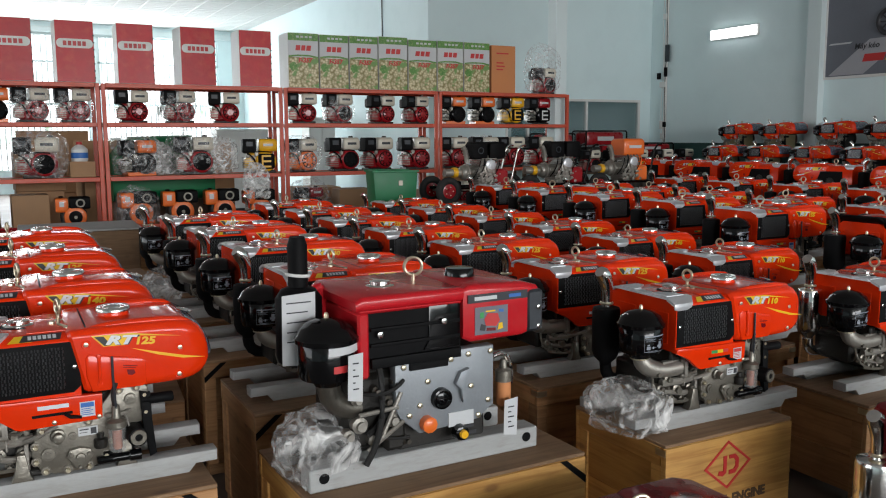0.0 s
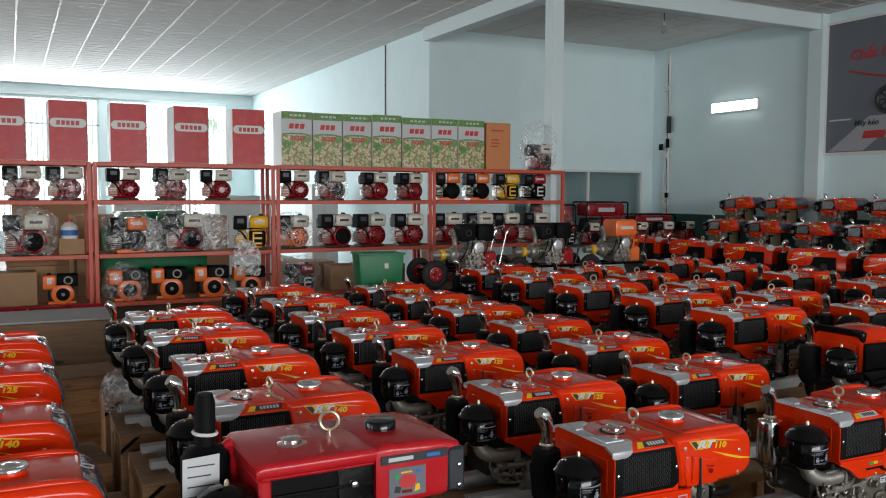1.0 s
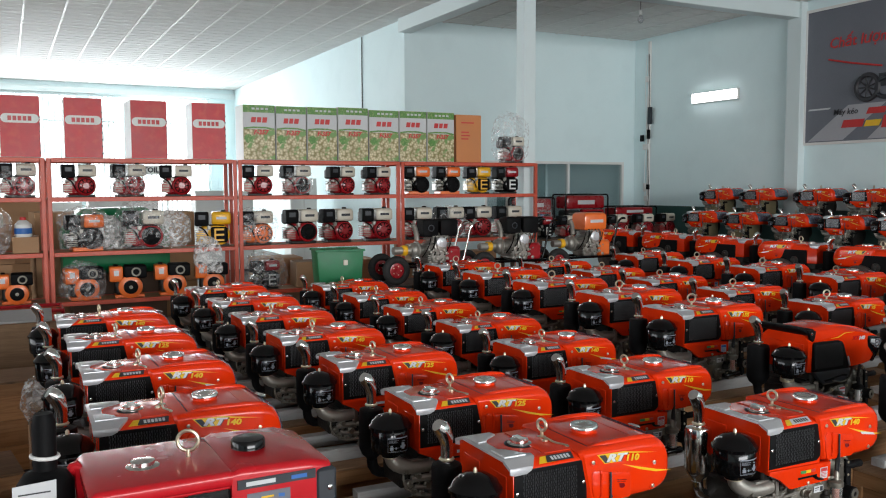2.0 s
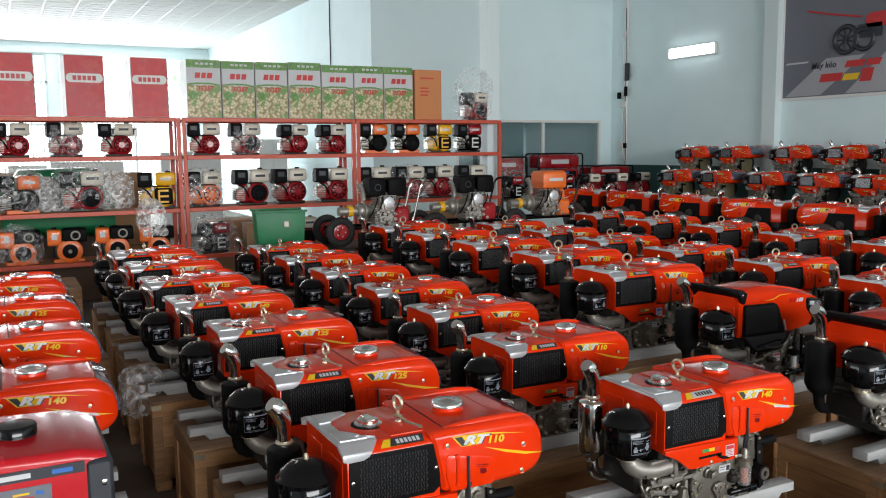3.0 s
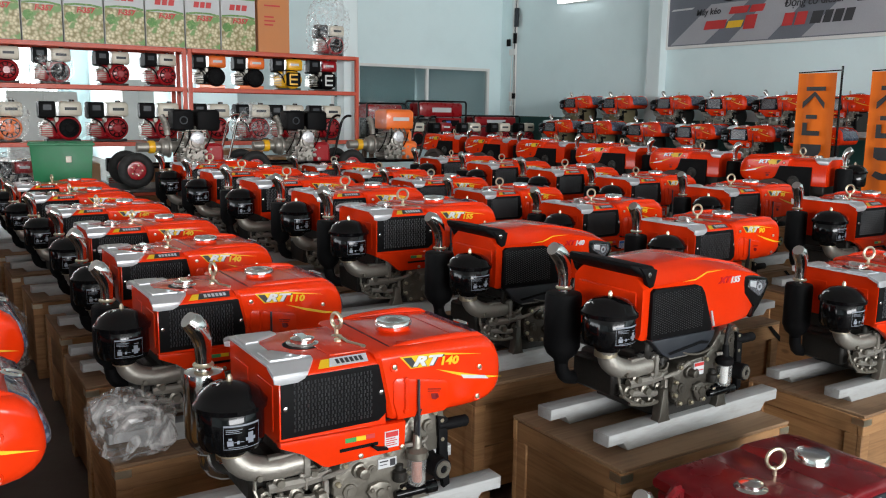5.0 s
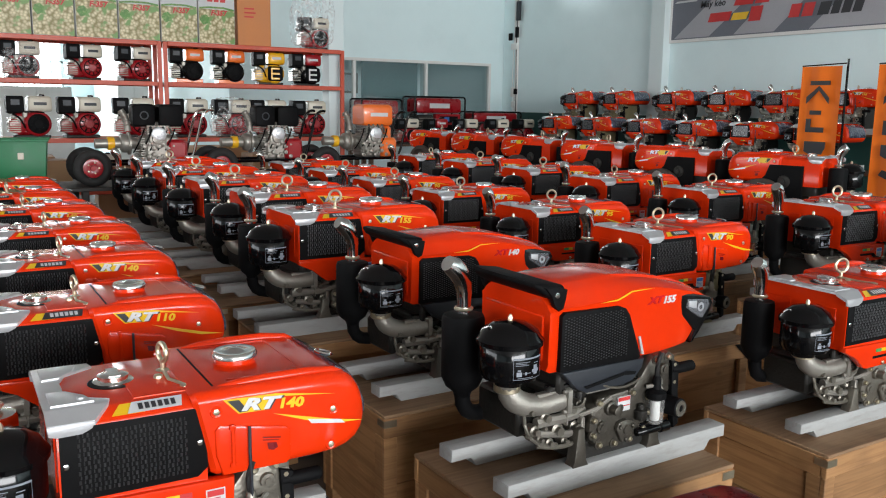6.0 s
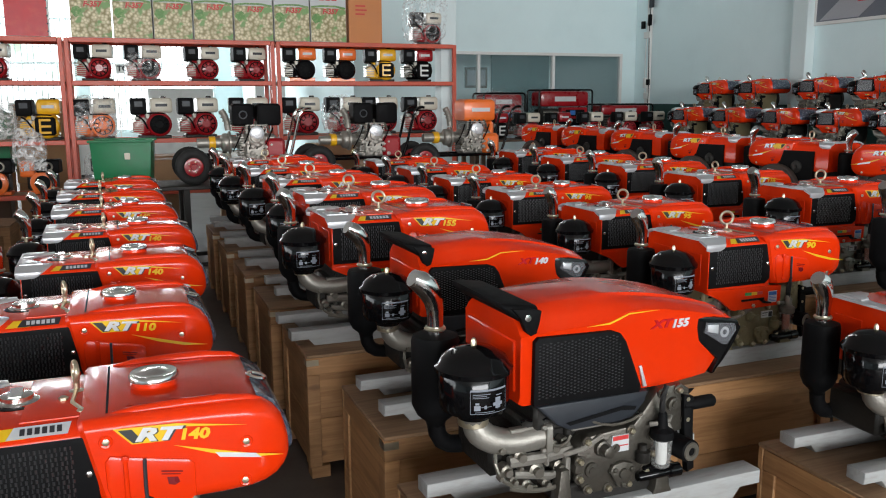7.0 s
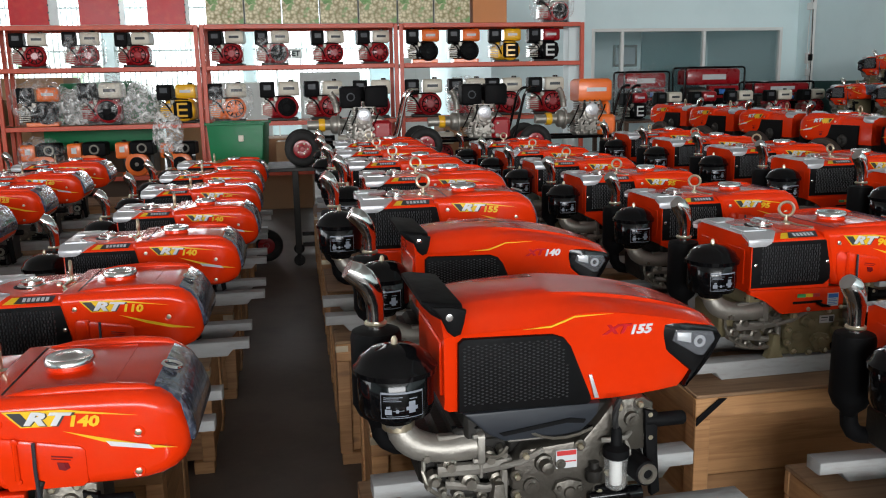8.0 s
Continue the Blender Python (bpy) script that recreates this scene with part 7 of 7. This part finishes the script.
loft(b, ((1.5, 12.45, 13.2, 0.9, 1.5, 0.1), (1.75, 12.4, 13.3, 0.9, 1.80, 0.16), (2.6, 12.4, 13.3, 0.9, 1.82, 0.16), (2.9, 12.45, 13.2, 0.9, 1.6, 0.1)), 4)
part("canvas", b, GREEN, cover)
b = B()
box(b, 1.6, 2.85, 12.5, 13.15, 0.0, 0.9, 0.01)
part("base", b, WOOD_DARK, cover)
sign = thing("toilet_sign", "small white sign board reading toilet", "sign")
b = B()
box(b, 4.28, 5.02, 25.0, 25.02, 2.44, 2.70)
part("board", b, WHITE, sign)
lettering("lettering", "TOILET", 0.2, INK, sign, pose(4.65, 24.997, 2.57, 90, 0, 0), 0.001)
b = B()
for x in (4.30, 4.97):
    box(b, x, x + 0.03, 25.022, 25.05, 0.0, 2.7)
part("stand", b, WHITE, sign)

# ---- wheeled pump sets in front of the rack ----


def pump_set(x, y, z, orange):
    root = thing("pump_set", "wheeled water pump with orange diesel engine" if orange else "wheeled water pump with black and silver petrol engine", "pump", "pump sets before the rack", pose(x, y, z))
    for yy in (-0.22, 0.22):
        w = part("wheel", hoop(B(), (-0.5, yy, 0.17), (0, 1, 0), 0.125, 0.045, 24, 10), RUBBER, root, "black tyre on a red rim")
        part("rim", lathe(B(), (-0.5, yy + 0.03, 0.17), (0, -1, 0), ((0.09, 0), (0.09, 0.05), (0.07, 0.055), (0.03, 0.05), (0.025, 0.075)), 18), ENGINE_RED, w)
        b = B()
        for i in range(5):
            a = 2 * math.pi * i / 5
            bolt(b, (-0.5 + 0.05 * math.cos(a), yy - 0.022, 0.17 + 0.05 * math.sin(a)), (0, -1, 0), 0.009, 0.008)
        part("bolts", b, ZINC, w)
    b = B()
    tube(b, [(-0.5, -0.2, 0.17), (-0.5, 0.2, 0.17)], 0.015, 8)
    part("axle", b, CAST, root)
    for yy in (-0.17, 0.17):
        b = B()
        tube(b, [(-0.55, yy, 0.2), (0.45, yy, 0.2)], 0.017, 8)
        part("frame_tube", b, BLACK, root)
    for yy in (-0.14, 0.14):
        b = B()
        hx = 0.40
        tube(b, [(hx, yy, 0.2), (hx + 0.04, yy, 0.3)] + arc((hx + 0.12, yy, 0.62), (hx + 0.16, yy, 0.72), (hx + 0.24, yy, 0.70)), 0.014, 8)
        part("handle", b, CHROME if not orange and x < 6 else BLACK, root)
    p = part("pump_housing", lathe(B(), (-0.22, 0.0, 0.38), (1, 0, 0), ((0.05, 0), (0.07, 0.008), (0.085, 0.02), (0.09, 0.045), (0.085, 0.07), (0.108, 0.075), (0.108, 0.092), (0.06, 0.097), (0.05, 0.15), (0.08, 0.2)), 20), ALUMINIUM, root, "cast grey pump housing")
    b = B()
    lathe(b, (-0.22, 0, 0.38), (-1, 0, 0), ((0.05, 0), (0.05, 0.07), (0.046, 0.1), (0.046, 0.22)), 16)
    part("inlet_pipe", b, ALUMINIUM, p)
    part("inlet_ring", lathe(B(), (-0.27, 0, 0.38), (-1, 0, 0), ((0.06, 0), (0.063, 0.01), (0.063, 0.05), (0.06, 0.06)), 16), YELLOW, p, "yellow pipe collar")
    b = B()
    tube(b, [(-0.15, -0.05, 0.5), (-0.16, -0.05, 0.58), (-0.18, -0.06, 0.64), (-0.21, -0.06, 0.69)], 0.03, 12)
    for i in range(4):
        hoop(b, (-0.155 - 0.014 * i, -0.055, 0.56 + 0.035 * i), (-0.3, 0, 1), 0.032, 0.006, 12, 5)
    part("outlet_pipe", b, ALUMINIUM, p)
    b = B()
    box(b, -0.02, 0.3, -0.14, 0.16, 0.2, 0.46, 0.03)
    lathe(b, (0.1, -0.14, 0.42), (0, -1, 0), ((0.09, 0), (0.08, 0.04), (0.05, 0.05)), 18)
    part("crankcase", b, ALUMINIUM, root)
    for i in range(5):
        b = B()
        box(b, 0.0, 0.2, -0.16, 0.1, 0.47 + 0.018 * i, 0.478 + 0.018 * i)
        part("cooling_fin", b, ALUMINIUM, root)
    b = B()
    box(b, 0.18, 0.37, -0.19, 0.1, 0.2, 0.42, 0.03)
    part("fan_cover", b, ORANGE_PLASTIC if orange else ENGINE_RED, root)
    b = B()
    lathe(b, (0.09, -0.19, 0.43), (0, -1, 0), ((0.055, 0), (0.05, 0.02), (0.02, 0.025)), 16)
    part("valve_cover", b, ALUMINIUM, root)
    b = B()
    for i in range(14):
        x0 = -0.03 + 0.022 * (i % 7) * 2
        z0 = 0.24 + 0.10 * (i // 7) + 0.02 * (i % 3)
        lathe(b, (x0, -0.14, z0), (0, -1, 0), ((0.024, 0), (0.022, 0.03 + 0.01 * (i % 4)), (0.010, 0.034 + 0.01 * (i % 4)), (0.010, 0.06)), 8)
    part("valve_gear", b, ALUMINIUM, root)
    part("polished_cover", lathe(B(), (0.10, -0.19, 0.47), (0, -1, 0), ((0.072, 0), (0.070, 0.018), (0.052, 0.026), (0.034, 0.026), (0.030, 0.032), (0.012, 0.034)), 8), SILVER, root)
    for i in range(5):
        part("hose", tube(B(), arc((-0.12 + 0.07 * i, -0.12, 0.30), (-0.08 + 0.07 * i, -0.22, 0.40), (-0.02 + 0.07 * i, -0.15, 0.52)), 0.007, 6), BLACK, root)
    b = B()
    for i in range(9):
        box(b, -0.06, -0.02, -0.15, 0.1, 0.25 + 0.022 * i, 0.258 + 0.022 * i)
    part("fin_pack", b, ALUMINIUM, root)
    if orange:
        b = B()
        loft(b, ((-0.02, -0.14, 0.14, 0.56, 0.76, 0.03), (0.01, -0.15, 0.15, 0.55, 0.78, 0.04), (0.30, -0.15, 0.15, 0.55, 0.78, 0.04), (0.33, -0.14, 0.14, 0.56, 0.76, 0.03)), 3)
        t = part("fuel_tank", b, ORANGE_PLASTIC, root, "bright orange fuel tank")
        b = B()
        box(b, 0.06, 0.27, -0.153, -0.15, 0.65, 0.69)
        part("printed_bar", b, PAPER, t)
        b = B()
        box(b, 0.26, 0.34, -0.12, 0.12, 0.24, 0.55, 0.03)
        part("side_cover", b, ORANGE_PLASTIC, root)
    else:
        for x0, x1 in ((-0.12, 0.08), (0.12, 0.34)):
            b = B()
            loft(b, ((x0, -0.15, 0.03, 0.56, 0.73, 0.02), (x0 + 0.02, -0.16, 0.05, 0.54, 0.75, 0.025), (x1 - 0.02, -0.16, 0.05, 0.54, 0.75, 0.025), (x1, -0.15, 0.03, 0.56, 0.73, 0.02)), 3)
            part("air_cleaner" if x0 < 0 else "muffler", b, MATTE, root)
        b = B()
        hoop(b, (-0.02, -0.165, 0.645), (0, 1, 0), 0.035, 0.006, 16, 6)
        part("cleaner_knob", b, GUARD, root)
        b = B()
        box(b, -0.05, 0.25, 0.06, 0.2, 0.6, 0.74, 0.03)
        part("fuel_tank", b, MATTE, root)
    for s in range(4):
        b = B()
        tube(b, [(0.02 + 0.07 * s, -0.15, 0.46 + 0.02 * (s % 2)), (0.03 + 0.06 * s, -0.17, 0.52), (0.05 + 0.05 * s, -0.12, 0.58)], 0.012, 6)
        part("pipe", b, CAST if s % 2 else RUBBER, root)
    return root


cart = thing("steel_stand", "dark olive steel stand on castors carrying the pump sets", "stand")
part("top", box(B(), 4.1, 8.4, 8.72, 9.45, 0.925, 0.96, 0.004), CAST_DARK, cart)
for x in (4.72, 6.2, 7.9):
    for y in (8.78, 9.38):
        part("leg", box(B(), x - 0.03, x + 0.03, y - 0.03, y + 0.03, 0.13, 0.924, 0.004), CAST_DARK, cart)
        b = B()
        lathe(b, (x, y - 0.015, 0.055), (0, 1, 0), ((0.02, 0), (0.055, 0.004), (0.055, 0.026), (0.02, 0.03)), 16)
        box(b, x - 0.02, x + 0.02, y - 0.022, y + 0.022, 0.06, 0.128, 0.003)
        part("castor", b, RUBBER, cart)
for y in (8.78, 9.38):
    part("rail", box(B(), 4.76, 7.86, y - 0.02, y + 0.02, 0.19, 0.23, 0.003), CAST_DARK, cart)
spare = thing("spare_wheel", "black rubber wheel with red rim on the floor", "wheel", "", pose(4.40, 9.05, 0.165))
tyre = part("tyre", hoop(B(), (0, 0, 0), (0, 1, 0), 0.12, 0.045, 24, 10), RUBBER, spare)
part("rim", lathe(B(), (0, 0.03, 0), (0, -1, 0), ((0.085, 0), (0.085, 0.05), (0.07, 0.055), (0.03, 0.05), (0.025, 0.07)), 18), ENGINE_RED, spare)
film_bag(4.05, 9.3, 0.0, 0.22, 0.22, 0.22, 31.0, FILM_DENSE, "crumpled plastic film under the stand")
pump_set(5.30, 9.02, 0.96, False)
pump_set(6.50, 9.08, 0.96, False)
pump_set(7.62, 9.1, 0.96, True)
gb = thing("green_box", "dark green metal tool box with a hasp", "box", "", pose(4.2, 9.12, 0.96, 0, 0, -8))
b = B()
prism(b, ((-0.27, 0.42), (-0.24, 0.0), (0.24, 0.0), (0.27, 0.42)), -0.18, 0.18, 0.01)
part("body", b, GREEN, gb)
b = B()
hoop(b, (0, -0.0, 0.42), (0, 0, 1), 0.2, 0.004, 4, 4)
box(b, -0.285, 0.285, -0.195, -0.175, 0.405, 0.43, 0.004)
box(b, -0.285, 0.285, 0.175, 0.195, 0.405, 0.43, 0.004)
part("rim", b, GREEN, gb)
b = B()
box(b, 0.03, 0.08, -0.2, -0.185, 0.25, 0.31, 0.005)
part("hasp", b, BEIGE, gb)

# generators by the office window


def generator(x, y, z, w, h, label):
    root = thing("generator", label, "generator", "generators by the window", pose(x, y, z))
    d = 0.5
    for yy in (-d / 2, d / 2):
        b = B()
        pts = [(-w / 2, yy, 0.02), (-w / 2, yy, h - 0.06)] + arc((-w / 2, yy, h - 0.06), (-w / 2, yy, h), (-w / 2 + 0.06, yy, h), 4) + arc((w / 2 - 0.06, yy, h), (w / 2, yy, h), (w / 2, yy, h - 0.06), 4) + [(w / 2, yy, 0.02)]
        tube(b, pts, 0.018, 8)
        part("frame_hoop", b, BLACK, root)
    for xx in (-w / 2, w / 2):
        b = B()
        tube(b, [(xx, -d / 2, 0.06), (xx, d / 2, 0.06)], 0.016, 8)
        part("cross_tube", b, BLACK, root)
    b = B()
    loft(b, ((-w * 0.44, -0.2, 0.2, h * 0.62, h * 0.93, 0.03), (-w * 0.4, -0.22, 0.22, h * 0.6, h * 0.97, 0.04), (w * 0.4, -0.22, 0.22, h * 0.6, h * 0.97, 0.04), (w * 0.44, -0.2, 0.2, h * 0.62, h * 0.93, 0.03)), 3)
    part("fuel_tank", b, ENGINE_RED, root, "glossy red fuel tank")
    b = B()
    box(b, -w * 0.08, w * 0.42, -0.24, -0.1, h * 0.3, h * 0.58, 0.015)
    pnl = part("control_panel", b, ENGINE_RED, root)
    b = B()
    box(b, w * 0.0, w * 0.36, -0.246, -0.24, h * 0.36, h * 0.52, 0.004)
    part("panel_face", b, MATTE, pnl)
    b = B()
    box(b, w * 0.08, w * 0.18, -0.256, -0.246, h * 0.39, h * 0.5, 0.004)
    part("socket", b, BLUE_INK, pnl)
    b = B()
    box(b, -w * 0.42, -w * 0.1, -0.2, 0.18, 0.06, h * 0.55, 0.03)
    part("engine_block", b, CAST_DARK, root)
    b = B()
    for i in range(6):
        box(b, -w * 0.40, -w * 0.12, -0.212, -0.2, h * 0.10 + h * 0.07 * i, h * 0.13 + h * 0.07 * i)
    part("fin_pack", b, CAST, root)
    b = B()
    box(b, -w * 0.2, w * 0.2, -0.226, -0.22, h * 0.72, h * 0.84, 0.002)
    part("sticker", b, PAPER, root)
    part("recoil_cover", lathe(B(), (-w * 0.25, -0.2, h * 0.3), (0, -1, 0), ((0.12, 0), (0.12, 0.03), (0.09, 0.045)), 18), ENGINE_RED, root)
    b = B()
    lathe(b, (w * 0.0, 0.0, h * 0.26), (1, 0, 0), ((0.14, 0), (0.15, 0.02), (0.15, w * 0.34), (0.12, w * 0.37)), 18)
    part("alternator", b, MATTE, root)
    return root


bench(10.2, 14.3, 14.9, 15.8, 1.12, "low dark bench with generators on it")
generator(10.95, 15.3, 1.12, 0.85, 0.72, "red generator wrapped in clear plastic")
generator(12.25, 15.3, 1.12, 1.15, 0.78, "red generator in a black tube frame")
generator(13.55, 15.2, 1.12, 1.2, 0.50, "low red generator in a black tube frame")
film_bag(10.95, 15.3, 1.12, 0.47, 0.3, 0.39, 3.3, FILM, "clear plastic wrapped round a generator", 0.08)
bench(9.9, 13.6, 13.45, 14.1, 1.06, "low dark bench with small engines on it")
for i, (kind, x) in enumerate((("redsquare", 10.15), ("redblack", 10.75), ("redsquare", 11.35), ("red", 12.0), ("red", 12.7), ("red", 13.3))):
    place_small(kind, x, 13.75, 1.06, 1.05, jitter(10))

# banner stands
for y in (7.03, 6.05):
    root = thing("banner_stand", "narrow orange banner with black marks on a pole", "banner", "banner stands", pose(12.72, y, 0, 0, 0, -90))
    b = B()
    n = 8
    vs = [[b.verts.new((-0.27 + 0.54 * i / n, 0.02 * math.sin(i * 1.3) + dy, z)) for i in range(n + 1)] for dy, z in ((0, 0.75), (0, 2.27))]
    ws = [[b.verts.new((-0.27 + 0.54 * i / n, 0.02 * math.sin(i * 1.3) + 0.004, z)) for i in range(n + 1)] for z in (0.75, 2.27)]
    for i in range(n):
        b.faces.new((vs[0][i], vs[0][i + 1], vs[1][i + 1], vs[1][i]))
        b.faces.new((ws[0][i + 1], ws[0][i], ws[1][i], ws[1][i + 1]))
    part("cloth", b, BANNER, root)
    part("pole", tube(B(), [(0.31, 0.03, 0.03), (0.31, 0.03, 2.35)], 0.014, 8), BLACK, root)
    part("arm", tube(B(), [(-0.28, 0.015, 2.28), (0.31, 0.03, 2.30)], 0.008, 6), BLACK, root)
    b = B()
    box(b, 0.1, 0.5, -0.15, 0.2, 0, 0.03, 0.006)
    part("foot", b, BLACK, root)
    for z, pts in ((2.05, ((-0.12, 0.0), (0.14, 0.0), (0.14, 0.05), (-0.12, 0.05))), (1.93, ((-0.16, -0.1), (0.0, 0.06), (0.14, -0.1), (0.14, -0.03), (0.0, 0.11), (-0.16, -0.02))), (1.70, ((-0.1, 0.0), (0.05, 0.0), (0.05, 0.05), (-0.1, 0.05))), (1.55, ((-0.14, -0.06), (0.1, -0.06), (0.1, 0.0), (-0.08, 0.0), (-0.08, 0.1), (-0.14, 0.1))), (1.33, ((-0.14, -0.07), (-0.08, -0.1), (0.1, -0.1), (0.14, -0.02), (0.14, 0.05), (-0.14, 0.05))), (1.1, ((-0.14, -0.06), (-0.05, -0.1), (0.05, -0.1), (0.14, -0.06), (0.1, 0.0), (0.0, -0.03), (-0.1, 0.0)))):
        b = B()
        prism(b, [(px, z + pz) for px, pz in pts], -0.032, -0.022)
        part("printed_mark", b, INK, root)

# stencil on the front crate of its column
b = B()
for k in range(4):
    a0, a1 = radians(90 * k), radians(90 * k + 90)
    ring = [(q * 1.28 * math.cos(a), q * math.sin(a)) for a, q in ((a0, 0.104), (a1, 0.104), (a1, 0.092), (a0, 0.092))]
    prism(b, [(-0.02 + px, 0.415 + pz) for px, pz in ring], -0.2975, -0.2935)
part("stencil_diamond", b, RED_INK, stencilled)
for pts in (((-0.075, 0.378), (-0.05, 0.370), (-0.028, 0.382), (-0.026, 0.455), (-0.045, 0.455), (-0.045, 0.392), (-0.068, 0.395)), ((-0.012, 0.372), (0.022, 0.374), (0.042, 0.396), (0.042, 0.434), (0.022, 0.455), (-0.012, 0.455), (-0.012, 0.440), (0.014, 0.438), (0.024, 0.425), (0.024, 0.404), (0.014, 0.391), (-0.012, 0.390))):
    b = B()
    prism(b, pts, -0.2975, -0.2935)
    part("stencil_mark", b, RED_INK, stencilled)
lettering("lettering", "DIESEL ENGINE", 0.055, WOOD_DARK, stencilled, pose(0.02, -0.2955, 0.262, 90, 0, 0), 0.001)

# loose film, cartons and timber between the columns
film_bag(2.27, 2.62, 0.555, 0.13, 0.16, 0.10, 1.0, FILM_DENSE)
film_bag(0.92, 2.62, 0.62, 0.12, 0.14, 0.11, 2.0, FILM_DENSE)
film_bag(3.56, 3.55, 0.515, 0.13, 0.17, 0.10, 3.0, FILM_DENSE)
for i, (x, y, z, s) in enumerate(((1.85, 3.85, 0.0, 0.15), (2.22, 5.55, 0.40, 0.17), (3.30, 6.4, 0.0, 0.28), (3.30, 7.3, 0.0, 0.26), (1.0, 6.0, 0.6, 0.15))):
    film_bag(x, y, z, s * 0.75, s, s * 0.9, 11.0 + i, FILM_DENSE)
for x, y, w, d, h, turn in ((0.75, 6.9, 0.6, 0.5, 0.72, 4), (-0.3, 7.6, 0.8, 0.6, 0.85, 6), (1.75, 7.95, 0.62, 0.7, 0.92, 0), (0.66, 5.6, 0.36, 0.5, 0.45, 8), (0.68, 4.7, 0.34, 0.5, 0.4, -5), (1.95, 3.4, 0.34, 0.5, 0.42, 0), (2.0, 7.0, 0.3, 0.5, 0.5, 3), (1.6, 9.4, 0.9, 0.6, 0.7, 2), (2.8, 9.5, 0.8, 0.6, 0.62, -4)):
    c = crate(w, d, h, "plain brown timber crate between the rows", False)
    c.matrix_basis = pose(x, y, 0, 0, 0, turn)
for x, y, z, turn in ((2.05, 2.5, 0.0, 10), (0.68, 3.6, 0.0, 80), (3.3, 3.0, 0.0, 85)):
    b = B()
    box(b, -0.35, 0.35, -0.04, 0.04, 0, 0.07, 0.006)
    ob = tagged(part("timber_offcut", b, SKID), "whitewashed timber offcut lying on the floor", "timber", "timber offcuts")
    ob.matrix_basis = pose(x, y, z, 0, 0, turn)
trolley = thing("red_trolley", "red tubular trolley frame near the rack", "trolley")
for yy in (9.9, 10.4):
    part("side_tube", tube(B(), [(-0.4, yy, 0.0), (-0.4, yy, 0.78), (1.35, yy, 0.78), (1.45, yy, 0.0)], 0.022, 8), ENGINE_RED, trolley)
for xx in (-0.4, 0.5, 1.35):
    part("cross_tube", tube(B(), [(xx, 9.9, 0.77), (xx, 10.4, 0.77)], 0.018, 8), ENGINE_RED, trolley)
big = thing("large_carton", "large tan packing carton standing beside the engines", "carton", "", pose(0.72, 8.1, 0, 0, 0, -2))
part("body", box(B(), -0.52, 0.42, -0.35, 0.35, 0.03, 0.98, 0.01), CRATE_TOP, big)
part("lid", box(B(), -0.54, 0.44, -0.37, 0.37, 0.981, 1.0, 0.004), SKID, big, "pale lid edge")
part("pallet", box(B(), -0.5, 0.4, -0.33, 0.33, 0.0, 0.029, 0.004), CRATE, big)
b = B()
for z0, w in ((0.62, 0.22), (0.54, 0.3), (0.46, 0.18)):
    box(b, -0.2, -0.2 + w, -0.353, -0.35, z0, z0 + 0.03)
part("printed_bar", b, WOOD_DARK, big)
